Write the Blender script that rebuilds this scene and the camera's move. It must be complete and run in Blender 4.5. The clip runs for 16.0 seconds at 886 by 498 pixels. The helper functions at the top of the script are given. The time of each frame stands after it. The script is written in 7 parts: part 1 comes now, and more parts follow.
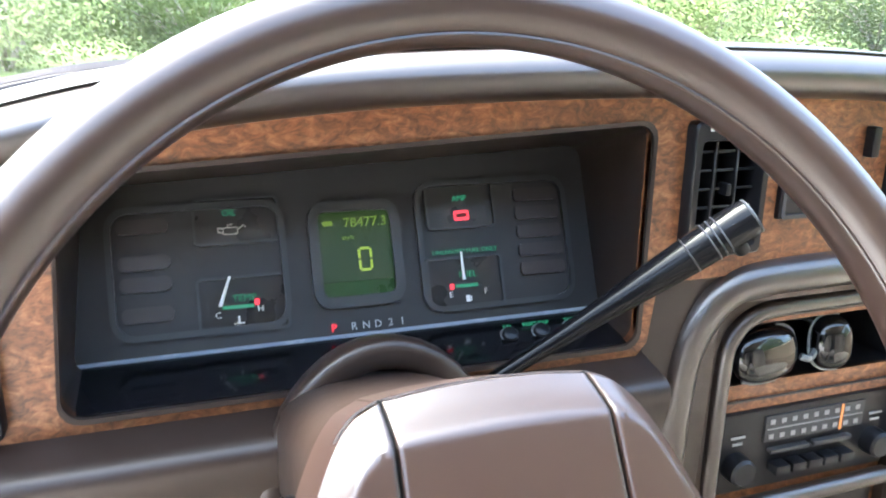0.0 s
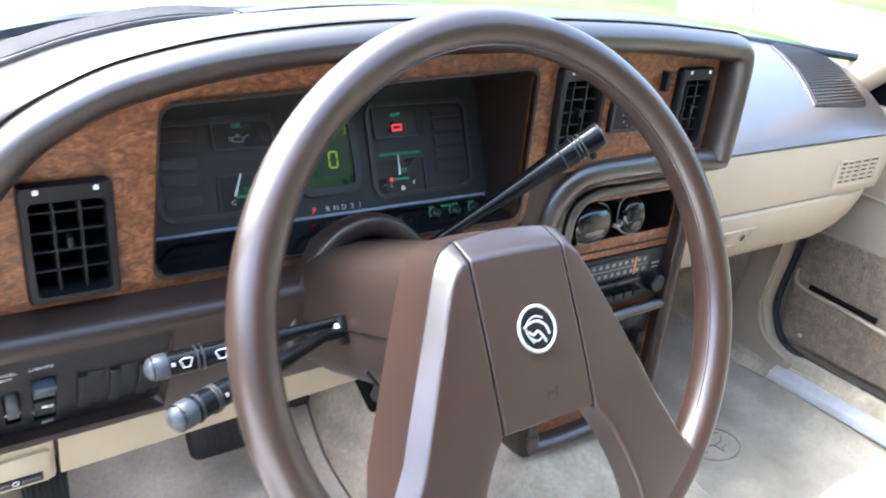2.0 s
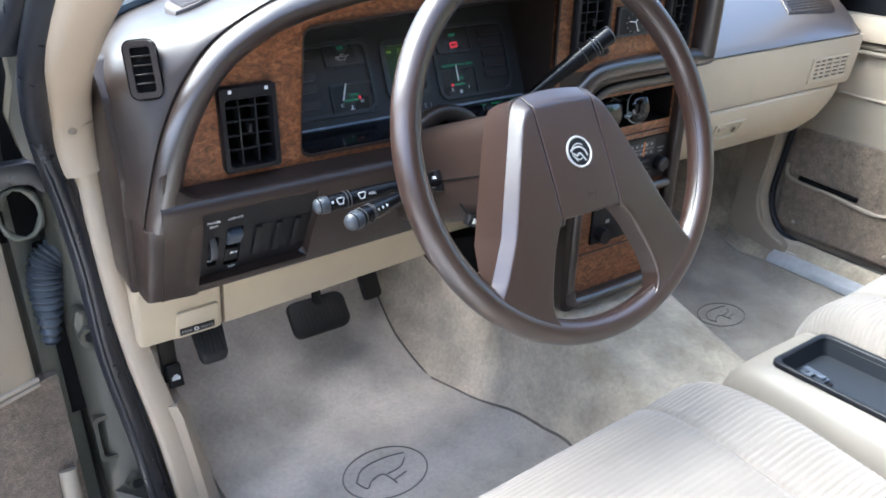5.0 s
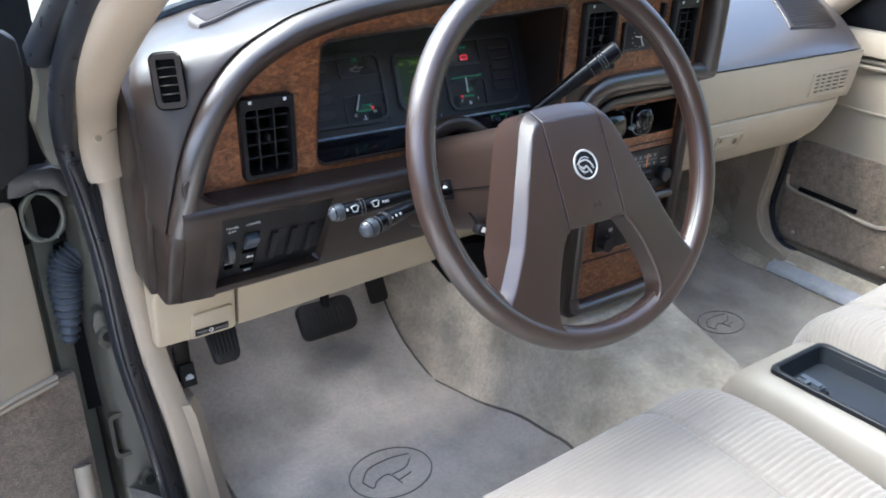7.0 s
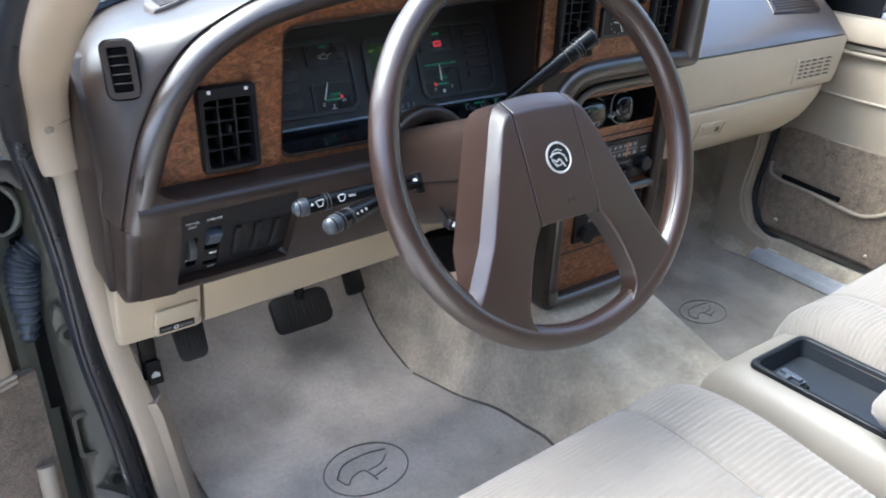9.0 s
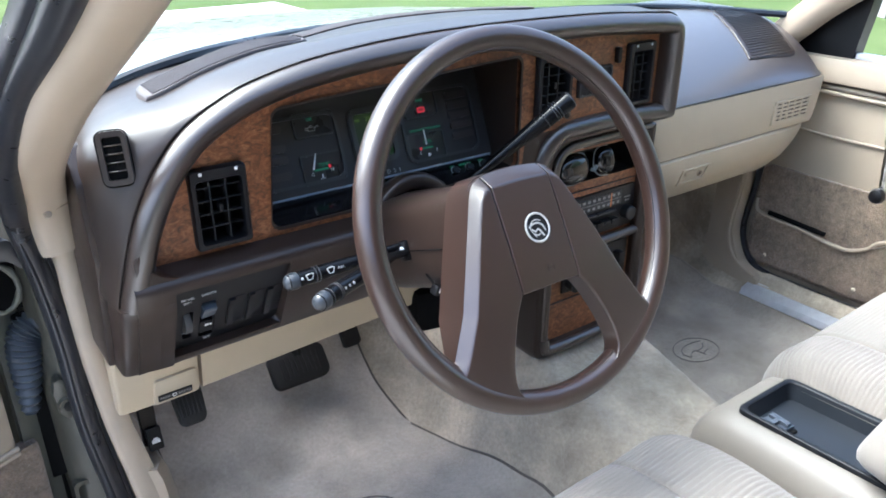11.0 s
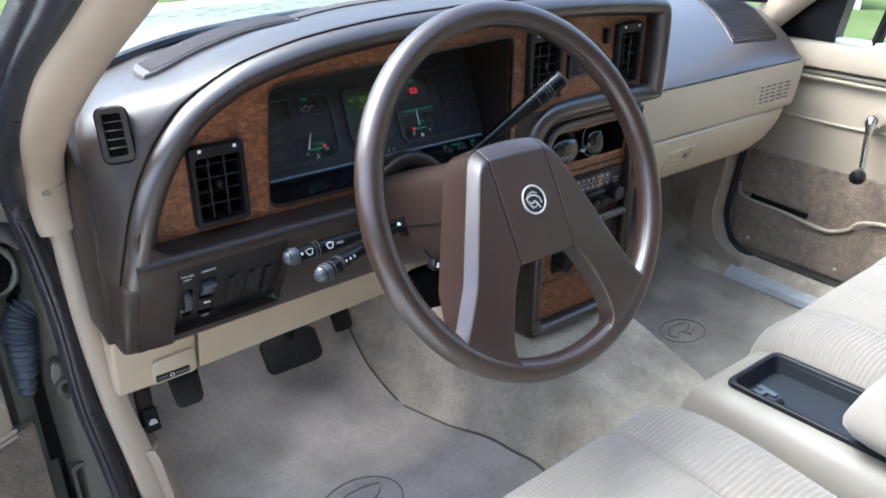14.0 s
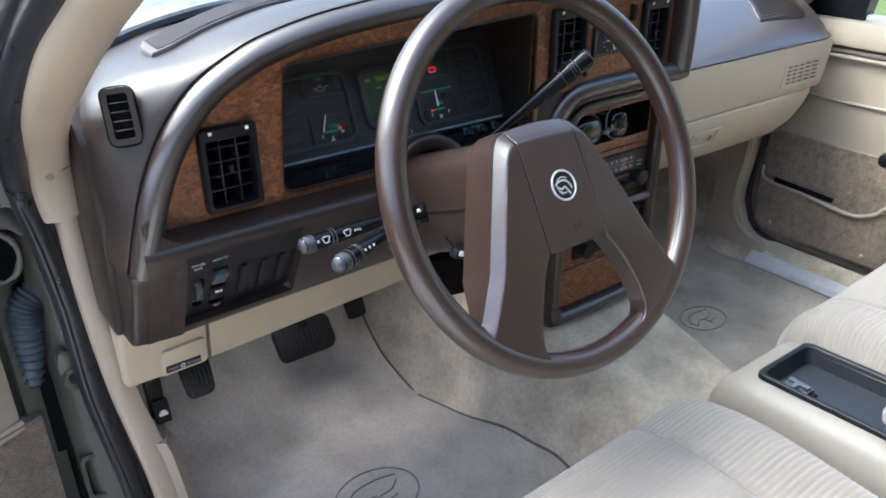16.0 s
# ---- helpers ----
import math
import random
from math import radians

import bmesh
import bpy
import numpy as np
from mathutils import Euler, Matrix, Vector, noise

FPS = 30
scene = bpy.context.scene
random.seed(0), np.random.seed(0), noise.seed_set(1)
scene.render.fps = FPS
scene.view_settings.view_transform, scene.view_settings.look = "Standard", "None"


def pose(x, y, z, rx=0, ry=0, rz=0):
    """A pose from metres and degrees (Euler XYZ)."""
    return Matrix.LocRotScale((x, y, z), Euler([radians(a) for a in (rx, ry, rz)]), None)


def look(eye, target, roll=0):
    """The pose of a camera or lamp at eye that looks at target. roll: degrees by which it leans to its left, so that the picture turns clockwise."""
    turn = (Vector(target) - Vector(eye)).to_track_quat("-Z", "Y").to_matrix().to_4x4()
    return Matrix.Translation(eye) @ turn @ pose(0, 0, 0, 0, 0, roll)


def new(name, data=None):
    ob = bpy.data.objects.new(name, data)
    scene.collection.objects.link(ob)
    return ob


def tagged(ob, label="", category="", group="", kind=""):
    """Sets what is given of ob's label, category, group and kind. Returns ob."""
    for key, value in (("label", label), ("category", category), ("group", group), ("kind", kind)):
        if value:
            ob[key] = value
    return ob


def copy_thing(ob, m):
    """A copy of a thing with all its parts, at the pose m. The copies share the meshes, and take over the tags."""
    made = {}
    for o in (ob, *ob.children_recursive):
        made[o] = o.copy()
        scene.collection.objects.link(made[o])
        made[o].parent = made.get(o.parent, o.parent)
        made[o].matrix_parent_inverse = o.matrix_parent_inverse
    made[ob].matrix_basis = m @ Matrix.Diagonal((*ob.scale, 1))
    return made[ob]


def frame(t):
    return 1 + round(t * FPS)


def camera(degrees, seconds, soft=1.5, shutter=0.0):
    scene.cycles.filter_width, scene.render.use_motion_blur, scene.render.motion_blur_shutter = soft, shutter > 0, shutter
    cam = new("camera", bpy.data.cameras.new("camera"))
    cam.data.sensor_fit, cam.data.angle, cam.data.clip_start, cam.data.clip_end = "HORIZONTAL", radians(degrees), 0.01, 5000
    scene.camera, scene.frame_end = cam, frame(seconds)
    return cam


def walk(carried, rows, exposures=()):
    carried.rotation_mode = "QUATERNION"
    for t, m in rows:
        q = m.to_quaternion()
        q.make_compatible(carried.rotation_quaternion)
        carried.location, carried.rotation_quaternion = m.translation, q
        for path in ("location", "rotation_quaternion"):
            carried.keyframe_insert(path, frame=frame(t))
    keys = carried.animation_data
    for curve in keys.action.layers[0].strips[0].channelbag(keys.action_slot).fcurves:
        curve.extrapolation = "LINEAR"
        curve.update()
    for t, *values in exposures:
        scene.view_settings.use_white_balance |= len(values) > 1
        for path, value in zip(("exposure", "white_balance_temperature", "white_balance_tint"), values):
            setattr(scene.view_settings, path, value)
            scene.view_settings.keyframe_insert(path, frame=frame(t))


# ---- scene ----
cam = camera(59.8, 16.0, soft=1.75, shutter=0.5)
PATH = [
    (0, (-0.0920, -0.0107, 1.0631), (0.2184, 0.8974, 0.7822), 0.66),
    (0.5, (-0.1325, -0.0295, 1.0654), (0.2248, 0.8537, 0.7615), 1.96),
    (1, (-0.1754, -0.0833, 1.0656), (0.2604, 0.7631, 0.7597), 0.56),
    (1.5, (-0.2353, -0.1346, 1.0946), (0.2599, 0.6604, 0.7441), 3.00),
    (2, (-0.2970, -0.1453, 1.1326), (0.2372, 0.5987, 0.7313), 5.72),
    (2.5, (-0.3450, -0.1546, 1.1457), (0.1913, 0.5678, 0.7092), 6.22),
    (3, (-0.3673, -0.1530, 1.1498), (0.1603, 0.5740, 0.7104), 4.55),
    (3.5, (-0.4160, -0.2080, 1.1277), (0.0897, 0.5317, 0.6838), 1.88),
    (6, (-0.5138, -0.3434, 1.1445), (-0.0018, 0.3929, 0.7021), 0.95),
    (6.5, (-0.5225, -0.3396, 1.1480), (-0.0160, 0.4012, 0.7068), 1.23),
    (7, (-0.5176, -0.3473, 1.1525), (-0.0057, 0.3909, 0.7132), 1.77),
    (7.5, (-0.4986, -0.3529, 1.1505), (0.0248, 0.3780, 0.7125), 1.43),
    (8, (-0.4950, -0.3530, 1.1437), (0.0313, 0.3739, 0.7027), 1.64),
    (8.5, (-0.5080, -0.3459, 1.1507), (0.0183, 0.3821, 0.7113), 2.09),
    (9, (-0.4843, -0.3311, 1.1508), (0.0363, 0.3898, 0.6933), 2.09),
    (9.5, (-0.4394, -0.3176, 1.1757), (0.0735, 0.4147, 0.7278), 0.59),
    (12, (-0.5076, -0.3595, 1.1999), (0.0272, 0.3741, 0.7805), 0.25),
    (12.5, (-0.5120, -0.3562, 1.1972), (0.0218, 0.3776, 0.7770), 0.14),
    (13, (-0.5092, -0.3561, 1.1940), (0.0347, 0.3690, 0.7716), 0.31),
    (13.5, (-0.5096, -0.3565, 1.1847), (0.0344, 0.3657, 0.7575), -0.13),
    (14, (-0.5034, -0.3519, 1.1837), (0.0441, 0.3670, 0.7555), 0.09),
    (14.5, (-0.5013, -0.3414, 1.1668), (0.0418, 0.3716, 0.7234), 0.85),
    (15, (-0.4971, -0.3385, 1.1720), (0.0491, 0.3729, 0.7297), -0.05),
    (15.5, (-0.4982, -0.3256, 1.1705), (0.0465, 0.3880, 0.7301), 0.45),
    (16, (-0.4924, -0.3116, 1.1714), (0.0412, 0.4053, 0.7226), -0.09),]
EXPOSURES = [(0.0, 4.32, 5850, 6), (0.5, 4.12, 5850, 6), (1.0, 3.8, 5850, 6), (1.5, 3.58, 5700, 6), (2.0, 3.62, 5500, 7), (3.0, 3.58, 5480, 7), (3.5, 3.44, 5450, 7), (6.0, 2.75, 5400, 7), (9.0, 2.67, 5400, 7), (12.5, 2.7, 5350, 7), (14.5, 2.5, 5400, 7), (16.0, 2.45, 5450, 7)]
walk(cam, [(t, look(eye, target, roll)) for t, eye, target, roll in PATH], EXPOSURES)

# ---- daylight: bright overcast sky and one wide, weak sun ----
SUN_EL, SUN_AZ = 58.0, 315.0
world = bpy.data.worlds.new("overcast_day")
scene.world = world
world.use_nodes = True
wt = world.node_tree
sky = wt.nodes.new("ShaderNodeTexSky")
sky.sky_type = 'NISHITA'
sky.sun_disc = False
sky.sun_elevation, sky.sun_rotation = radians(SUN_EL), radians(SUN_AZ)
sky.air_density, sky.dust_density, sky.ozone_density = 1.0, 8.0, 1.0
wt.links.new(sky.outputs[0], wt.nodes["Background"].inputs[0])
wt.nodes["Background"].inputs[1].default_value = 0.15
sun = new("sun", bpy.data.lights.new("sun", 'SUN'))
sun.data.energy, sun.data.angle, sun.data.color = 0.5, radians(40), (1.0, 0.98, 0.95)
sd = Vector((math.sin(radians(SUN_AZ)) * math.cos(radians(SUN_EL)), math.cos(radians(SUN_AZ)) * math.cos(radians(SUN_EL)), math.sin(radians(SUN_EL))))
sun.matrix_world = look(sd * 20, (0, 0, 0))


# ---- materials ----
def material(name, color, rough=0.5, metal=0.0, vary=0.15, scale=30.0, bump=0.0, bump_scale=400.0, coat=0.0, sheen=0.0, spec=0.5, wear=None, uneven=0.06, ior=1.5):
    """Base colour with two scales of variation and a fine relief."""
    m = bpy.data.materials.new(name)
    m.use_nodes = True
    nt = m.node_tree
    b = nt.nodes["Principled BSDF"]
    b.inputs["Roughness"].default_value, b.inputs["Metallic"].default_value = rough, metal
    b.inputs["Coat Weight"].default_value, b.inputs["IOR"].default_value = coat, ior
    b.inputs["Specular IOR Level"].default_value = spec
    b.inputs["Sheen Weight"].default_value = sheen
    tc = nt.nodes.new("ShaderNodeTexCoord")
    n1, n2 = nt.nodes.new("ShaderNodeTexNoise"), nt.nodes.new("ShaderNodeTexNoise")
    n1.inputs["Scale"].default_value, n1.inputs["Detail"].default_value = scale, 5
    n2.inputs["Scale"].default_value, n2.inputs["Detail"].default_value = scale * 0.17, 3
    for n in (n1, n2):
        nt.links.new(tc.outputs["Object"], n.inputs["Vector"])
    add = nt.nodes.new("ShaderNodeMath")
    nt.links.new(n1.outputs[0], add.inputs[0])
    nt.links.new(n2.outputs[0], add.inputs[1])
    ramp = nt.nodes.new("ShaderNodeMapRange")
    ramp.inputs[1].default_value, ramp.inputs[2].default_value = 0.7, 1.3
    ramp.inputs[3].default_value, ramp.inputs[4].default_value = 1 - vary, 1 + vary
    nt.links.new(add.outputs[0], ramp.inputs[0])
    mul = nt.nodes.new("ShaderNodeVectorMath")
    mul.operation = 'SCALE'
    mul.inputs[0].default_value = color[:3]
    nt.links.new(ramp.outputs[0], mul.inputs["Scale"])
    out = mul.outputs[0]
    if wear:
        wcol, wscale, wlow = wear
        n3 = nt.nodes.new("ShaderNodeTexNoise")
        n3.inputs["Scale"].default_value, n3.inputs["Detail"].default_value = wscale, 8
        n3.inputs["Roughness"].default_value = 0.7
        nt.links.new(tc.outputs["Object"], n3.inputs["Vector"])
        r3 = nt.nodes.new("ShaderNodeMapRange")
        r3.inputs[1].default_value, r3.inputs[2].default_value = wlow, wlow + 0.12
        nt.links.new(n3.outputs[0], r3.inputs[0])
        mix = nt.nodes.new("ShaderNodeMix")
        mix.data_type = 'RGBA'
        nt.links.new(r3.outputs[0], mix.inputs[0])
        nt.links.new(out, mix.inputs[6])
        mix.inputs[7].default_value = (*wcol, 1)
        out = mix.outputs[2]
    nt.links.new(out, b.inputs["Base Color"])
    rr = nt.nodes.new("ShaderNodeMapRange")
    rr.inputs[1].default_value, rr.inputs[2].default_value = 0.3, 0.7
    rr.inputs[3].default_value, rr.inputs[4].default_value = max(rough - uneven, 0.02), rough + uneven
    nt.links.new(n1.outputs[0], rr.inputs[0])
    nt.links.new(rr.outputs[0], b.inputs["Roughness"])
    if bump:
        nb = nt.nodes.new("ShaderNodeTexNoise")
        nb.inputs["Scale"].default_value, nb.inputs["Detail"].default_value = bump_scale, 3
        nt.links.new(tc.outputs["Object"], nb.inputs["Vector"])
        bp = nt.nodes.new("ShaderNodeBump")
        bp.inputs["Strength"].default_value, bp.inputs["Distance"].default_value = bump, 0.001
        nt.links.new(nb.outputs[0], bp.inputs["Height"])
        nt.links.new(bp.outputs[0], b.inputs["Normal"])
    return m


def glow(name, color, strength):
    m = bpy.data.materials.new(name)
    m.use_nodes = True
    b = m.node_tree.nodes["Principled BSDF"]
    b.inputs["Base Color"].default_value = (*[c * 0.25 for c in color], 1)
    b.inputs["Emission Color"].default_value = (*color, 1)
    b.inputs["Emission Strength"].default_value = strength * 1.2
    b.inputs["Roughness"].default_value = 0.4
    return m


def wood_material():
    """Printed burr-walnut film: stretched grain with dark flecks, satin lacquer."""
    m = bpy.data.materials.new("burr_walnut")
    m.use_nodes = True
    nt = m.node_tree
    b = nt.nodes["Principled BSDF"]
    tc, mp = nt.nodes.new("ShaderNodeTexCoord"), nt.nodes.new("ShaderNodeMapping")
    mp.inputs["Scale"].default_value = (42, 42, 78)
    nt.links.new(tc.outputs["Object"], mp.inputs[0])
    n1 = nt.nodes.new("ShaderNodeTexNoise")
    n1.inputs["Scale"].default_value, n1.inputs["Detail"].default_value, n1.inputs["Distortion"].default_value = 1.6, 9, 1.4
    n1.inputs["Roughness"].default_value = 0.68
    nt.links.new(mp.outputs[0], n1.inputs["Vector"])
    r1 = nt.nodes.new("ShaderNodeValToRGB")
    e = r1.color_ramp.elements
    e[0].position, e[0].color = 0.3, (0.038, 0.014, 0.0055, 1)
    e[1].position, e[1].color = 0.74, (0.335, 0.158, 0.066, 1)
    mid = r1.color_ramp.elements.new(0.5)
    mid.color = (0.165, 0.058, 0.0195, 1)
    nt.links.new(n1.outputs[0], r1.inputs[0])
    n2 = nt.nodes.new("ShaderNodeTexNoise")
    n2.inputs["Scale"].default_value, n2.inputs["Detail"].default_value = 210, 4
    nt.links.new(tc.outputs["Object"], n2.inputs["Vector"])
    r2 = nt.nodes.new("ShaderNodeMapRange")
    r2.inputs[1].default_value, r2.inputs[2].default_value, r2.inputs[3].default_value, r2.inputs[4].default_value = 0.30, 0.55, 0.62, 1.08
    nt.links.new(n2.outputs[0], r2.inputs[0])
    mul = nt.nodes.new("ShaderNodeVectorMath")
    mul.operation = 'SCALE'
    nt.links.new(r1.outputs[0], mul.inputs[0])
    nt.links.new(r2.outputs[0], mul.inputs["Scale"])
    nt.links.new(mul.outputs[0], b.inputs["Base Color"])
    b.inputs["Roughness"].default_value = 0.42
    bp = nt.nodes.new("ShaderNodeBump")
    bp.inputs["Strength"].default_value, bp.inputs["Distance"].default_value = 0.15, 0.0005
    nt.links.new(n2.outputs[0], bp.inputs["Height"])
    nt.links.new(bp.outputs[0], b.inputs["Normal"])
    return m


def cloth_material(name, color, pile=900.0, strength=0.8, vary=0.12, blotch=4.0, speck=260.0, fleck=0.22, clump=0.0):
    """Cut-pile carpet or velour: fine pile relief, mottled tone, brushed patches."""
    m = material(name, color, 0.95, vary=vary, scale=blotch * 6, sheen=0.25, spec=0.1)
    nt = m.node_tree
    b = nt.nodes["Principled BSDF"]
    tc = [n for n in nt.nodes if n.type == 'TEX_COORD'][0]
    n = nt.nodes.new("ShaderNodeTexNoise")
    n.inputs["Scale"].default_value, n.inputs["Detail"].default_value = pile, 4
    nt.links.new(tc.outputs["Object"], n.inputs["Vector"])
    src = b.inputs["Base Color"].links[0].from_socket
    fine = nt.nodes.new("ShaderNodeTexNoise")
    fine.inputs["Scale"].default_value, fine.inputs["Detail"].default_value, fine.inputs["Roughness"].default_value = speck, 4, 0.7
    nt.links.new(tc.outputs["Object"], fine.inputs["Vector"])
    fr = nt.nodes.new("ShaderNodeMapRange")
    fr.inputs[1].default_value, fr.inputs[2].default_value, fr.inputs[3].default_value, fr.inputs[4].default_value = 0.3, 0.7, 1 - fleck, 1 + fleck
    nt.links.new(fine.outputs[0], fr.inputs[0])
    fm = nt.nodes.new("ShaderNodeVectorMath")
    fm.operation = 'SCALE'
    nt.links.new(src, fm.inputs[0])
    nt.links.new(fr.outputs[0], fm.inputs["Scale"])
    nt.links.new(fm.outputs[0], b.inputs["Base Color"])
    bp = nt.nodes.new("ShaderNodeBump")
    bp.inputs["Strength"].default_value, bp.inputs["Distance"].default_value = strength, 0.003
    nt.links.new(n.outputs[0], bp.inputs["Height"])
    nt.links.new(bp.outputs[0], b.inputs["Normal"])
    if clump:
        # trodden, uneven pile
        nc = nt.nodes.new("ShaderNodeTexNoise")
        nc.inputs["Scale"].default_value, nc.inputs["Detail"].default_value, nc.inputs["Roughness"].default_value = 48, 5, 0.65
        nt.links.new(tc.outputs["Object"], nc.inputs["Vector"])
        bc = nt.nodes.new("ShaderNodeBump")
        bc.inputs["Strength"].default_value, bc.inputs["Distance"].default_value = clump, 0.008
        nt.links.new(nc.outputs[0], bc.inputs["Height"])
        nt.links.new(bc.outputs[0], bp.inputs["Normal"])
    return m


def glass_material(name, tint=(0.95, 0.98, 0.96)):
    """Thin clear pane: straight-through light with a slight gloss."""
    m = bpy.data.materials.new(name)
    m.use_nodes = True
    nt = m.node_tree
    tr, gl, mix = nt.nodes.new("ShaderNodeBsdfTransparent"), nt.nodes.new("ShaderNodeBsdfGlossy"), nt.nodes.new("ShaderNodeMixShader")
    tr.inputs["Color"].default_value = (*tint, 1)
    gl.inputs["Roughness"].default_value = 0.02
    mix.inputs[0].default_value = 0.05
    nt.links.new(tr.outputs[0], mix.inputs[1])
    nt.links.new(gl.outputs[0], mix.inputs[2])
    nt.links.new(mix.outputs[0], nt.nodes["Material Output"].inputs["Surface"])
    return m


BROWN = material("brown_vinyl", (0.0220, 0.0142, 0.0107), 0.36, vary=0.10, scale=60, spec=0.42, uneven=0.02, bump=0.06, bump_scale=1300)
BROWN_SOFT = material("brown_soft_pad", (0.023, 0.0163, 0.0128), 0.36, vary=0.06, scale=40, spec=0.55, uneven=0.015, bump=0.05, bump_scale=1300)
WHEEL = material("brown_wheel_urethane", (0.0255, 0.0140, 0.0100), 0.30, vary=0.08, scale=26, spec=0.9, uneven=0.01)
LIP_VINYL = material("brown_lip_vinyl", (0.0245, 0.0164, 0.0126), 0.30, vary=0.08, scale=60, spec=0.9, uneven=0.012, ior=1.55, bump=0.03, bump_scale=600)
# same vinyl for the passenger slope, colour raised to carry the sky sheen
PASSENGER_VINYL = material("brown_sheen_vinyl", (0.036, 0.029, 0.026), 0.36, vary=0.08, scale=50, spec=1.0, uneven=0.02, ior=1.75, bump=0.05, bump_scale=1300)
WOOD = wood_material()
GRILLE = material("pale_brown_grille", (0.080, 0.069, 0.067), 0.6, vary=0.12, scale=50, spec=0.4)
BLACK = material("black_plastic", (0.006, 0.006, 0.007), 0.36, vary=0.2, scale=60, spec=0.3)
GLOSS_BLACK = material("gloss_black", (0.005, 0.005, 0.006), 0.12, vary=0.1, scale=60, spec=0.5, uneven=0.02)
DARK = material("dark_grey_face", (0.029, 0.0282, 0.0288), 0.48, vary=0.12, scale=80, spec=0.4)
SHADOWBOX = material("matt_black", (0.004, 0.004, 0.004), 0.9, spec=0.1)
GREY_SLOT = material("dark_slot_lens", (0.040, 0.033, 0.033), 0.35)
CREAM = material("cream_plastic", (0.42, 0.353, 0.25), 0.5, vary=0.05, scale=25, bump=0.15, bump_scale=900)
CREAM_TRIM = material("cream_trim", (0.33, 0.272, 0.203), 0.48, vary=0.06, scale=20, bump=0.1, bump_scale=700)
BEIGE_VINYL = material("beige_vinyl", (0.33, 0.278, 0.21), 0.55, vary=0.06, scale=18, bump=0.3, bump_scale=500)
CARPET = cloth_material("tan_carpet", (0.40, 0.345, 0.262), 700, 0.9, 0.42, 2.2, 130.0, 0.18, 0.55)
MAT = cloth_material("grey_tan_mat", (0.328, 0.292, 0.244), 900, 0.8, 0.42, 1.6, 150.0, 0.13, 0.22)
MAT_EDGE = cloth_material("mat_binding", (0.11, 0.096, 0.08), 600, 0.6)
MAT_LOGO = cloth_material("mat_embroidery", (0.11, 0.10, 0.088), 900, 0.6)
DOOR_CARPET = cloth_material("door_carpet", (0.205, 0.160, 0.117), 500, 1.0, 0.3, 12, 220.0, 0.35)
SEAT_CLOTH = cloth_material("ribbed_velour", (0.178, 0.160, 0.138), 1500, 0.2, 0.06, 4.0, 500.0, 0.05)
SEAT_PLAIN = cloth_material("plain_velour", (0.178, 0.160, 0.138), 1400, 0.3, 0.06, 4.0, 500.0, 0.05)
CONSOLE = material("cream_console", (0.180, 0.163, 0.137), 0.55, vary=0.05, scale=15, bump=0.2, bump_scale=700)
RUBBER = material("black_rubber", (0.0095, 0.0112, 0.0160), 0.32, vary=0.25, scale=50, spec=0.5)
BELLOWS = material("grey_rubber", (0.056, 0.063, 0.072), 0.5, vary=0.2, scale=40)
PAINT = material("olive_metallic_paint", (0.05, 0.049, 0.037), 0.42, metal=0.2, vary=0.15, scale=30, coat=0.15, wear=((0.05, 0.045, 0.035), 30, 0.63))
EDGE_PAINT = material("worn_olive_edge", (0.088, 0.090, 0.072), 0.45, metal=0.15, vary=0.2, scale=30, wear=((0.16, 0.16, 0.14), 26, 0.64))
# metal in the door gap; the shade there is in its near-black colour
DARKPAINT = material("shade_dark_metal", (0.007, 0.0075, 0.007), 0.6, vary=0.4, scale=40, spec=0.2)
CHROME = material("chrome", (0.75, 0.75, 0.75), 0.12, metal=1.0, vary=0.05)
ALU = material("brushed_aluminium", (0.66, 0.69, 0.74), 0.36, metal=0.6, vary=0.12, scale=60)
WHITE = material("white_marking", (0.75, 0.75, 0.74), 0.5, vary=0.03)
PRINT = material("pale_print", (0.42, 0.42, 0.415), 0.5, vary=0.03)
GREY_MARK = material("grey_marking", (0.2, 0.2, 0.195), 0.5, vary=0.03)
MIRROR = material("mirror_glass", (0.30, 0.29, 0.27), 0.05, metal=1.0, vary=0.02)
DARK_LENS = material("dark_glossy_lens", (0.005, 0.005, 0.0055), 0.05, vary=0.02, ior=1.58, uneven=0.0)
GAUGE_LENS = material("gauge_lens", (0.0165, 0.0165, 0.0172), 0.3, vary=0.1)
GREYFRAME = material("grey_frame", (0.16, 0.17, 0.17), 0.3, vary=0.05)
GREEN_GLOW = glow("green_dial_print", (0.035, 0.24, 0.12), 0.045)
RED_GLOW = glow("red_warning_lamp", (0.7, 0.035, 0.05), 0.10)
LCD_GLOW = glow("lcd_background", (0.014, 0.034, 0.005), 0.045)
LCD_DIGIT = glow("lcd_digits", (0.2, 0.28, 0.03), 0.075)
LCD_DIM = glow("lcd_small_digits", (0.12, 0.19, 0.02), 0.06)
ORANGE = glow("orange_pointer", (0.6, 0.22, 0.06), 0.06)
GLASS = glass_material("window_glass")
PEDAL_RUBBER = material("worn_pedal_rubber", (0.014, 0.013, 0.0122), 0.6, vary=0.25, scale=50, spec=0.3)
STITCH = material("seam_dark", (0.03, 0.02, 0.016), 0.6)


# ---- mesh helpers ----
def thing(name, loc, label, category, group="", kind=""):
    ob = new(name)
    ob.empty_display_size = 0.05
    ob.location = loc
    return tagged(ob, label, category, group, kind)


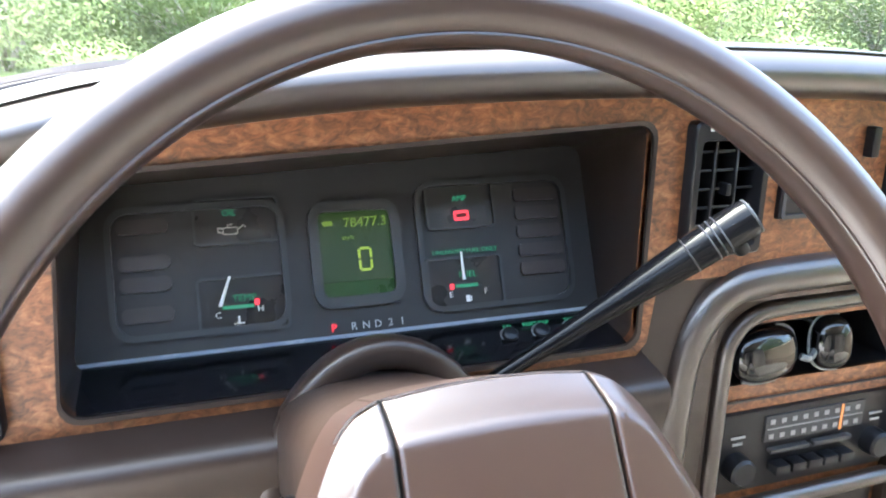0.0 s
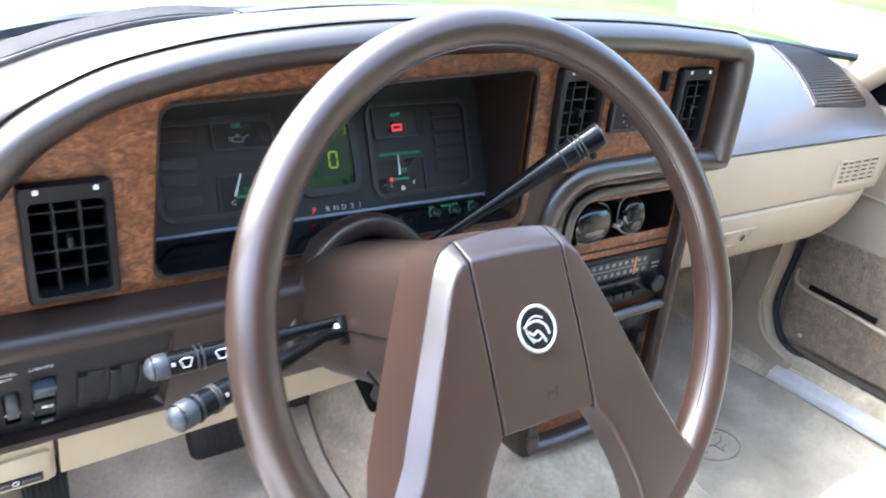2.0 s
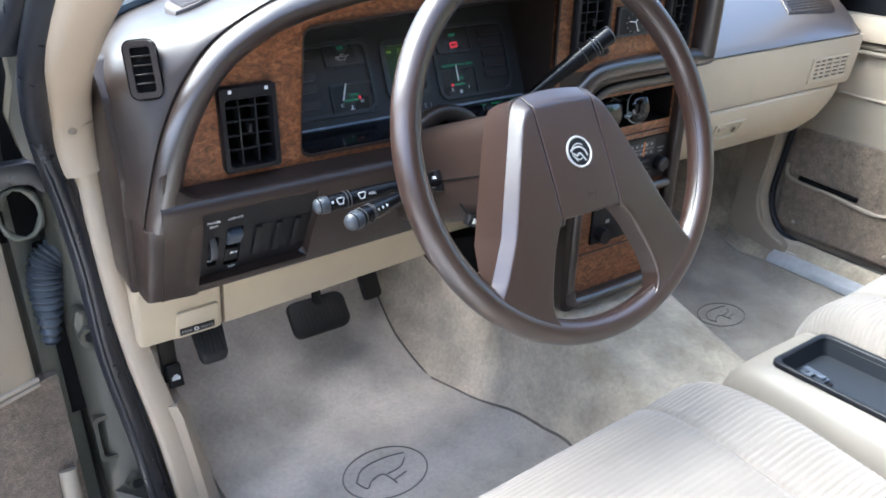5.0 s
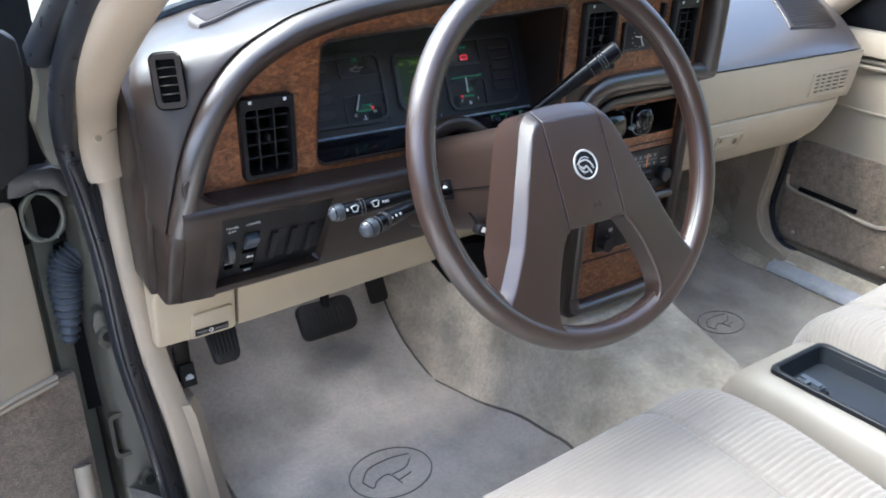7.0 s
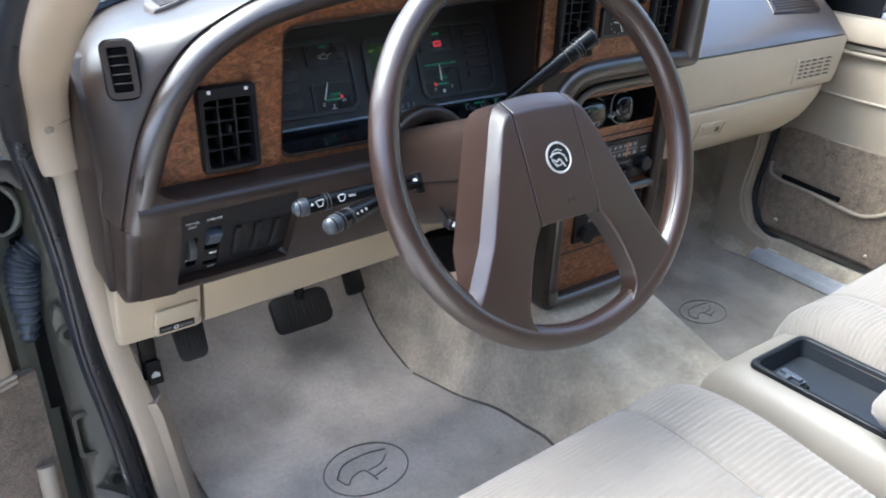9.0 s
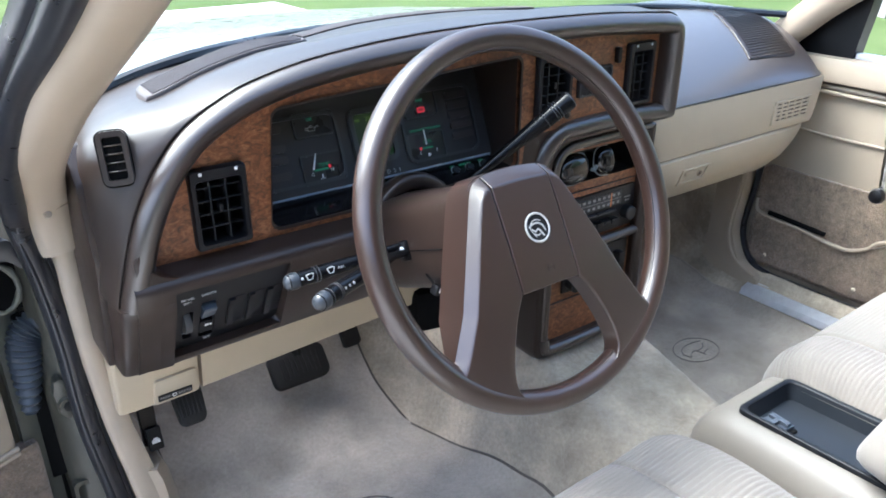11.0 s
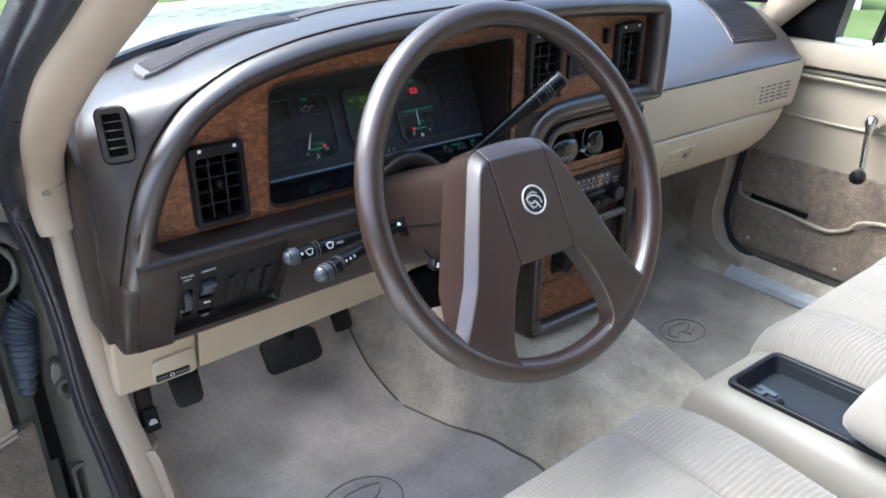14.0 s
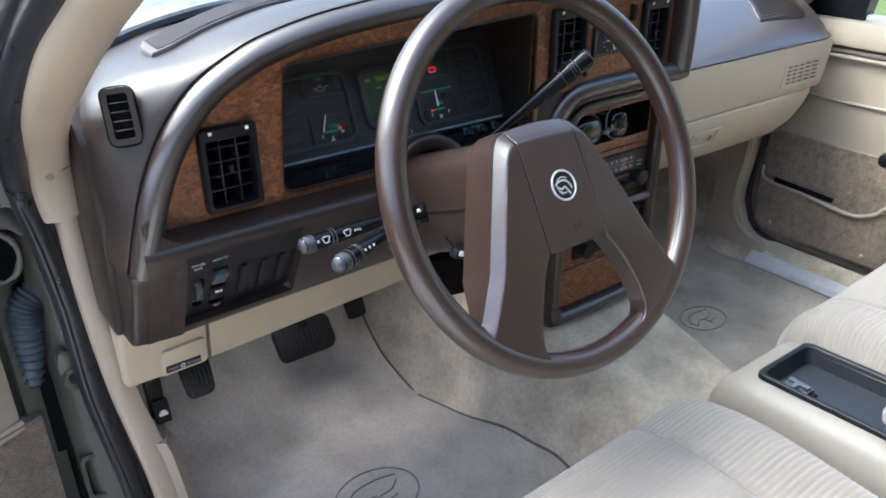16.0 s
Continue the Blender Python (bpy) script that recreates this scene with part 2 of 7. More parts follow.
def part(name, bm, mat, parent=None, label="", angle=40, kind=""):
    bmesh.ops.recalc_face_normals(bm, faces=bm.faces)
    me = bpy.data.meshes.new(name)
    bm.to_mesh(me)
    bm.free()
    for p in me.polygons:
        p.use_smooth = True
    me.set_sharp_from_angle(angle=radians(angle))
    me.materials.append(mat)
    ob = new(name, me)
    if parent is not None:
        ob.parent = parent
        if parent.data is None:
            ob.matrix_parent_inverse = Matrix.Translation(-Vector(parent.location))
    return tagged(ob, label, kind=kind)


def single(name, bm, mat, label, category, group="", kind="", angle=40):
    return tagged(part(name, bm, mat, None, "", angle), label, category, group, kind)


def box(bm, c, s, m=None, bev=0.0, seg=2):
    """A box of size s round c, its edges rounded by bev."""
    r = bmesh.ops.create_cube(bm, size=1.0)
    vs = r["verts"]
    bmesh.ops.scale(bm, vec=s, verts=vs)
    if bev:
        es = {e for v in vs for e in v.link_edges}
        rb = bmesh.ops.bevel(bm, geom=list(es), offset=bev, segments=seg, profile=0.6, affect='EDGES')
        vs = list({v for f in rb["faces"] for v in f.verts} | {v for v in vs if v.is_valid})
    mm = Matrix.Translation(c) @ (m if m is not None else Matrix())
    bmesh.ops.transform(bm, matrix=mm, verts=[v for v in vs if v.is_valid])
    return bm


def B():
    return bmesh.new()


def loft(bm, rings, closed=True, cap=True, loop=False):
    """Skins rings of points of one length; closed: each ring closes; loop: the last ring joins the first."""
    vr = [[bm.verts.new(p) for p in r] for r in rings]
    n = len(vr[0])
    pairs = list(zip(vr, vr[1:])) + ([(vr[-1], vr[0])] if loop else [])
    for a, b in pairs:
        for i in range(n if closed else n - 1):
            j = (i + 1) % n
            try:
                bm.faces.new((a[i], a[j], b[j], b[i]))
            except ValueError:
                pass
    if closed and cap and not loop:
        bm.faces.new(list(reversed(vr[0])))
        bm.faces.new(vr[-1])
    return bm


def tube(bm, pts, rad, seg=10, closed=False, flat=1.0):
    """A round bar along pts; rad: a number or one for each point."""
    pts = [Vector(p) for p in pts]
    n = len(pts)
    rads = rad if isinstance(rad, (list, tuple)) else [rad] * n
    rings = []
    up = Vector((0, 0, 1))
    for i, p in enumerate(pts):
        a, b = (pts[i - 1], pts[(i + 1) % n]) if closed else (pts[max(i - 1, 0)], pts[min(i + 1, n - 1)])
        d = (b - a).normalized()
        if abs(d.dot(up)) > 0.97:
            up = Vector((0, 1, 0)) if abs(d.y) < 0.9 else Vector((1, 0, 0))
        s = d.cross(up).normalized()
        u = s.cross(d).normalized()
        up = u
        rings.append([p + rads[i] * (math.cos(t) * s + flat * math.sin(t) * u) for t in [2 * math.pi * k / seg for k in range(seg)]])
    return loft(bm, rings, True, True, closed)


def prism(bm, poly, axis, a, b, bev=0.0, seg=2):
    """Extrudes a flat outline along axis from a to b; the outline's two numbers are the other axes in order."""
    def at(p, d):
        q = list(p)
        q.insert("xyz".index(axis), d)
        return q
    v0, v1 = [bm.verts.new(at(p, a)) for p in poly], [bm.verts.new(at(p, b)) for p in poly]
    n = len(poly)
    fs = [bm.faces.new(v0), bm.faces.new(v1)]
    for i in range(n):
        fs.append(bm.faces.new((v0[i], v0[(i + 1) % n], v1[(i + 1) % n], v1[i])))
    bmesh.ops.recalc_face_normals(bm, faces=fs)
    if bev:
        es = {e for f in fs for e in f.edges}
        bmesh.ops.bevel(bm, geom=list(es), offset=bev, segments=seg, profile=0.6, affect='EDGES')
    return bm


def plate(bm, outer, holes, axis, a, b):
    """A plate with holes: outlines as for prism."""
    def at(p, d):
        q = list(p)
        q.insert("xyz".index(axis), d)
        return q
    loops = [outer] + holes
    tmp = bmesh.new()
    edges = []
    for lp in loops:
        vs = [tmp.verts.new(at(p, 0)) for p in lp]
        edges += [tmp.edges.new((vs[i], vs[(i + 1) % len(vs)])) for i in range(len(vs))]
    bmesh.ops.triangle_fill(tmp, edges=edges, use_beauty=True, use_dissolve=False)
    tmp.verts.index_update()
    for d in (a, b):
        vm = {}
        for f in tmp.faces:
            for v in f.verts:
                if v.index not in vm:
                    co = v.co.copy()
                    co["xyz".index(axis)] = d
                    vm[v.index] = bm.verts.new(co)
            bm.faces.new([vm[v.index] for v in f.verts])
    tmp.free()
    for lp in loops:
        n = len(lp)
        v0, v1 = [bm.verts.new(at(p, a)) for p in lp], [bm.verts.new(at(p, b)) for p in lp]
        for i in range(n):
            bm.faces.new((v0[i], v0[(i + 1) % n], v1[(i + 1) % n], v1[i]))
    bmesh.ops.remove_doubles(bm, verts=bm.verts, dist=1e-6)
    return bm


def rrect(x0, x1, z0, z1, r, n=4):
    """A rounded rectangle's outline."""
    out = []
    for cx, cz, a0 in ((x1 - r, z1 - r, 0), (x0 + r, z1 - r, 90), (x0 + r, z0 + r, 180), (x1 - r, z0 + r, 270)):
        out += [(cx + r * math.cos(radians(a0 + 90 * k / n)), cz + r * math.sin(radians(a0 + 90 * k / n))) for k in range(n + 1)]
    return out


def smooth_line(pts, per=6):
    """Catmull-Rom points through pts."""
    pts = [Vector(p) for p in pts]
    out = []
    for i in range(len(pts) - 1):
        p0, p1, p2, p3 = pts[max(i - 1, 0)], pts[i], pts[i + 1], pts[min(i + 2, len(pts) - 1)]
        for k in range(per):
            t = k / per
            out.append(0.5 * ((2 * p1) + (p2 - p0) * t + (2 * p0 - 5 * p1 + 4 * p2 - p3) * t * t + (3 * p1 - p0 - 3 * p2 + p3) * t ** 3))
    return out + [pts[-1]]


def move(bm, m):
    bmesh.ops.transform(bm, matrix=m, verts=bm.verts)
    return bm


def text(name, body, size, m, mat, parent, label="", depth=0.0003):
    """Raised lettering in the built-in font, as a mesh."""
    cu = bpy.data.curves.new(name, 'FONT')
    cu.body, cu.size, cu.extrude, cu.align_x, cu.align_y = body, size, depth, 'CENTER', 'CENTER'
    cu.resolution_u = 2
    tmp = bpy.data.objects.new(name, cu)
    scene.collection.objects.link(tmp)
    me = bpy.data.meshes.new_from_object(tmp.evaluated_get(bpy.context.evaluated_depsgraph_get()))
    bpy.data.objects.remove(tmp)
    bm = bmesh.new()
    bm.from_mesh(me)
    move(bm, m)
    return part(name, bm, mat, parent, label)


# ---- dashboard ----
FACE_Y = 0.417
dash = thing("dashboard", (0.35, 0.55, 0.72), "brown padded dashboard with burr-walnut fascia and cream lower half", "dashboard")

OUTER = smooth_line([(-0.3438, 0.8095, 0), (-0.3412, 0.820, 0), (-0.337, 0.835, 0), (-0.3215, 0.884, 0), (-0.304, 0.922, 0), (-0.2825, 0.955, 0), (-0.253, 0.985, 0), (-0.213, 1.008, 0), (-0.174, 1.0225, 0), (-0.104, 1.037, 0), (0.0, 1.047, 0), (0.12, 1.0505, 0), (0.24, 1.0495, 0), (0.34, 1.0465, 0), (0.44, 1.0395, 0)], 5)
OUTER += smooth_line([(0.468, 1.037, 0), (0.4855, 1.030, 0), (0.4965, 1.013, 0), (0.4995, 0.97, 0), (0.4985, 0.893, 0)], 4)
OUTER = [(p[0], p[1]) for p in OUTER]


def outline_normals(pts):
    out = []
    for i in range(len(pts)):
        a, b = pts[max(i - 1, 0)], pts[min(i + 1, len(pts) - 1)]
        dx, dz = b[0] - a[0], b[1] - a[1]
        l = math.hypot(dx, dz)
        out.append((dz / l, -dx / l))
    return out


NRM = outline_normals(OUTER)


def offset_outline(d, y):
    """The hood's outline moved inwards by d, at depth y."""
    return [(x + nx * d, y, z + nz * d) for (x, z), (nx, nz) in zip(OUTER, NRM)]


# broad rounded lip round the fascia
LIP = ((0.0305, 0.430), (0.0305, 0.414), (0.030, 0.405), (0.0285, 0.398), (0.0255, 0.392), (0.021, 0.3875), (0.0155, 0.385), (0.0105, 0.3862), (0.0068, 0.3893), (0.0035, 0.3938), (0.0013, 0.3985), (0.0003, 0.403), (0.002, 0.4075), (0.005, 0.414), (0.008, 0.424))
bm = B()
# the lip flattens into the lower panel at its foot
loft(bm, [[(x, y + max(0.0, 0.3885 - y) * min(1.0, max(0.0, (0.868 - z) / 0.055)), z) for x, y, z in offset_outline(d, y0)] for d, y0 in LIP], closed=False)
part("hood_lip", bm, LIP_VINYL, dash, "broad rounded brown lip framing the fascia", angle=80)

# padded top behind the lip: fills out to a squarer outline, then runs forward to the windscreen
FULL = smooth_line([(-0.352, 0.8095, 0), (-0.353, 0.820, 0), (-0.353, 0.835, 0), (-0.352, 0.884, 0), (-0.349, 0.932, 0), (-0.336, 0.968, 0), (-0.300, 0.990, 0), (-0.250, 1.0045, 0), (-0.198, 1.0225, 0), (-0.116, 1.0405, 0), (0.0, 1.0515, 0), (0.12, 1.055, 0), (0.24, 1.054, 0), (0.34, 1.051, 0), (0.44, 1.044, 0)], 5)
FULL = [(p[0], p[1]) for p in FULL] + OUTER[-(len(OUTER) - len(FULL)):]
PAD = ((0.0, 0.405, 0.0), (0.02, 0.4035, 0.0), (0.07, 0.4045, 0.0), (0.22, 0.411, 0.0), (0.45, 0.4215, 0.0), (0.70, 0.434, 0.0), (0.88, 0.446, 0.0), (0.97, 0.459, 0.001), (1.0, 0.475, 0.004), (1.0, 0.51, 0.014), (1.0, 0.54, 0.0195), (1.0, 0.57, 0.024), (1.0, 0.60, 0.0263), (1.0, 0.625, 0.0282), (1.0, 0.65, 0.030), (1.0, 0.70, 0.033), (1.0, 0.75, 0.036), (1.0, 0.86, 0.05))


def pad_fall(x):
    return min(1.0, max(0.12, 0.12 + (x + 0.25) * 4.4))


def interp(v, xs, ys):
    if v <= xs[0]:
        return ys[0]
    for a, b, c, d in zip(xs, xs[1:], ys, ys[1:]):
        if v <= b:
            return c + (d - c) * (v - a) / (b - a)
    return ys[-1]


def pad_z(x, y):
    """Height of the dash top behind the lip."""
    top = [p for p in FULL if p[1] > 0.96 and p[0] < 0.46]
    return interp(x, [p[0] for p in top], [p[1] for p in top]) - pad_fall(x) * interp(y, [p[1] for p in PAD], [p[2] for p in PAD])


SCREEN_X = [-0.405, -0.33, -0.26, -0.20, -0.134, -0.045, 0.07, 0.24, 0.52, 0.65, 0.87, 1.0, 1.135]
SCREEN_Y = [0.49, 0.548, 0.585, 0.592, 0.618, 0.676, 0.73, 0.77, 0.80, 0.83, 0.79, 0.70, 0.57]
SCREEN_Z = [0.965, 0.985, 0.999, 1.012, 1.014, 1.010, 1.005, 1.000, 0.985, 0.976, 0.972, 0.965, 0.955]


def screen_base(x):
    """Where the windscreen meets the dash."""
    return interp(x, SCREEN_X, SCREEN_Y), interp(x, SCREEN_X, SCREEN_Z)


rings = []
for s_, y, drop in PAD:
    ring = []
    for (x, z), (nx, nz), (fx, fz) in zip(OUTER, NRM, FULL):
        x, z = x - 0.0014 * nx, z - 0.0014 * nz
        top = fz - drop * pad_fall(x)
        yb, zb = screen_base(x)
        if s_ == 1.0 and z > 0.96 and y > yb - 0.04:
            # the rear of the pad follows the foot of the screen
            top += (zb - 0.006 - top) * min(1.0, (y - yb + 0.04) / 0.04)
            ring.append((fx, min(y, yb + 0.01 * (y - yb + 0.04)), top))
        else:
            ring.append((x + (fx - x) * s_, y, z + (fz - z) * s_ - drop * pad_fall(x) * (1 if z > 0.86 else 0)))
    rings.append(ring)
rings[0] = offset_outline(-0.0006, 0.416)
bm = B()
loft(bm, rings, closed=False)
part("dash_pad", bm, BROWN_SOFT, dash, "soft brown vinyl dash top", angle=80)

bm = B()
loft(bm, [offset_outline(0.006, 0.4062), offset_outline(-0.0020, 0.4062)], closed=False)
part("lip_groove", bm, BROWN, dash, "dark groove between lip and dash top")

# walnut fascia with openings
CL = rrect(-0.166, 0.196, 0.8505, 1.003, 0.012)
CL = [(x + (0.010 if z > 0.95 and x < 0 else 0.0), z - (0.018 * (0.196 - x) / 0.36 if z > 0.95 else 0)) for x, z in CL]
VENTS = {"left": (-0.2545, -0.193, 0.848, 0.9375), "centre": (0.2225, 0.2845, 0.912, 1.004), "right": (0.398, 0.4515, 0.907, 0.999)}
inner = [(p[0], p[2]) for p in offset_outline(0.029, 0)]
inner = [p for p in inner if p[1] > 0.842]
outer = [(-0.308, 0.838)] + inner + [(0.472, 0.893), (0.225, 0.893), (0.21, 0.885), (0.206, 0.85), (0.196, 0.838)]
VX = [rrect(a + 0.002, b - 0.002, c + 0.003, d - 0.003, 0.004, 2) for a, b, c, d in VENTS.values()]
bm = B()
plate(bm, outer, [CL] + VX, 'y', FACE_Y, FACE_Y + 0.006)
part("wood_fascia", bm, WOOD, dash, "burr-walnut film on the fascia")

# cluster tunnel
bm = B()
back = []
for x, z in CL:
    t = (z - 0.853) / 0.147
    back.append((x + (0.0 if x < 0 else 0.006), 0.476 + 0.05 * t, 0.853 + (z - 0.853) * 0.80))
loft(bm, [[(x * 1.012, FACE_Y - 0.0035, z + (0.003 if z > 0.92 else -0.003)) for x, z in CL], [(x, FACE_Y - 0.003, z) for x, z in CL], [(x, FACE_Y + 0.004, z) for x, z in CL], back], closed=True, cap=False)
part("cluster_surround", bm, BROWN, dash, "deep brown surround of the instruments")

# instrument face, tilted back
CT = math.atan2(0.022, 0.055)
CM = Matrix.Translation((0.014, 0.4985, 0.905)) @ Matrix.Rotation(math.pi / 2 - CT, 4, 'X')


def cx(x, z):
    """Fascia place to the instrument face's own axes."""
    return x - 0.014, (z - 0.905) / math.cos(CT)


bm = B()
f = [cx(x, z) for x, z in rrect(-0.166, 0.203, 0.848, 0.978, 0.012)]
prism(bm, f, 'z', -0.006, 0.0)
move(bm, CM)
cluster = part("instrument_face", bm, DARK, dash, "dark grey instrument panel face")
FACE_GREY = material("face_mouldings", (0.0355, 0.0365, 0.039), 0.42, vary=0.1, scale=80)


def on_face(x0, x1, z0, z1, h0, h1, r):
    b = B()
    f = [cx(x, z) for x, z in rrect(x0, x1, z0, z1, r)]
    prism(b, f, 'z', h0, h1)
    return move(b, CM)


def frame_on_face(x0, x1, z0, z1, w, h0, h1, r):
    b = B()
    plate(b, [cx(x, z) for x, z in rrect(x0 - w, x1 + w, z0 - w, z1 + w, r + w)], [[cx(x, z) for x, z in rrect(x0, x1, z0, z1, r)]], 'z', h0, h1)
    return move(b, CM)


for x0, x1, z0, z1 in ((-0.143, -0.031, 0.866, 0.945), (0.064, 0.183, 0.864, 0.951)):
    part("gauge_pod", frame_on_face(x0 + 0.003, x1 - 0.003, z0 + 0.003, z1 - 0.003, 0.004, 0.0, 0.0035, 0.01), FACE_GREY, cluster)
part("speed_display_frame", frame_on_face(-0.0075, 0.0435, 0.880, 0.935, 0.007, 0.0, 0.005, 0.005), FACE_GREY, cluster)
part("speed_display", on_face(-0.0085, 0.0445, 0.879, 0.936, 0.0002, 0.0012, 0.003), LCD_GLOW, cluster, "green liquid-crystal speed display")
part("display_strip", on_face(-0.0075, 0.0435, 0.8805, 0.8895, 0.0012, 0.0016, 0.001), material("lcd_dark_strip", (0.02, 0.06, 0.012), 0.3), cluster)
for x0, x1, z0, z1 in ((-0.088, -0.035, 0.921, 0.947), (-0.089, -0.033, 0.866, 0.898), (0.073, 0.123, 0.920, 0.949), (0.069, 0.124, 0.866, 0.898)):
    part("gauge_window", frame_on_face(x0, x1, z0, z1, 0.0018, 0.0, 0.0028, 0.002), FACE_GREY, cluster)
    part("gauge_lens", on_face(x0, x1, z0, z1, 0.0002, 0.0008, 0.002), GAUGE_LENS, cluster)
for k, z in enumerate((0.934, 0.912, 0.899, 0.881)):
    part("warning_lens", on_face(-0.137, -0.105, z - 0.0045, z + 0.0045, 0.0002, 0.0026, 0.004), GREY_SLOT, cluster)
for z in (0.939, 0.926, 0.913, 0.9, 0.887):
    part("warning_lens", on_face(0.141, 0.177, z - 0.0045, z + 0.0045, 0.0002, 0.0026, 0.003), GREY_SLOT, cluster)


def face_text(body, x, z, size, mat, name="lettering", h=0.0018):
    a, b = cx(x, z)
    return text(name, body, size, CM @ Matrix.Translation((a, b, h)), mat, cluster)


# seven-segment nought
for x0, x1, z0, z1 in ((0.0205, 0.0275, 0.9095, 0.9113), (0.0205, 0.0275, 0.8955, 0.8973), (0.0190, 0.0208, 0.9040, 0.9100), (0.0190, 0.0208, 0.8968, 0.9028), (0.0272, 0.0290, 0.9040, 0.9100), (0.0272, 0.0290, 0.8968, 0.9028)):
    part("speed_digit", on_face(x0, x1, z0, z1, 0.0012, 0.0016, 0.0008), LCD_DIGIT, cluster)
face_text("78477.3", 0.0262, 0.9275, 0.0098, LCD_DIM, "odometer_digits")
face_text("km/h", 0.013, 0.918, 0.0042, LCD_DIM)
part("trip_mark", on_face(-0.004, 0.003, 0.9265, 0.9295, 0.0012, 0.0016, 0.0005), LCD_DIM, cluster)
for ch, x in zip("RND21", (0.011, 0.0195, 0.028, 0.037, 0.0455)):
    face_text(ch, x, 0.8605, 0.0074, PRINT, "shift_letter", 0.003)
face_text("P", -0.003, 0.8605, 0.0080, RED_GLOW, "shift_letter", 0.003)
face_text("OIL", -0.066, 0.939, 0.006, GREEN_GLOW)
face_text("AMP", 0.098, 0.939, 0.006, GREEN_GLOW)
face_text("TEMP", -0.0605, 0.8855, 0.0066, GREEN_GLOW)
face_text("FUEL", 0.0985, 0.887, 0.0066, GREEN_GLOW)
face_text("UNLEADED FUEL ONLY", 0.0985, 0.903, 0.0048, GREEN_GLOW)
face_text("C", -0.078, 0.876, 0.006, WHITE)
face_text("H", -0.0505, 0.878, 0.006, WHITE)
face_text("E", 0.084, 0.874, 0.006, WHITE)
face_text("F", 0.111, 0.8745, 0.006, WHITE)
for x0, x1, z, m in ((-0.075, -0.0545, 0.8805, GREEN_GLOW), (0.0885, 0.1055, 0.8795, GREEN_GLOW)):
    part("gauge_scale", on_face(x0, x1, z - 0.0011, z + 0.0011, 0.0009, 0.0014, 0.0004), m, cluster)
for x, z in ((-0.0525, 0.8825), (0.0855, 0.8795)):
    part("gauge_end_mark", on_face(x - 0.0016, x + 0.0016, z - 0.0019, z + 0.0019, 0.0009, 0.0014, 0.0006), RED_GLOW, cluster)


def needle(x0, z0, x1, z1):
    a, b = cx(x0, z0), cx(x1, z1)
    bm = B()
    tube(bm, [(a[0], a[1], 0.0035), (b[0], b[1], 0.0035)], [0.0013, 0.0009], 6)
    part("gauge_needle", move(bm, CM), WHITE, cluster, "white gauge needle")


needle(-0.0765, 0.8815, -0.0690, 0.8995)
needle(0.0945, 0.8835, 0.0945, 0.9025)
# oil can, battery, pump and thermometer symbols as small solids
part("oil_symbol", frame_on_face(-0.0700, -0.0615, 0.9262, 0.9296, 0.0007, 0.0009, 0.0014, 0.0003), PRINT, cluster, "small white oil can")
for q in ([(-0.0610, 0.9285), (-0.0570, 0.9312), (-0.0556, 0.9296)], [(-0.0705, 0.9292), (-0.0738, 0.9302), (-0.0738, 0.9275), (-0.0705, 0.9268)], [(-0.0675, 0.9302), (-0.0675, 0.9318), (-0.0640, 0.9318)]):
    bm = B()
    tube(bm, [(*cx(x, z), 0.0012) for x, z in q], 0.0006, 5)
    part("oil_symbol_line", move(bm, CM), PRINT, cluster)
part("battery_symbol", on_face(0.0928, 0.1045, 0.9240, 0.9308, 0.0009, 0.0014, 0.001), RED_GLOW, cluster, "lit red battery warning")
part("battery_detail", on_face(0.0945, 0.1025, 0.9262, 0.9288, 0.0014, 0.0017, 0.0005), material("dark_red", (0.12, 0.01, 0.01), 0.5), cluster)
part("pump_symbol", on_face(0.0955, 0.0985, 0.8685, 0.8728, 0.0009, 0.0014, 0.0004), WHITE, cluster)
part("pump_hose", on_face(0.0991, 0.0998, 0.8690, 0.8722, 0.0009, 0.0013, 0.0002), WHITE, cluster)
for z in (0.8684, 0.8700):
    part("water_line", on_face(-0.0685, -0.0615, z, z + 0.0007, 0.0009, 0.0013, 0.0002), WHITE, cluster)
part("thermometer_symbol", on_face(-0.0657, -0.0643, 0.8705, 0.8750, 0.0009, 0.0014, 0.0003), WHITE, cluster)

# lower sill of the instruments: bright lip, then a glossy black band with reset knobs
bm = B()
prism(bm, [(0.4865, 0.8545), (0.4795, 0.8545), (0.4765, 0.8540), (0.474, 0.8535), (0.448, 0.8532), (0.425, 0.8528), (0.4165, 0.8520), (0.4185, 0.846), (0.475, 0.838), (0.49, 0.842)], 'x', -0.1645, 0.1945)
shelf = part("cluster_shelf", bm, GLOSS_BLACK, dash, "glossy black shelf under the instruments")
bm = B()
tube(bm, [(-0.166, 0.4785, 0.8545), (0.198, 0.4785, 0.8545)], 0.0019, 8)
part("shelf_lip", bm, material("grey_lip", (0.26, 0.29, 0.34), 0.25), shelf)
for x in (0.114, 0.138, 0.162):
    bm = B()
    tube(bm, [(x, 0.449, 0.850), (x, 0.4445, 0.8575), (x, 0.444, 0.8582)], [0.0058, 0.0056, 0.0048], 16)
    kn = part("reset_knob", bm, BLACK, shelf, "small black reset knob")
    bm = B()
    tube(bm, [(x + 0.0060 * math.cos(a), 0.4470 + 0.0053 * math.sin(a), 0.8545 + 0.0032 * math.sin(a)) for a in [2 * math.pi * k / 18 for k in range(18)]], 0.0006, 5, True)
    part("knob_ring", bm, GREYFRAME, kn)
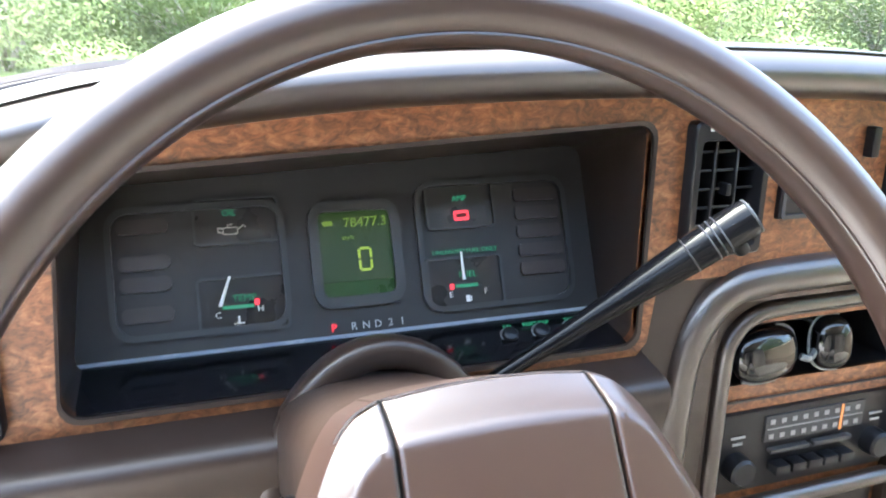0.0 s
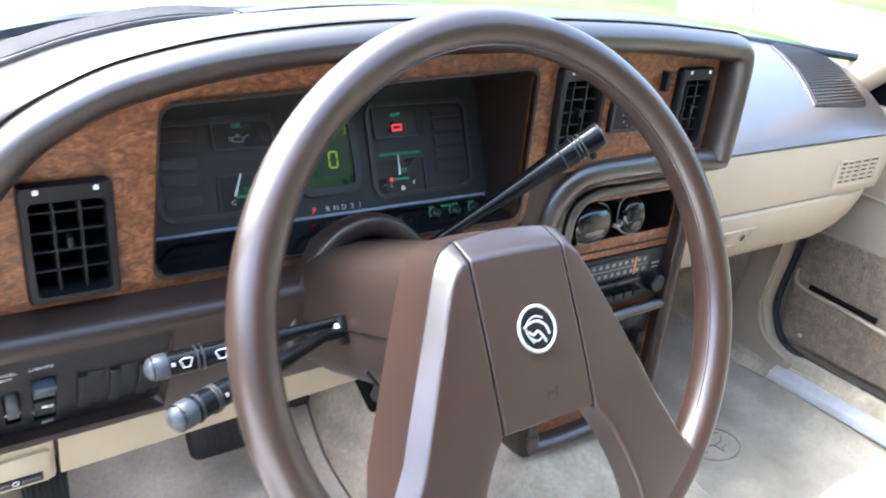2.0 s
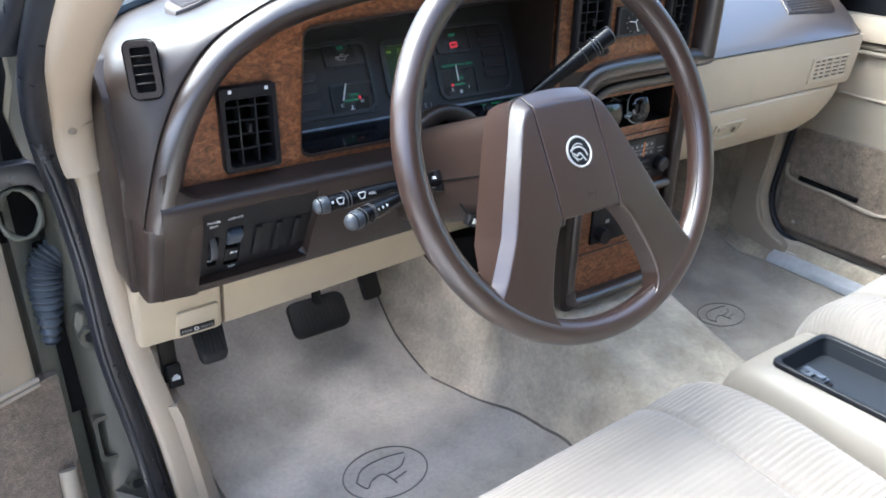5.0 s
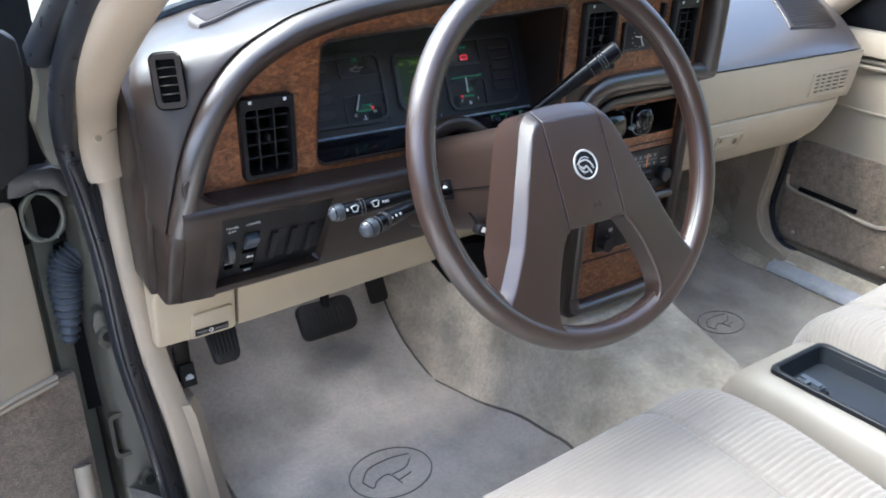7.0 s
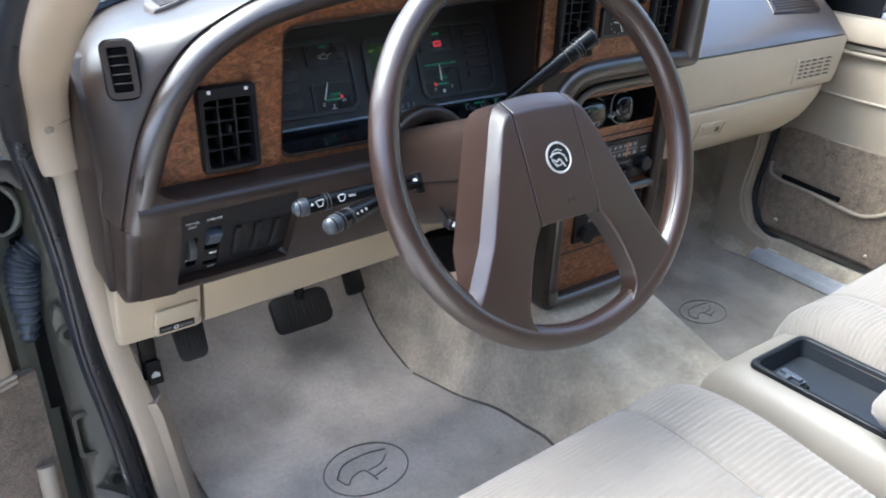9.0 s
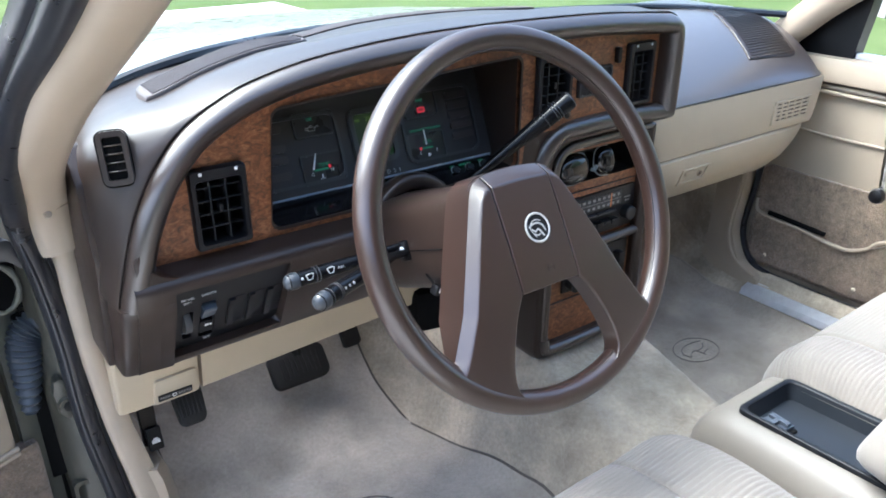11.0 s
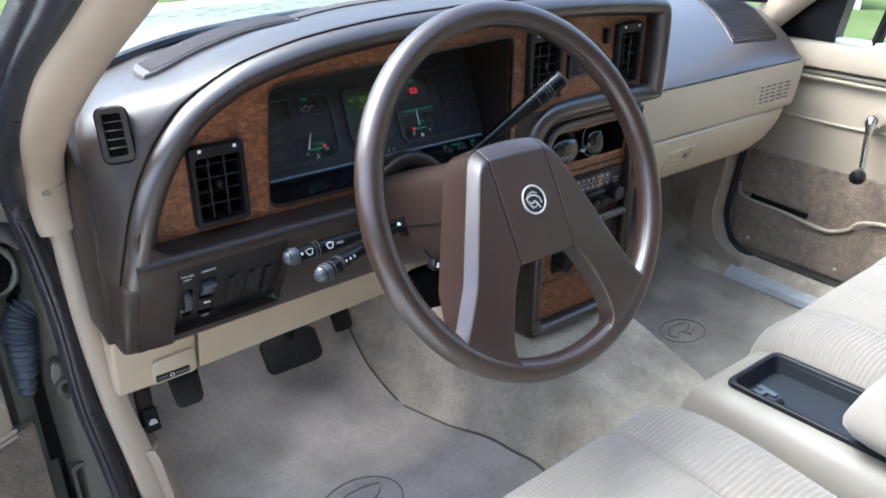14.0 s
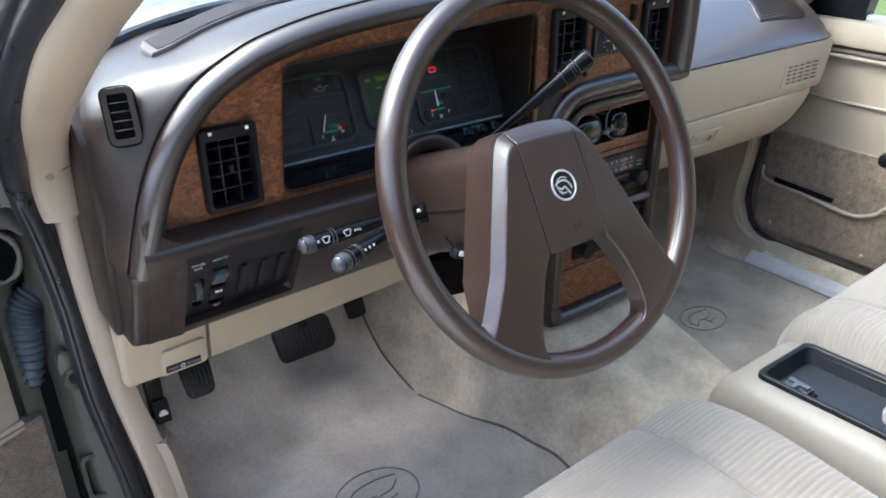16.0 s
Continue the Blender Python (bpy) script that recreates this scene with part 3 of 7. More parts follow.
for x, s in ((0.118, "E/M"), (0.1405, "RESET TRIP"), (0.167, "TRIP")):
    text("knob_lettering", s, 0.0043, Matrix.Translation((x, 0.460, 0.8555)) @ Matrix.Rotation(radians(25), 4, 'X'), GREEN_GLOW, shelf)

# column cowl
def arch(y, hw, top, zb, n=20):
    return [(0.010 + hw * math.cos(a), y + 0.004 * math.sin(a), zb + (top - zb) * math.sin(a)) for a in [math.pi * k / n for k in range(n + 1)]]


bm = B()
loft(bm, [arch(0.43, 0.064, 0.868, 0.795), arch(0.41, 0.073, 0.8815, 0.785), arch(0.397, 0.0775, 0.8862, 0.78), arch(0.389, 0.0780, 0.8862, 0.78), arch(0.3857, 0.0760, 0.8842, 0.78), arch(0.3848, 0.0720, 0.8800, 0.78), arch(0.3855, 0.0645, 0.8725, 0.78), arch(0.388, 0.0600, 0.8680, 0.78), arch(0.392, 0.0580, 0.8660, 0.78), arch(0.44, 0.056, 0.864, 0.78)], closed=False)
part("column_cowl", bm, BROWN, dash, "arched brown cowl over the column", angle=60)

# knee ledge and lower panel: the panel below the ledge rakes away from the driver
RAKE = 0.55


def panel_y(z):
    return 0.3888 + RAKE * (0.797 - z)


def panel_foot(x):
    """Height of the brown panel's lower edge."""
    return 0.7005 + 0.034 * (x + 0.33)


LEDGE = [(0.424, 0.842), (0.416, 0.8405), (0.396, 0.8365), (0.388, 0.8345), (0.3835, 0.8305), (0.3825, 0.825), (0.3832, 0.819), (0.3845, 0.812), (0.3862, 0.805), (0.3888, 0.797)]
SW = (-0.2915, -0.162, 0.718, 0.800)


def panel_ring(x, k=1.0, top=None):
    """Outline of the panel at x; k: how proud the ledge stands; top: only the part below this height."""
    f = panel_foot(x)
    face = [(panel_y(f + 0.005), f + 0.005), (panel_y(f) + 0.003, f + 0.0008), (panel_y(f) + 0.010, f), (0.50, f + 0.002)]
    head = LEDGE if top is None else [(panel_y(top) + 0.05, top), (panel_y(top) + 0.002, top), (panel_y(top - 0.002), top - 0.002)]
    ring = head + face + [(0.50, head[0][1])]
    return [(x, y if y > 0.398 or z < 0.79 else 0.398 + (y - 0.398) * k, z) for y, z in ring]


bm = B()
loft(bm, [panel_ring(x, k) for x, k in ((-0.330, 0.8), (-0.322, 0.92), (-0.312, 1.0), (-0.300, 1.0), (SW[0], 1.0))])
loft(bm, [panel_ring(SW[1]), panel_ring(0.02), panel_ring(0.205)])
loft(bm, [panel_ring(SW[0], 1.0, SW[2]), panel_ring(SW[1], 1.0, SW[2] + 0.0035)])
prism(bm, LEDGE[:6] + [(0.3829, 0.8215), (0.3840, 0.8195), (0.3865, 0.8187), (0.44, 0.8187), (0.44, 0.842)], 'x', SW[0], SW[1])
prism(bm, [(-0.3170, 0.872), (-0.3145, 0.859), (-0.3095, 0.849), (-0.302, 0.8415), (-0.292, 0.8370), (-0.276, 0.8345), (-0.276, 0.826), (-0.326, 0.826), (-0.326, 0.862)], 'y', 0.3880, 0.42, 0.003)
part("knee_panel", bm, BROWN, dash, "brown lower panel with a rounded ledge")
bm = B()
rings = []
for z, k in ((0.7005, 0.004), (0.7012, 0.0015), (0.7035, -0.001), (0.74, -0.001), (0.78, -0.001), (0.797, -0.001), (0.8085, -0.0005), (0.8094, 0.0), (0.8098, 0.0015)):
    yf = (panel_y(z) if z < 0.797 else interp(z, [0.797, 0.805, 0.812], [0.3888, 0.3862, 0.3845])) + k
    rings.append([(-0.2920, yf, z), (-0.297, yf, z), (-0.302, yf + 0.0004, z), (-0.311, yf + 0.0014, z), (-0.320, yf + 0.0029, z), (-0.328, yf + 0.0043, z), (-0.334, yf + 0.0049, z), (-0.339, yf + 0.0060, z), (-0.3425, yf + 0.0078, z), (-0.3448 + max(0.0, k), yf + 0.0110, z), (-0.3458 + max(0.0, k), yf + 0.018, z), (-0.3462 + max(0.0, k), 0.48, z), (-0.3462 + max(0.0, k), 0.60, z), (-0.2920, 0.60, z)])
loft(bm, rings)
part("corner_block", bm, BROWN, dash, "brown end piece of the lower panel", angle=40)
# side cheek of the dash, beside the screen pillar
bm = B()
prism(bm, [(0.48, 0.702), (0.435, 0.85), (0.452, 0.93), (0.48, 0.965), (0.60, 0.97), (0.60, 0.702)], 'x', -0.3535, -0.325, 0.004)
part("side_cheek", bm, BROWN, dash, "brown side of the dash by the pillar")

# switch panel, set back in the lower panel; its own axes: x along, y inwards, z up the panel
PR = 0.57
PM = Matrix.Translation((-0.002, 0.3985, 0.797)) @ Matrix.Rotation(math.atan(PR), 4, 'X')
PC = math.cos(math.atan(PR))


def pz(z):
    return (z + 0.12 * (z - 0.752) - 0.797) / PC


def on_panel(bm):
    return move(bm, PM)


bm = B()
plate(bm, rrect(-0.2965, -0.158, pz(0.712), pz(0.8110), 0.003), [rrect(-0.2790, -0.2675, pz(0.7385), pz(0.779), 0.004), rrect(-0.2595, -0.2425, pz(0.735), pz(0.7875), 0.002)], 'y', 0.0, 0.006)
sw = part("switch_panel", on_panel(bm), BLACK, dash, "black switch panel with light controls")
bm = B()
box(bm, (-0.262, 0.012, pz(0.762)), (0.048, 0.002, 0.07))
part("panel_backing", on_panel(bm), SHADOWBOX, sw)
for x in (-0.2175, -0.194, -0.172):
    bm = B()
    box(bm, (x, 0.0008, pz(0.763)), (0.0195, 0.003, 0.052), None, 0.0008)
    part("blank_switch", on_panel(bm), BLACK, sw)
    bm = B()
    box(bm, (x - 0.0070, -0.0012, pz(0.763)), (0.0075, 0.005, 0.050), None, 0.0012)
    part("switch_rib", on_panel(bm), BLACK, sw, "raised narrow rib")
GREY_SWITCH = material("grey_switch", (0.05, 0.06, 0.075), 0.4)
bm = B()
prism(bm, [(0.0085, -0.012), (-0.0012, -0.0115), (-0.0028, -0.006), (-0.0068, 0.009), (-0.0058, 0.0118), (0.0085, 0.012)], 'x', -0.2585, -0.2435, 0.001)
part("light_switch", on_panel(move(bm, Matrix.Translation((0, 0, pz(0.7735))))), GREY_SWITCH, sw, "grey headlamp rocker")
bm = B()
prism(bm, [(0.0085, -0.0115), (0.001, -0.0112), (-0.0002, -0.009), (0.0012, 0.010), (0.0085, 0.0115)], 'x', -0.2585, -0.2435, 0.001)
part("light_switch_lower", on_panel(move(bm, Matrix.Translation((0, 0, pz(0.748))))), BLACK, sw)
bm = B()
box(bm, (-0.2508, -0.0002, pz(0.7515)), (0.0045, 0.0008, 0.003), None)
for k in range(3):
    box(bm, (-0.2465, -0.0002, pz(0.7503) + 0.0012 * k), (0.0025, 0.0008, 0.0005), None)
part("lamp_symbol", on_panel(bm), WHITE, sw)
bm = B()
prof = [(-0.2772, 0.0158), (-0.2770, 0.0168), (-0.2760, 0.0172), (-0.2705, 0.0172), (-0.2695, 0.0168), (-0.2693, 0.0158)]
loft(bm, [[(x, 0.0105 - (r + (0.0004 if k % 2 else 0.0)) * math.cos(2 * math.pi * k / 56), (r + (0.0004 if k % 2 else 0.0)) * math.sin(2 * math.pi * k / 56) + pz(0.7585)) for k in range(56)] for x, r in prof])
part("dimmer_wheel", on_panel(bm), material("dimmer_grey", (0.045, 0.047, 0.05), 0.45), sw, "ribbed dimmer thumbwheel")
RX = Matrix.Rotation(math.pi / 2, 4, 'X')
SWITCH_PRINT = material("switch_print", (0.45, 0.45, 0.44), 0.5, vary=0.03)
for s, x, z, h in (("PANEL", -0.2755, 0.7990, 0.0050), ("DIM", -0.2755, 0.7938, 0.0050), ("LIGHTS", -0.2525, 0.7995, 0.0050), ("OFF", -0.2495, 0.7310, 0.0050)):
    text("switch_lettering", s, h, PM @ Matrix.Translation((x, -0.0003, pz(z))) @ RX, SWITCH_PRINT, sw)
# chamfered sill and jamb of the recess, rounded at the corner
rim_out = [(SW[0] + (SW[1] - SW[0]) * k / 6, SW[2] + 0.0035 * k / 6) for k in range(7)] + [(SW[1], SW[2] + 0.0035)] * 3 + [(SW[1], SW[2] + 0.012), (SW[1], 0.755), (SW[1], 0.79), (SW[1], 0.8187)]
rim_in = [(SW[0] + 0.0005 + (-0.1765 - SW[0]) * k / 6, SW[2] + 0.0042 + 0.0035 * k / 6) for k in range(7)] + [(-0.1705, SW[2] + 0.0085), (-0.1670, SW[2] + 0.0108), (-0.1650, SW[2] + 0.0145), (-0.1645, SW[2] + 0.020), (-0.1640, 0.755), (-0.1636, 0.79), (-0.1636, 0.8180)]
bm = B()
rings = []
for t, dy in ((-0.12, 0.0008), (0.0, -0.0006), (0.12, -0.0004), (0.5, 0.0004), (0.9, 0.0004), (1.0, 0.001)):
    ring = []
    for (xo, zo), (xi, zi) in zip(rim_out, rim_in):
        yo = panel_y(zo) if zo < 0.797 else interp(zo, [0.797, 0.805, 0.812, 0.819], [0.3888, 0.3872, 0.3866, 0.3872])
        yi = 0.3985 + PR * (0.797 - zi)
        ring.append((xo + (xi - xo) * t, yo + (yi - yo) * max(t, 0.0) + dy, zo + (zi - zo) * t))
    rings.append(ring)
loft(bm, rings, closed=False)
part("switch_panel_rim", bm, BROWN, dash, "rounded sill and jamb of the switch recess", angle=60)

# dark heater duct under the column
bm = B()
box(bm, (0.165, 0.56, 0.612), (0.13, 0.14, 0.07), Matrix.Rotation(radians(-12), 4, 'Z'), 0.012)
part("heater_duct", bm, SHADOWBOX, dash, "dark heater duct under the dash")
# cream knee bolster, upright and set back under the lower panel
def cream_y(z):
    return 0.522 + 0.2 * (0.640 - z)


def bolster_ring(x, foot):
    t = panel_foot(x) + 0.004
    return [(x, y, z) for y, z in [(0.49, t), (0.49, t - 0.008), (cream_y(0.675), 0.670), (cream_y(0.655), 0.655), (cream_y(foot + 0.006), foot + 0.006), (cream_y(foot) + 0.003, foot + 0.0008), (cream_y(foot) + 0.010, foot), (0.66, foot + 0.012), (0.66, t)]]


bm = B()
loft(bm, [bolster_ring(x, f) for x, f in ((-0.2385, 0.5985), (-0.22, 0.5990), (-0.10, 0.6060), (0.04, 0.6135), (0.235, 0.624))])
part("knee_bolster", bm, CREAM, dash, "cream lower knee bolster")
bm = B()
loft(bm, [[(x, y + d * 0.5, z + d) for x, y, z in bolster_ring(x0, 0.5955)] for x0, d in ((-0.3462, 0.004), (-0.3445, 0.0012), (-0.340, 0.0), (-0.246, 0.0), (-0.2435, 0.0008), (-0.2425, 0.003))])
part("brake_release_housing", bm, CREAM, dash, "cream end housing with the parking brake release")
# own axes of the cream face
BM = Matrix.Translation((0, cream_y(0.612), 0.612)) @ Matrix.Rotation(math.atan(0.2), 4, 'X')
bm = B()
prism(bm, [(-0.2975, 0.0275), (-0.2510, 0.0300), (-0.2465, 0.0270), (-0.2475, -0.0080), (-0.2500, -0.0110), (-0.3000, -0.0122), (-0.3035, -0.0100), (-0.3005, 0.0250)], 'y', -0.0045, 0.004, 0.002)
rel = part("brake_release_handle", move(bm, BM), CREAM, dash, "cream parking brake release handle")
bm = B()
prism(bm, [(-0.2985, -0.0072), (-0.2545, -0.0062), (-0.2545, 0.0040), (-0.2985, 0.0032)], 'y', -0.0058, -0.003, 0.0005)
part("release_plate", move(bm, BM), BLACK, rel, "black lettered plate")
for s, x in (("PARK", -0.2895), ("BRAKE", -0.2645)):
    text("release_lettering", s, 0.0056, BM @ Matrix.Translation((x, -0.0059, -0.0016)) @ RX, GREY_MARK, rel)
bm = B()
tube(bm, [(-0.2777 + 0.0026 * math.cos(a), -0.0059, -0.0016 + 0.0026 * math.sin(a)) for a in [math.pi * k / 6 for k in range(12)]], 0.0006, 5, True)
part("release_symbol", move(bm, BM), WHITE, rel)


def air_vent(x0, x1, z0, z1, rows, cols, label):
    """A black deep-set air vent with a grid of vanes."""
    w, h = x1 - x0, z1 - z0
    v = thing("air_vent", ((x0 + x1) / 2, FACE_Y, z0), label, "air vent", "dashboard air vents")
    bm = B()
    loft(bm, [[(x, y, z) for x, z in rrect(x0 + i, x1 - i, z0 + i, z1 - i - t, 0.004, 3)] for i, t, y in ((0.0, 0.0, FACE_Y + 0.002), (0.0, 0.0, FACE_Y - 0.009), (0.0012, 0.0, FACE_Y - 0.0105), (0.0055, 0.0065, FACE_Y - 0.0105), (0.006, 0.007, FACE_Y - 0.009), (0.006, 0.007, FACE_Y + 0.038))], cap=False)
    part("bezel", bm, BLACK, v)
    bm = B()
    box(bm, ((x0 + x1) / 2, FACE_Y + 0.038, (z0 + z1) / 2), (w, 0.004, h))
    part("duct", bm, SHADOWBOX, v)
    for k in range(cols):
        x = x0 + 0.004 + (w - 0.008) * (k + 1) / (cols + 1)
        bm = B()
        box(bm, (x, FACE_Y + 0.004, (z0 + z1) / 2 - 0.0025), (0.0018, 0.016, h - 0.018), None, 0.0005, 1)
        part("upright_vane", bm, material("vane_black", (0.010, 0.010, 0.0105), 0.4, spec=0.35) if k == 0 and "vane_black" not in bpy.data.materials else bpy.data.materials["vane_black"], v)
    for k in range(rows):
        z = z0 + 0.005 + (h - 0.015) * (k + 1) / (rows + 1)
        bm = B()
        box(bm, ((x0 + x1) / 2, FACE_Y + 0.007, z), (w - 0.011, 0.018, 0.0018), Matrix.Rotation(radians(-14), 4, 'X'), 0.0005, 1)
        part("cross_vane", bm, bpy.data.materials["vane_black"], v)
    bm = B()
    box(bm, ((x0 + x1) / 2, FACE_Y - 0.004, (z0 + z1) / 2), (0.004, 0.010, 0.008), None, 0.001)
    part("vane_tab", bm, BLACK, v)
    for x in (x0 + 0.0118, x1 - 0.0112):
        bm = B()
        box(bm, (x, FACE_Y - 0.0107, z1 - 0.0042), (0.0036, 0.0012, 0.0036), None, 0.0004, 1)
        part("vent_mark", bm, WHITE, v, "small white dot")
    return v


air_vent(*VENTS["left"], 4, 2, "black square-grid air vent in the walnut fascia")
air_vent(*VENTS["centre"], 5, 2, "black tall air vent beside the instruments")
air_vent(*VENTS["right"], 5, 2, "black narrow air vent at the fascia end")

# clock between the centre vents
bm = B()
box(bm, (0.335, FACE_Y - 0.001, 0.953), (0.066, 0.006, 0.041), None, 0.002)
clock = single("dash_clock", bm, BLACK, "small black dashboard clock with a chrome rim", "clock")
bm = B()
plate(bm, rrect(0.303, 0.367, 0.933, 0.973, 0.003, 2), [rrect(0.306, 0.364, 0.936, 0.970, 0.002, 2)], 'y', FACE_Y - 0.006, FACE_Y - 0.003)
part("clock_rim", bm, DARK, clock)
for a, l in ((172, 0.012), (-65, 0.014), (60, 0.008)):
    bm = B()
    tube(bm, [(0.338, FACE_Y - 0.0048, 0.951), (0.338 + l * math.cos(radians(a)), FACE_Y - 0.0048, 0.951 + l * math.sin(radians(a)))], 0.0007, 5)
    part("clock_hand", bm, WHITE, clock)
for k in range(12):
    a = math.pi * k / 6
    bm = B()
    box(bm, (0.338 + 0.017 * math.cos(a), FACE_Y - 0.0044, 0.951 + 0.0135 * math.sin(a)), (0.0018, 0.0006, 0.0018))
    part("hour_mark", bm, GREY_MARK, clock)
bm = B()
box(bm, (0.378, FACE_Y - 0.003, 0.985), (0.007, 0.010, 0.022), None, 0.0015)
part("fascia_lever", bm, BLACK, dash, "small black slider")

# side demister vent at the pillar end
dv = thing("side_vent", (-0.318, 0.435, 0.93), "brown slotted demister vent at the dash end", "air vent")
SM = Matrix.Translation((-0.3175, 0.4215, 0.9615)) @ Matrix.Rotation(radians(-20), 4, 'Z') @ Matrix.Rotation(radians(-14), 4, 'X') @ Matrix.Rotation(radians(-4), 4, 'Y')
bm = B()
plate(bm, rrect(-0.0142, 0.0142, -0.0265, 0.0265, 0.007), [rrect(-0.0090, 0.0090, -0.0208, 0.0208, 0.0025)], 'y', -0.004, 0.012)
part("bezel", move(bm, SM), BROWN_SOFT, dv)
bm = B()
tube(bm, [(x, -0.001, z) for x, z in rrect(-0.0152, 0.0152, -0.0275, 0.0275, 0.008)], 0.0007, 6, True)
part("vent_gap", move(bm, SM), SHADOWBOX, dv)
bm = B()
box(bm, (0, 0.0005, 0), (0.019, 0.001, 0.0425))
part("duct", move(bm, SM), SHADOWBOX, dv)
for k in range(4):
    bm = B()
    box(bm, (0, -0.0016, -0.0126 + 0.0084 * k), (0.0182, 0.003, 0.0014), None, 0.0005, 1)
    part("louvre", move(bm, SM), BROWN_SOFT, dv)

# speaker grilles on the dash top
def ribbed_grille(name, outline, zf, n, label, axis, mat_=GRILLE, edges=None):
    """A raised ribbed panel following the surface zf(x, y) under it."""
    g = thing(name, (*outline[0], zf(*outline[0])), label, "speaker grille", "dash speaker grilles")
    pts = [(p[0], p[1]) for p in smooth_line([(*p, 0) for p in outline + outline[:1]], 4)[:-1]]
    c = (sum(p[0] for p in pts) / len(pts), sum(p[1] for p in pts) / len(pts))
    bm = B()
    loft(bm, [[(c[0] + (x - c[0]) * k, c[1] + (y - c[1]) * k, zf(c[0] + (x - c[0]) * k, c[1] + (y - c[1]) * k) + h) for x, y in pts] for k, h in ((1.0, -0.016), (1.0, 0.001), (0.992, 0.0026), (0.975, 0.0036), (0.955, 0.0038), (0.935, 0.0030), (0.6, 0.0030), (0.3, 0.0030), (0.02, 0.0030))], cap=False)
    part("grille_frame", bm, mat_, g, "", angle=50)
    bm = B()
    loft(bm, [[(c[0] + (x - c[0]) * k, c[1] + (y - c[1]) * k, zf(c[0] + (x - c[0]) * k, c[1] + (y - c[1]) * k) + 0.0034) for x, y in pts] for k in (0.945, 0.7, 0.45, 0.2, 0.02)], cap=False)
    part("grille_mesh", bm, mat_, g, "", angle=50)
    lo, hi = min(p[axis] for p in pts), max(p[axis] for p in pts)
    for k in range(n):
        v = lo + (hi - lo) * (k + 1) / (n + 1)
        cut = []
        for p, q in zip(pts, pts[1:] + pts[:1]):
            if (p[axis] - v) * (q[axis] - v) < 0:
                t = (v - p[axis]) / (q[axis] - p[axis])
                cut.append(p[1 - axis] + (q[1 - axis] - p[1 - axis]) * t)
        if len(cut) < 2:
            continue
        a, b = min(cut), max(cut)
        a, b = a + (b - a) * 0.07, b - (b - a) * 0.07
        line = [(a + (b - a) * m / 6, v) if axis == 1 else (v, a + (b - a) * m / 6) for m in range(7)]
        if edges:
            # ribs fan out between the front and the rear edge
            f = 0.10 + 0.82 * k / (n - 1)
            line = [(x, edges[0](x) * (1 - f) + edges[1](x) * f) for x in [-0.2585 + 0.197 * m / 14 for m in range(15)]]
        bm = B()
        tube(bm, [(x, y, zf(x, y) + (0.0040 if edges else 0.0046)) for x, y in line], 0.0012 if edges else 0.0010, 6)
        part("grille_rib", bm, mat_, g)
    return g


def grille_front(x):
    return interp(x, [-0.266, -0.235, -0.16, -0.09, -0.052], [0.474, 0.474, 0.4855, 0.508, 0.53])


def grille_rear(x):
    return interp(x, [-0.262, -0.21, -0.165, -0.10, -0.055], [0.518, 0.518, 0.524, 0.541, 0.546])


def grille_top(x, y):
    """Level top of the grille, standing proud of the falling pad."""
    yf = grille_front(x)
    return pad_z(x, yf) + 0.05 * (y - yf)


ribbed_grille("speaker_grille", [(-0.266, 0.474), (-0.235, 0.474), (-0.16, 0.4855), (-0.09, 0.508), (-0.052, 0.53), (-0.062, 0.546), (-0.10, 0.541), (-0.165, 0.524), (-0.21, 0.518), (-0.262, 0.518)], grille_top, 9, "brown ribbed grille on the dash top", 1, GRILLE, (grille_front, grille_rear))
# demister slot along the screen
bm = B()
line = [(-0.03, 0.60), (0.02, 0.625), (0.08, 0.655), (0.16, 0.680), (0.25, 0.695), (0.35, 0.70), (0.46, 0.70)]
loft(bm, [[(x, y + d, pad_z(min(x, 0.43), y + d) + h) for x, y in line] for d, h in ((-0.014, -0.003), (-0.013, 0.002), (-0.009, 0.003), (0.018, 0.003), (0.022, -0.003))], closed=False)
part("demister_slot", bm, STITCH, dash, "dark demister outlet along the screen")

# passenger side: brown padded slope over a cream glove compartment
PX0, PX1 = 0.455, 1.096
PP = [(0.505, 0.8525), (0.489, 0.8525), (0.4862, 0.856), (0.4885, 0.8605), (0.4975, 0.8705), (0.512, 0.8850), (0.532, 0.9025), (0.56, 0.9225), (0.60, 0.944), (0.65, 0.960), (0.72, 0.969), (0.86, 0.970), (0.86, 0.85)]
bm = B()
rings = []
for x, k, dz in ((PX0, 0.0, 0.0), (0.95, 0.0, 0.0), (1.05, 0.0, -0.001), (1.082, 0.003, -0.004), (PX1, 0.010, -0.010)):
    rings.append([(x, y + k, z + (dz if z > 0.86 else 0)) for y, z in PP])
loft(bm, rings)
part("passenger_pad", bm, PASSENGER_VINYL, dash, "brown padded slope above the glove box", angle=50)
def passenger_z(x, y):
    k = interp(x, [1.05, 1.082], [0.0, 0.003])
    return interp(y - k, [p[0] for p in PP[2:12]], [p[1] for p in PP[2:12]]) - interp(x, [0.95, 1.05, 1.082], [0.0, 0.001, 0.004])


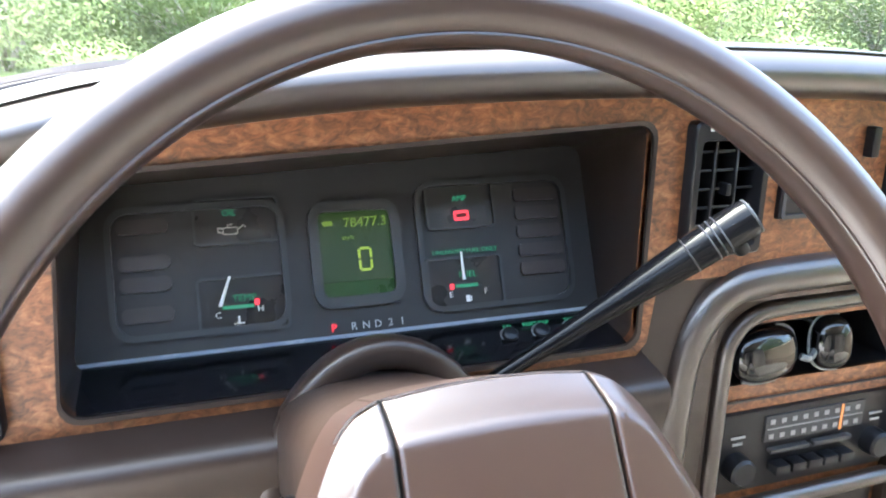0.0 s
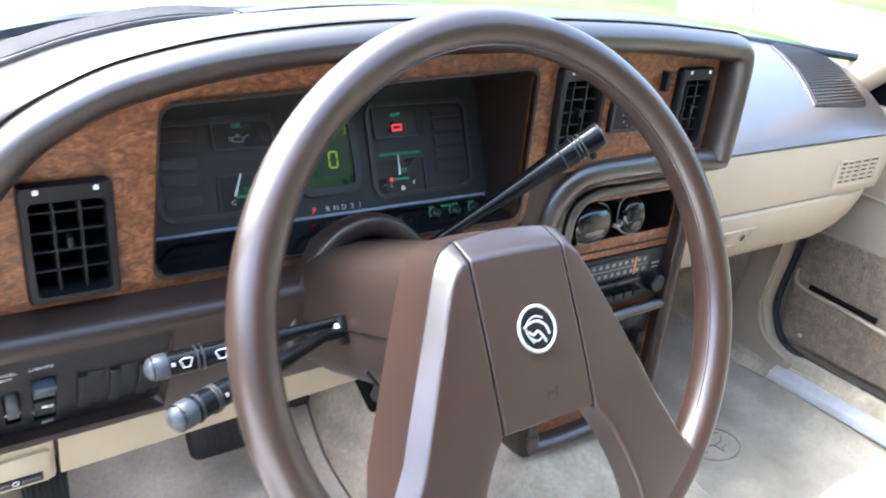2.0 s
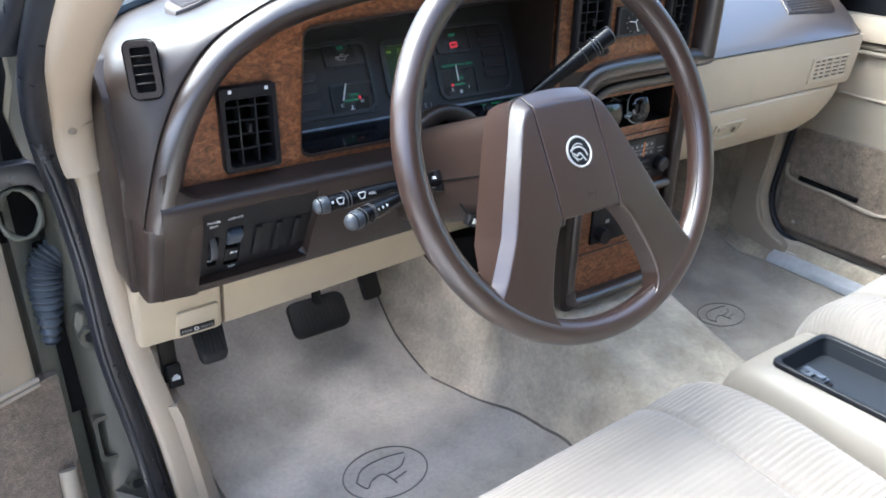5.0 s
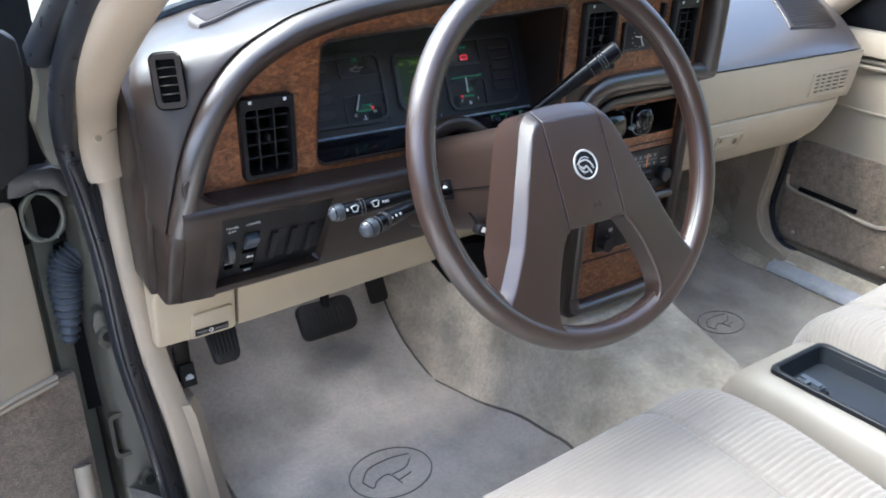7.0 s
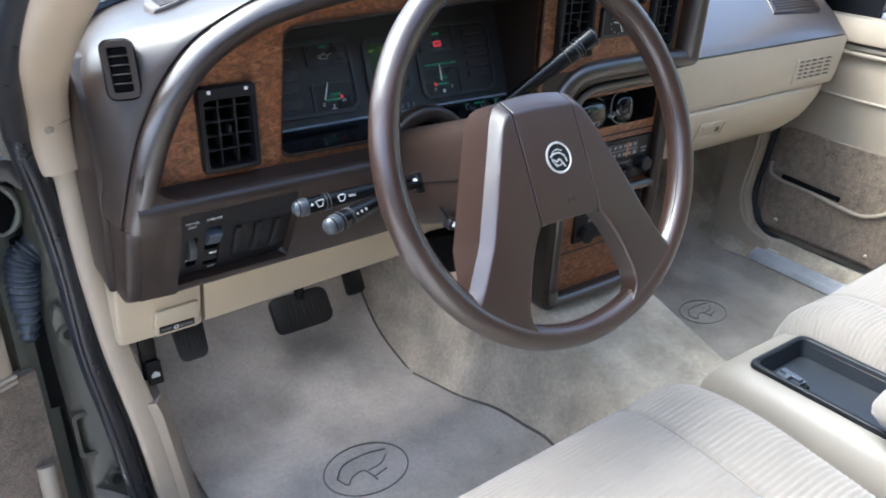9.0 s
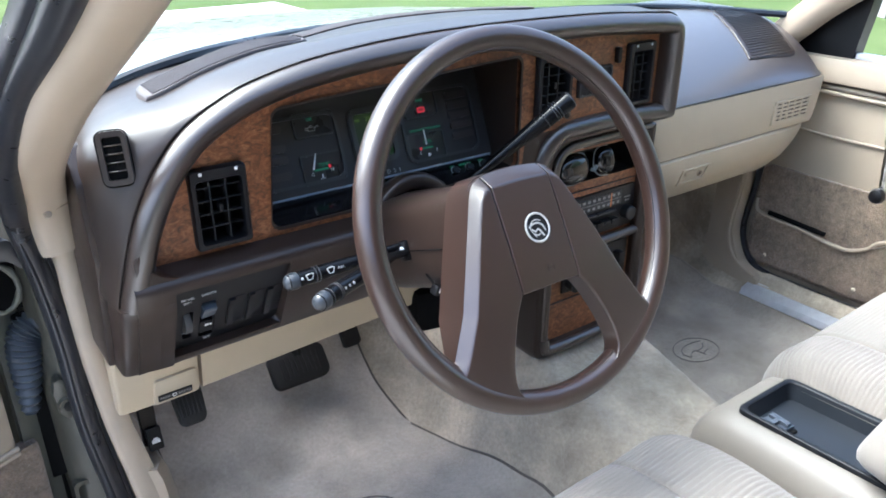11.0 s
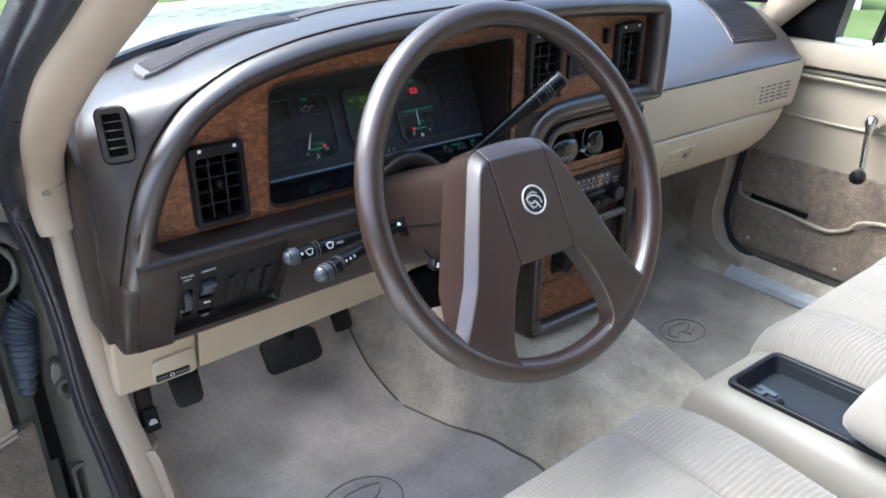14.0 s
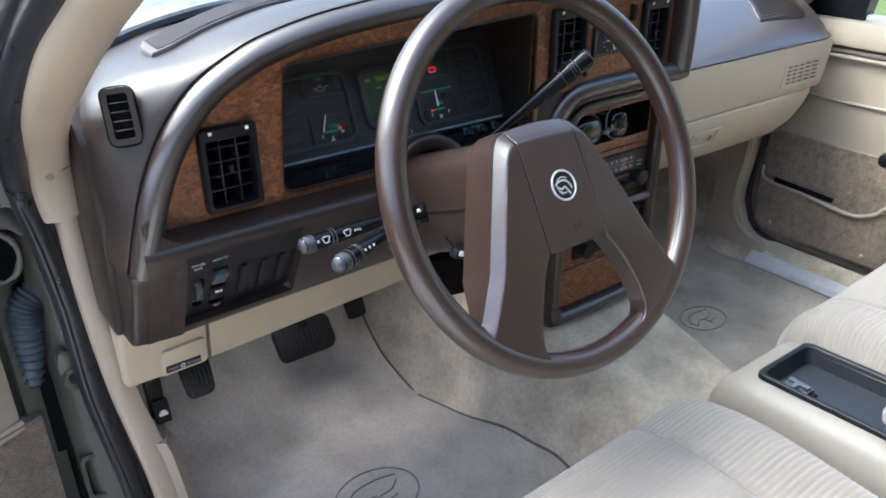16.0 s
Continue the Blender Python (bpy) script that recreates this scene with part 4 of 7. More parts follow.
ribbed_grille("speaker_grille", [(0.882, 0.529), (0.95, 0.526), (1.028, 0.524), (1.040, 0.545), (1.055, 0.60), (1.058, 0.665), (1.02, 0.69), (0.965, 0.685), (0.932, 0.64), (0.905, 0.585)], passenger_z, 30, "brown ribbed grille at the passenger end", 1, BROWN_SOFT)
bm = B()
prism(bm, [(0.50, 0.7595), (1.068, 0.7595), (1.075, 0.768), (1.083, 0.795), (1.089, 0.825), (1.093, 0.8525), (0.50, 0.8525)], 'y', 0.487, 0.56, 0.003)
part("glove_panel", bm, CREAM, dash, "cream panel above the glove box")
GL = [(0.490, 0.7575), (0.4865, 0.754), (0.487, 0.735), (0.495, 0.705), (0.512, 0.675), (0.528, 0.660), (0.60, 0.645), (0.62, 0.70), (0.60, 0.7575)]
bm = B()
rings = []
for x, k in ((0.50, 0), (0.98, 0), (1.03, 0.12), (1.062, 0.35), (1.078, 0.65)):
    rings.append([(x, y + (0.56 - y) * k * 0.5, z + (0.757 - z) * k) for y, z in GL])
loft(bm, rings)
glove = part("glove_box_door", bm, CREAM, dash, "cream rounded glove box door")
GM = Matrix.Translation((0.702, 0.4915, 0.716)) @ Matrix.Rotation(radians(15), 4, 'X')
bm = B()
plate(bm, [(-0.040, -0.017), (0.034, -0.017), (0.044, 0.016), (-0.036, 0.016)], [[(-0.034, -0.012), (0.030, -0.012), (0.037, 0.011), (-0.031, 0.011)]], 'y', -0.0025, 0.003)
latch = part("glove_latch", move(bm, GM), CREAM, glove, "cream latch frame")
bm = B()
prism(bm, [(-0.034, -0.012), (0.030, -0.012), (0.037, 0.011), (-0.031, 0.011)], 'y', 0.0006, 0.002)
part("latch_recess", move(bm, GM), CREAM, latch)
bm = B()
prism(bm, [(-0.026, 0.001), (0.006, 0.001), (0.006, 0.0095), (-0.026, 0.0095)], 'y', -0.003, 0.001, 0.0012)
part("latch_paddle", move(bm, GM), CREAM, latch)
bm = B()
tube(bm, [(0.018, 0.001, -0.001), (0.018, -0.0022, -0.001)], 0.0062, 16)
part("latch_lock", move(bm, GM), CHROME, latch, "small lock")
bm = B()
box(bm, (0.018, -0.0023, -0.001), (0.0016, 0.0008, 0.006))
part("latch_keyhole", move(bm, GM), SHADOWBOX, latch)
pv = thing("passenger_vent", (0.99, 0.487, 0.774), "cream slotted air outlet in the passenger panel", "air vent")
# brown backing: the shade inside the cream slots, given as colour
VENT_BROWN = material("shaded_vent_brown", (0.09, 0.07, 0.05), 0.7)
bm = B()
plate(bm, [(0.922, 0.774), (1.050, 0.771), (1.053, 0.819), (0.928, 0.820)], [rrect(0.935, 1.044, 0.7805 + 0.0078 * k, 0.7845 + 0.0078 * k, 0.001, 1) for k in range(5)], 'y', 0.4835, 0.4868)
part("vent_plate", bm, CREAM, pv)
bm = B()
box(bm, (0.99, 0.4864, 0.797), (0.115, 0.0008, 0.042))
part("duct", bm, VENT_BROWN, pv)
for x in (0.952, 0.972, 0.995, 1.020):
    bm = B()
    box(bm, (x, 0.4848, 0.7975), (0.004, 0.003, 0.040))
    part("vent_bar", bm, CREAM, pv)

# centre stack
SX0, SX1, SZ0, SZ1, SY = 0.268, 0.505, 0.490, 0.872, 0.435
STACK_OUT = rrect(SX0, SX1, SZ0, SZ1, 0.022)
STACK_IN = rrect(SX0 + 0.028, SX1 - 0.02, SZ0 + 0.026, SZ1 - 0.026, 0.014)
bm = B()
loft(bm, [[(x, 0.56, z) for x, z in STACK_OUT], [(x, SY + 0.012, z) for x, z in STACK_OUT], [(0.3865 + (x - 0.3865) * 0.985, SY + 0.003, 0.6875 + (z - 0.6875) * 0.99) for x, z in STACK_OUT],
          [(0.3865 + (x - 0.3865) * 0.95, SY, 0.6875 + (z - 0.6875) * 0.97) for x, z in STACK_OUT], [(x, SY + 0.002, z) for x, z in STACK_IN], [(x, SY + 0.018, z) for x, z in STACK_IN], [(x, 0.56, z) for x, z in STACK_IN]], closed=True, cap=False)
part("stack_frame", bm, BROWN, dash, "brown rounded frame of the centre stack")
bm = B()
brow = smooth_line([(0.2395, 0.430, 0.665), (0.2395, 0.427, 0.74), (0.24, 0.425, 0.80), (0.247, 0.424, 0.845), (0.268, 0.42, 0.878), (0.305, 0.416, 0.889), (0.42, 0.413, 0.891), (0.475, 0.405, 0.890), (0.492, 0.402, 0.892)], 5)
tube(bm, brow, 0.0135, 14)
part("stack_brow", bm, LIP_VINYL, dash, "rounded brown brow over the centre stack")
bm = B()
prism(bm, [(0.205, 0.897), (0.5, 0.897), (0.5, 0.868), (0.285, 0.868), (0.27, 0.858), (0.266, 0.72), (0.205, 0.72)], 'y', 0.421, 0.55, 0.003)
part("stack_backing", bm, BROWN, dash, "brown panel beside the centre stack")
# walnut stack face with openings: cubby, radio, heater
WY = SY + 0.012
OPEN = [(0.298, 0.483, 0.786, 0.838), (0.298, 0.483, 0.688, 0.762), (0.33, 0.478, 0.598, 0.664)]
bm = B()
plate(bm, rrect(SX0 + 0.026, SX1 - 0.018, SZ0 + 0.022, SZ1 - 0.024, 0.014), [rrect(a, b, c, d, 0.004, 2) for a, b, c, d in OPEN], 'y', WY, WY + 0.004)
part("stack_fascia", bm, WOOD, dash, "burr-walnut face of the centre stack")
for z in (0.585, 0.772):
    bm = B()
    tube(bm, [(SX0 + 0.03, WY - 0.002, z), (SX1 - 0.02, WY - 0.002, z)], 0.0012, 8)
    part("stack_divider", bm, STITCH, dash)
# inner lip round the modules, a rail between them, the right post and the foot rail
bm = B()
tube(bm, smooth_line([(SX0 + 0.021, SY + 0.002, 0.53), (SX0 + 0.021, SY + 0.001, 0.68), (SX0 + 0.021, SY, 0.805), (SX0 + 0.026, SY, 0.834), (SX0 + 0.042, SY, 0.850), (SX0 + 0.07, SY, 0.8555), (0.42, SY, 0.857), (SX1 - 0.010, SY, 0.858)], 6), 0.0072, 12)
part("stack_lip", bm, LIP_VINYL, dash, "raised inner lip of the centre stack", angle=60)
bm = B()
tube(bm, [(SX0 + 0.022, SY + 0.004, 0.675), (SX1 - 0.012, SY + 0.004, 0.678)], 0.0078, 12)
part("stack_rail", bm, LIP_VINYL, dash, "brown rail under the radio")
bm = B()
tube(bm, [(SX1 - 0.0095, SY + 0.002, 0.860), (SX1 - 0.0095, SY + 0.002, 0.70), (SX1 - 0.0095, SY + 0.002, 0.512)], 0.0095, 12)
part("stack_post", bm, BROWN, dash, "brown edge post of the centre stack")
bm = B()
tube(bm, smooth_line([(SX0 + 0.021, SY + 0.002, 0.53), (SX0 + 0.024, SY + 0.001, 0.514), (SX0 + 0.036, SY, 0.507), (0.40, SY, 0.506), (SX1 - 0.012, SY + 0.002, 0.508)], 5), 0.0095, 12)
part("stack_foot_rail", bm, LIP_VINYL, dash, "rounded foot rail of the centre stack")
# open cubby
bm = B()
x0, x1, z0, z1 = OPEN[0]
loft(bm, [[(x, WY + 0.002, z) for x, z in rrect(x0, x1, z0, z1, 0.004, 2)], [(x, 0.55, z) for x, z in rrect(x0, x1, z0, z1, 0.004, 2)]], closed=True, cap=False)
bm.faces.new([bm.verts.new((x, 0.55, z)) for x, z in ((x0, z0), (x1, z0), (x1, z1), (x0, z1))])
part("cubby", bm, BLACK, dash, "open black cubby")
# radio
x0, x1, z0, z1 = OPEN[1]
bm = B()
box(bm, ((x0 + x1) / 2, WY + 0.006, (z0 + z1) / 2), (x1 - x0 - 0.001, 0.02, z1 - z0 - 0.001), None, 0.002)
radio = single("car_radio", bm, BLACK, "black push-button car radio in the centre stack", "radio")
RF = WY - 0.0045
bm = B()
box(bm, (0.3975, RF, 0.744), (0.105, 0.003, 0.024), None, 0.001)
part("dial_window", bm, DARK, radio, "dark radio dial window")
for i in range(9):
    for z in (0.7505, 0.737):
        bm = B()
        box(bm, (0.352 + i * 0.0112, RF - 0.0018, z), (0.0045, 0.0006, 0.0042))
        part("dial_figure", bm, GREY_MARK, radio)
bm = B()
box(bm, (0.3975, RF - 0.0018, 0.744), (0.1, 0.0006, 0.0009))
part("dial_line", bm, GREY_MARK, radio)
bm = B()
box(bm, (0.4245, RF - 0.0022, 0.744), (0.0022, 0.0008, 0.024))
part("dial_pointer", bm, ORANGE, radio, "orange dial pointer")
for i, x in enumerate((0.3615, 0.3785, 0.3955, 0.4125, 0.4295)):
    bm = B()
    box(bm, (x, RF - 0.005, 0.7085), (0.0145, 0.012, 0.0085), None, 0.0015)
    part("push_button", bm, BLACK, radio)
for x in (0.3705, 0.4155):
    bm = B()
    box(bm, (x, RF - 0.003, 0.7245), (0.04, 0.006, 0.004), None, 0.001)
    part("slider_bar", bm, DARK, radio)
for x in (0.319, 0.464):
    bm = B()
    tube(bm, [(x, RF + 0.002, 0.7145), (x, RF - 0.012, 0.7145), (x, RF - 0.014, 0.7145)], [0.0125, 0.012, 0.010], 20)
    part("radio_knob", bm, BLACK, radio, "black fluted radio knob")
    for z, w in ((0.741, 0.014), (0.735, 0.010)):
        bm = B()
        box(bm, (x, RF - 0.001, z), (w, 0.0006, 0.0022))
        part("radio_mark", bm, GREY_MARK, radio)
# heater controls
x0, x1, z0, z1 = OPEN[2]
bm = B()
box(bm, ((x0 + x1) / 2, WY + 0.006, (z0 + z1) / 2), (x1 - x0 - 0.001, 0.02, z1 - z0 - 0.001), None, 0.002)
heat = single("heater_control", bm, BLACK, "black heater control panel with sliders", "heater control")
for x, z, w, m in ((0.385, 0.648, 0.03, RED_GLOW), (0.415, 0.651, 0.028, GREEN_GLOW)):
    bm = B()
    box(bm, (x, RF - 0.0008, z), (w, 0.0006, 0.003), Matrix.Rotation(radians(-8), 4, 'Y'))
    part("scale_band", bm, glow("dim_red", (0.5, 0.03, 0.03), 0.15) if m == RED_GLOW else GREY_MARK, heat)
for x in (0.362, 0.392, 0.42):
    bm = B()
    box(bm, (x, RF - 0.0008, 0.635), (0.008, 0.0006, 0.006))
    part("heater_mark", bm, GREY_MARK, heat)
bm = B()
box(bm, (0.452, RF - 0.006, 0.637), (0.012, 0.016, 0.020), None, 0.002)
part("heater_slider", bm, BLACK, heat)
bm = B()
tube(bm, [(0.349, RF, 0.615), (0.349, RF - 0.014, 0.615)], 0.0125, 16)
part("fan_knob", bm, BLACK, heat)

# sunglasses in the cubby
sg = thing("sunglasses", (0.375, 0.44, 0.79), "sunglasses with dark glossy lenses and grey frame in the cubby", "sunglasses")


def lens_edge(x, r, a, k=1.0):
    """Rounded-square lens outline."""
    c, q = math.cos(a), math.sin(a)
    return (x + r * k * math.copysign(abs(c) ** 0.8, c), 0.8115 + 0.0232 * k * math.copysign(abs(q) ** 0.8, q))


for x, r, yy, turn, a0, a1 in ((0.3375, 0.0335, 0.447, 6, -130, 75), (0.4085, 0.0180, 0.451, -14, 75, 290)):
    TM = Matrix.Translation((x, yy, 0.8115)) @ Matrix.Rotation(radians(turn), 4, 'Z') @ Matrix.Rotation(radians(-9), 4, 'X') @ Matrix.Translation((-x, -yy, -0.8115))
    bm = B()
    loft(bm, [[(p[0], yy + dd, p[1]) for p in [lens_edge(x, r, 2 * math.pi * j / 32, k) for j in range(32)]] for dd, k in ((0.0, 1.0), (-0.0035, 0.985), (-0.007, 0.93), (-0.0100, 0.82), (-0.0122, 0.66), (-0.0136, 0.46), (-0.0143, 0.25), (-0.0146, 0.06))])
    part("lens", move(bm, TM), DARK_LENS, sg, "dark glossy lens", angle=80)
    bm = B()
    tube(bm, [(p[0], yy - 0.001, p[1]) for p in [lens_edge(x, r, radians(a0 + (a1 - a0) * j / 24), 1.03) for j in range(25)]], 0.0013, 6)
    part("rim", move(bm, TM), GREYFRAME, sg)
bm = B()
tube(bm, smooth_line([(0.3725, 0.443, 0.806), (0.378, 0.441, 0.804), (0.385, 0.444, 0.804), (0.392, 0.449, 0.806)], 4), 0.003, 6)
part("bridge", bm, GREYFRAME, sg)
for x in (0.305, 0.426):
    bm = B()
    tube(bm, [(x, 0.452, 0.817), (x, 0.50, 0.812), (x, 0.538, 0.796)], 0.0022, 6)
    part("temple", bm, GREYFRAME, sg)


# ---- steering wheel ----
WC, TILT = Vector((0.0018, 0.1729, 0.9057)), radians(24.8)
WM = Matrix.Translation(WC) @ Matrix.Rotation(math.pi / 2 - TILT, 4, 'X')
HM = WM @ Matrix.Translation((-0.0035, 0, 0))
wheel = thing("steering_wheel", WC, "brown moulded two-spoke steering wheel with a round badge", "steering wheel")
bm = B()
rings = []
for k in range(120):
    a = 2 * math.pi * k / 120
    ring = []
    for j in range(18):
        b = 2 * math.pi * j / 18
        rr = 0.1788 + 0.0125 * math.cos(b)
        ring.append((rr * math.cos(a), rr * math.sin(a), 0.0142 * math.sin(b)))
    rings.append(ring)
loft(bm, rings, True, False, True)
part("rim", move(bm, WM), WHEEL, wheel, "thick brown rim")
bm = B()
tube(bm, [(0.1673 * math.cos(2 * math.pi * k / 120), 0.1673 * math.sin(2 * math.pi * k / 120), 0.0058) for k in range(120)], 0.0008, 6, True)
part("rim_seam", move(bm, WM), WHEEL, wheel, "fine moulding line")


def clamp(t):
    return max(0.0, min(1.0, t))


def soft_min(a, b, k=0.0012):
    return 0.5 * (a + b - math.sqrt((a - b) ** 2 + k * k))


def face_n(v):
    """Height of the hub's front over the wheel's plane; it runs level into the rim."""
    return soft_min(0.0092 - 0.12 * (v + 0.010), 0.0149, 0.004)


def hub_top(u):
    return 0.0535 - 0.0026 * (u / 0.037) ** 2


SEAM = 0.0375
# half outlines of the hub: outer flank, and the edge of the opening below the horn pad
FLANK = [(p[0], p[1]) for p in smooth_line([(0.0375, 0.0509, 0), (0.0455, 0.0474, 0), (0.0525, 0.0402, 0), (0.0592, 0.0285, 0), (0.0692, 0.0055, 0), (0.0812, -0.0230, 0), (0.0922, -0.0500, 0), (0.1030, -0.0770, 0), (0.1105, -0.0950, 0), (0.1180, -0.1070, 0), (0.1280, -0.1140, 0), (0.1420, -0.1120, 0)], 8)]
OPENING = [(p[0], p[1]) for p in smooth_line([(SEAM, -0.0690, 0), (0.0445, -0.0790, 0), (0.0520, -0.0930, 0), (0.0585, -0.1100, 0), (0.0630, -0.1270, 0), (0.0640, -0.1400, 0), (0.0605, -0.1505, 0), (0.0530, -0.1580, 0), (0.0430, -0.1630, 0), (0.0320, -0.1680, 0)], 8)]


def along(line, n):
    """n points evenly spaced along a polyline."""
    arc = [0.0]
    for p, q in zip(line, line[1:]):
        arc.append(arc[-1] + math.hypot(q[0] - p[0], q[1] - p[1]))
    return [(interp(arc[-1] * k / (n - 1), arc, [p[0] for p in line]), interp(arc[-1] * k / (n - 1), arc, [p[1] for p in line])) for k in range(n)]


def gap_to(p, line):
    """Distance from p to a polyline."""
    best = 9.0
    for a, b in zip(line, line[1:]):
        du, dv = b[0] - a[0], b[1] - a[1]
        t = clamp(((p[0] - a[0]) * du + (p[1] - a[1]) * dv) / (du * du + dv * dv))
        best = min(best, math.hypot(p[0] - a[0] - du * t, p[1] - a[1] - dv * t))
    return best


# crease where the flat face turns into the broad bevel
INNER = [(p[0], p[1]) for p in smooth_line([(0.0, 0.0400, 0), (0.020, 0.0396, 0), (0.0375, 0.0385, 0), (0.0440, 0.0358, 0), (0.0490, 0.0308, 0), (0.0530, 0.0235, 0), (0.0572, 0.0143, 0), (0.0626, 0.0020, 0), (0.0742, -0.0263, 0), (0.0852, -0.0533, 0), (0.0960, -0.0803, 0), (0.1037, -0.0985, 0), (0.1130, -0.1138, 0), (0.1250, -0.1225, 0), (0.1450, -0.1215, 0)], 4)]
INNER_U, INNER_V = [p[0] for p in INNER], [p[1] for p in INNER]


def bevel_drop(u, v, d_out):
    """How far the broad bevel falls at (u, v), d_out from the hub's edge."""
    t = clamp((v - 0.02) / 0.03)
    fade = 1 - 0.75 * clamp((-0.100 - v) / 0.022)
    d_in = gap_to((u, v), INNER) * (1 if v > interp(u, INNER_U, INNER_V) else -1)
    x = (0.0110 + 0.002 * t) * fade * max(-1.0, d_in / (abs(d_in) + d_out + 1e-6))
    return 0.5 * (x + math.sqrt(x * x + (0.0009 * fade) ** 2))


def round_drop(d, r=0.0015, deep=0.0015):
    return 0.0 if d >= r else deep * (1 - math.sqrt(max(0.0, 1 - (1 - d / r) ** 2)))


def hub_depth(v):
    return 0.017 + 0.036 * clamp((v + 0.122) / 0.05)


ROWS = 84
seam_line = [(SEAM, hub_top(SEAM)), (SEAM, -0.0690)]
inner_line = along(seam_line, 44)[:-1] + along(OPENING, ROWS - 43)
for sgn in (-1, 1):
    # the left flank stands a little wider than the right one
    flank = [(u - sgn * 0.002 * clamp((0.03 - v) / 0.08) * clamp((0.142 - u) / 0.02), v) for u, v in FLANK]
    outer_line = along(flank[8:], ROWS)
    bm = B()
    grid = []
    for j, ((iu, iv), (ou, ov)) in enumerate(zip(inner_line, outer_line)):
        w = math.hypot(ou - iu, ov - iv)
        near = [min(d, 0.30 * w * (k + 1) / 6) / w for k, d in enumerate((0.0003, 0.0008, 0.0014, 0.0022, 0.0035))]
        far = [1 - min(d, 0.62 * w * (k + 1) / 14) / w for k, d in enumerate((0.0003, 0.0008, 0.002, 0.0036, 0.0054, 0.0072, 0.0086, 0.0096, 0.0105, 0.0113, 0.0121, 0.013, 0.0142, 0.0165))]
        ts = [0.0] + near + [near[-1] + (far[-1] - near[-1]) * k / 6 for k in range(1, 6)] + far[::-1] + [1.0]
        reach = clamp((j - (ROWS - 30)) / 29.0)
        row = []
        for t in ts:
            u, v = iu + (ou - iu) * t, iv + (ov - iv) * t
            d_out = min(gap_to((u, v), flank), (1 - t) * w) if t < 0.9999 else 0.0
            h = face_n(v) - bevel_drop(u, v, d_out)
            h -= round_drop(u - SEAM) if iv > -0.0685 else round_drop(t * w, 0.0035, 0.0035) * (1 - 0.7 * reach)
            # the last rows bow out to the crest of the rim
            k = 1 + (0.1790 / math.hypot(u, v) - 1) * reach ** 1.5
            row.append((sgn * u * k, v * k, h - 0.0042 * reach ** 2))
        grid.append(row)
    loft(bm, grid, closed=False)
    # flank wall, opening wall and the wall under the seam
    edge = [r[-1] for r in grid]
    loft(bm, [edge, [(u, v, h - 0.0008) for u, v, h in edge], [(u, v, h - 0.0030) for u, v, h in edge], [(u, v, face_n(v) - hub_depth(v)) for u, v, h in edge]], closed=False)
    edge = [r[0] for r in grid]
    loft(bm, [edge, [(u, v, h - 0.001) for u, v, h in edge], [(u, v, h - (0.005 if v > -0.0685 else 0.020)) for u, v, h in edge]], closed=False)
    top = grid[0]
    loft(bm, [top, [(u, v, h - 0.003) for u, v, h in top], [(u, v, face_n(v) - hub_depth(v)) for u, v, h in top]], closed=False)
    bmesh.ops.remove_doubles(bm, verts=bm.verts, dist=2e-5)
    part("spoke", move(bm, HM), WHEEL, wheel, "broad brown spoke with a bevelled flank", angle=30)
# horn pad between the seams
us = [-0.0361, -0.0358, -0.0353, -0.0347, -0.034] + [-0.034 + 0.068 * k / 10 for k in range(1, 10)] + [0.034, 0.0347, 0.0353, 0.0358, 0.0361]
ds = [0.0, 0.0004, 0.001, 0.002, 0.0035, 0.005, 0.0068, 0.0084, 0.0098, 0.0112, 0.0126, 0.014, 0.016, 0.019]
PAD_LOW = -0.0675
bm = B()
grid = []
for u in us:
    top = hub_top(u)
    low = [PAD_LOW + d for d in (0.0, 0.0003, 0.0008, 0.0014, 0.0022)]
    vs = [top - d for d in ds] + [top - 0.019 + (low[-1] - top + 0.019) * k / 9 for k in range(1, 9)] + low[::-1]
    grid.append([(u, v, face_n(v) - bevel_drop(abs(u), v, top - v) - round_drop(0.0361 - abs(u)) - round_drop(v - PAD_LOW, 0.002, 0.002)) for v in vs])
loft(bm, grid, closed=False)
for edge, deep in (([r[0] for r in grid], 0.045), ([r[-1] for r in grid], 0.016), (grid[0], 0.005), (grid[-1], 0.005)):
    loft(bm, [edge, [(u, v, h - 0.0025) for u, v, h in edge], [(u, v + (0.006 if deep == 0.016 else 0.0), h - deep) for u, v, h in edge]], closed=False)
bmesh.ops.remove_doubles(bm, verts=bm.verts, dist=2e-5)
pad = part("horn_pad", move(bm, HM), WHEEL, wheel, "brown horn pad with a seam each side", angle=30)
for sgn in (-1, 1):
    bm = B()
    line = [hub_top(SEAM) - d for d in (0.0, 0.003, 0.006, 0.009, 0.012, 0.015, 0.02)] + [0.02, -0.01, -0.04, -0.0685]
    tube(bm, [(sgn * 0.0368, v, face_n(v) - bevel_drop(SEAM, v, hub_top(SEAM) - v) - 0.0036) for v in line], 0.0013, 6)
    part("pad_seam", move(bm, HM), SHADOWBOX, pad, "dark seam")
bm = B()
top_edge = [(-q[0], q[1]) for q in reversed(FLANK[:17])] + [(0.0371 * k / 4, hub_top(0.0371 * k / 4)) for k in range(-3, 4)] + FLANK[:17]
tube(bm, [(u * 1.002, v + 0.0003, face_n(v) - bevel_drop(abs(u), v, 0.0) - 0.0042) for u, v in top_edge], 0.0007, 5)
part("cover_joint", move(bm, HM), STITCH, wheel, "fine joint between the wheel's front and back covers")
bm = B()
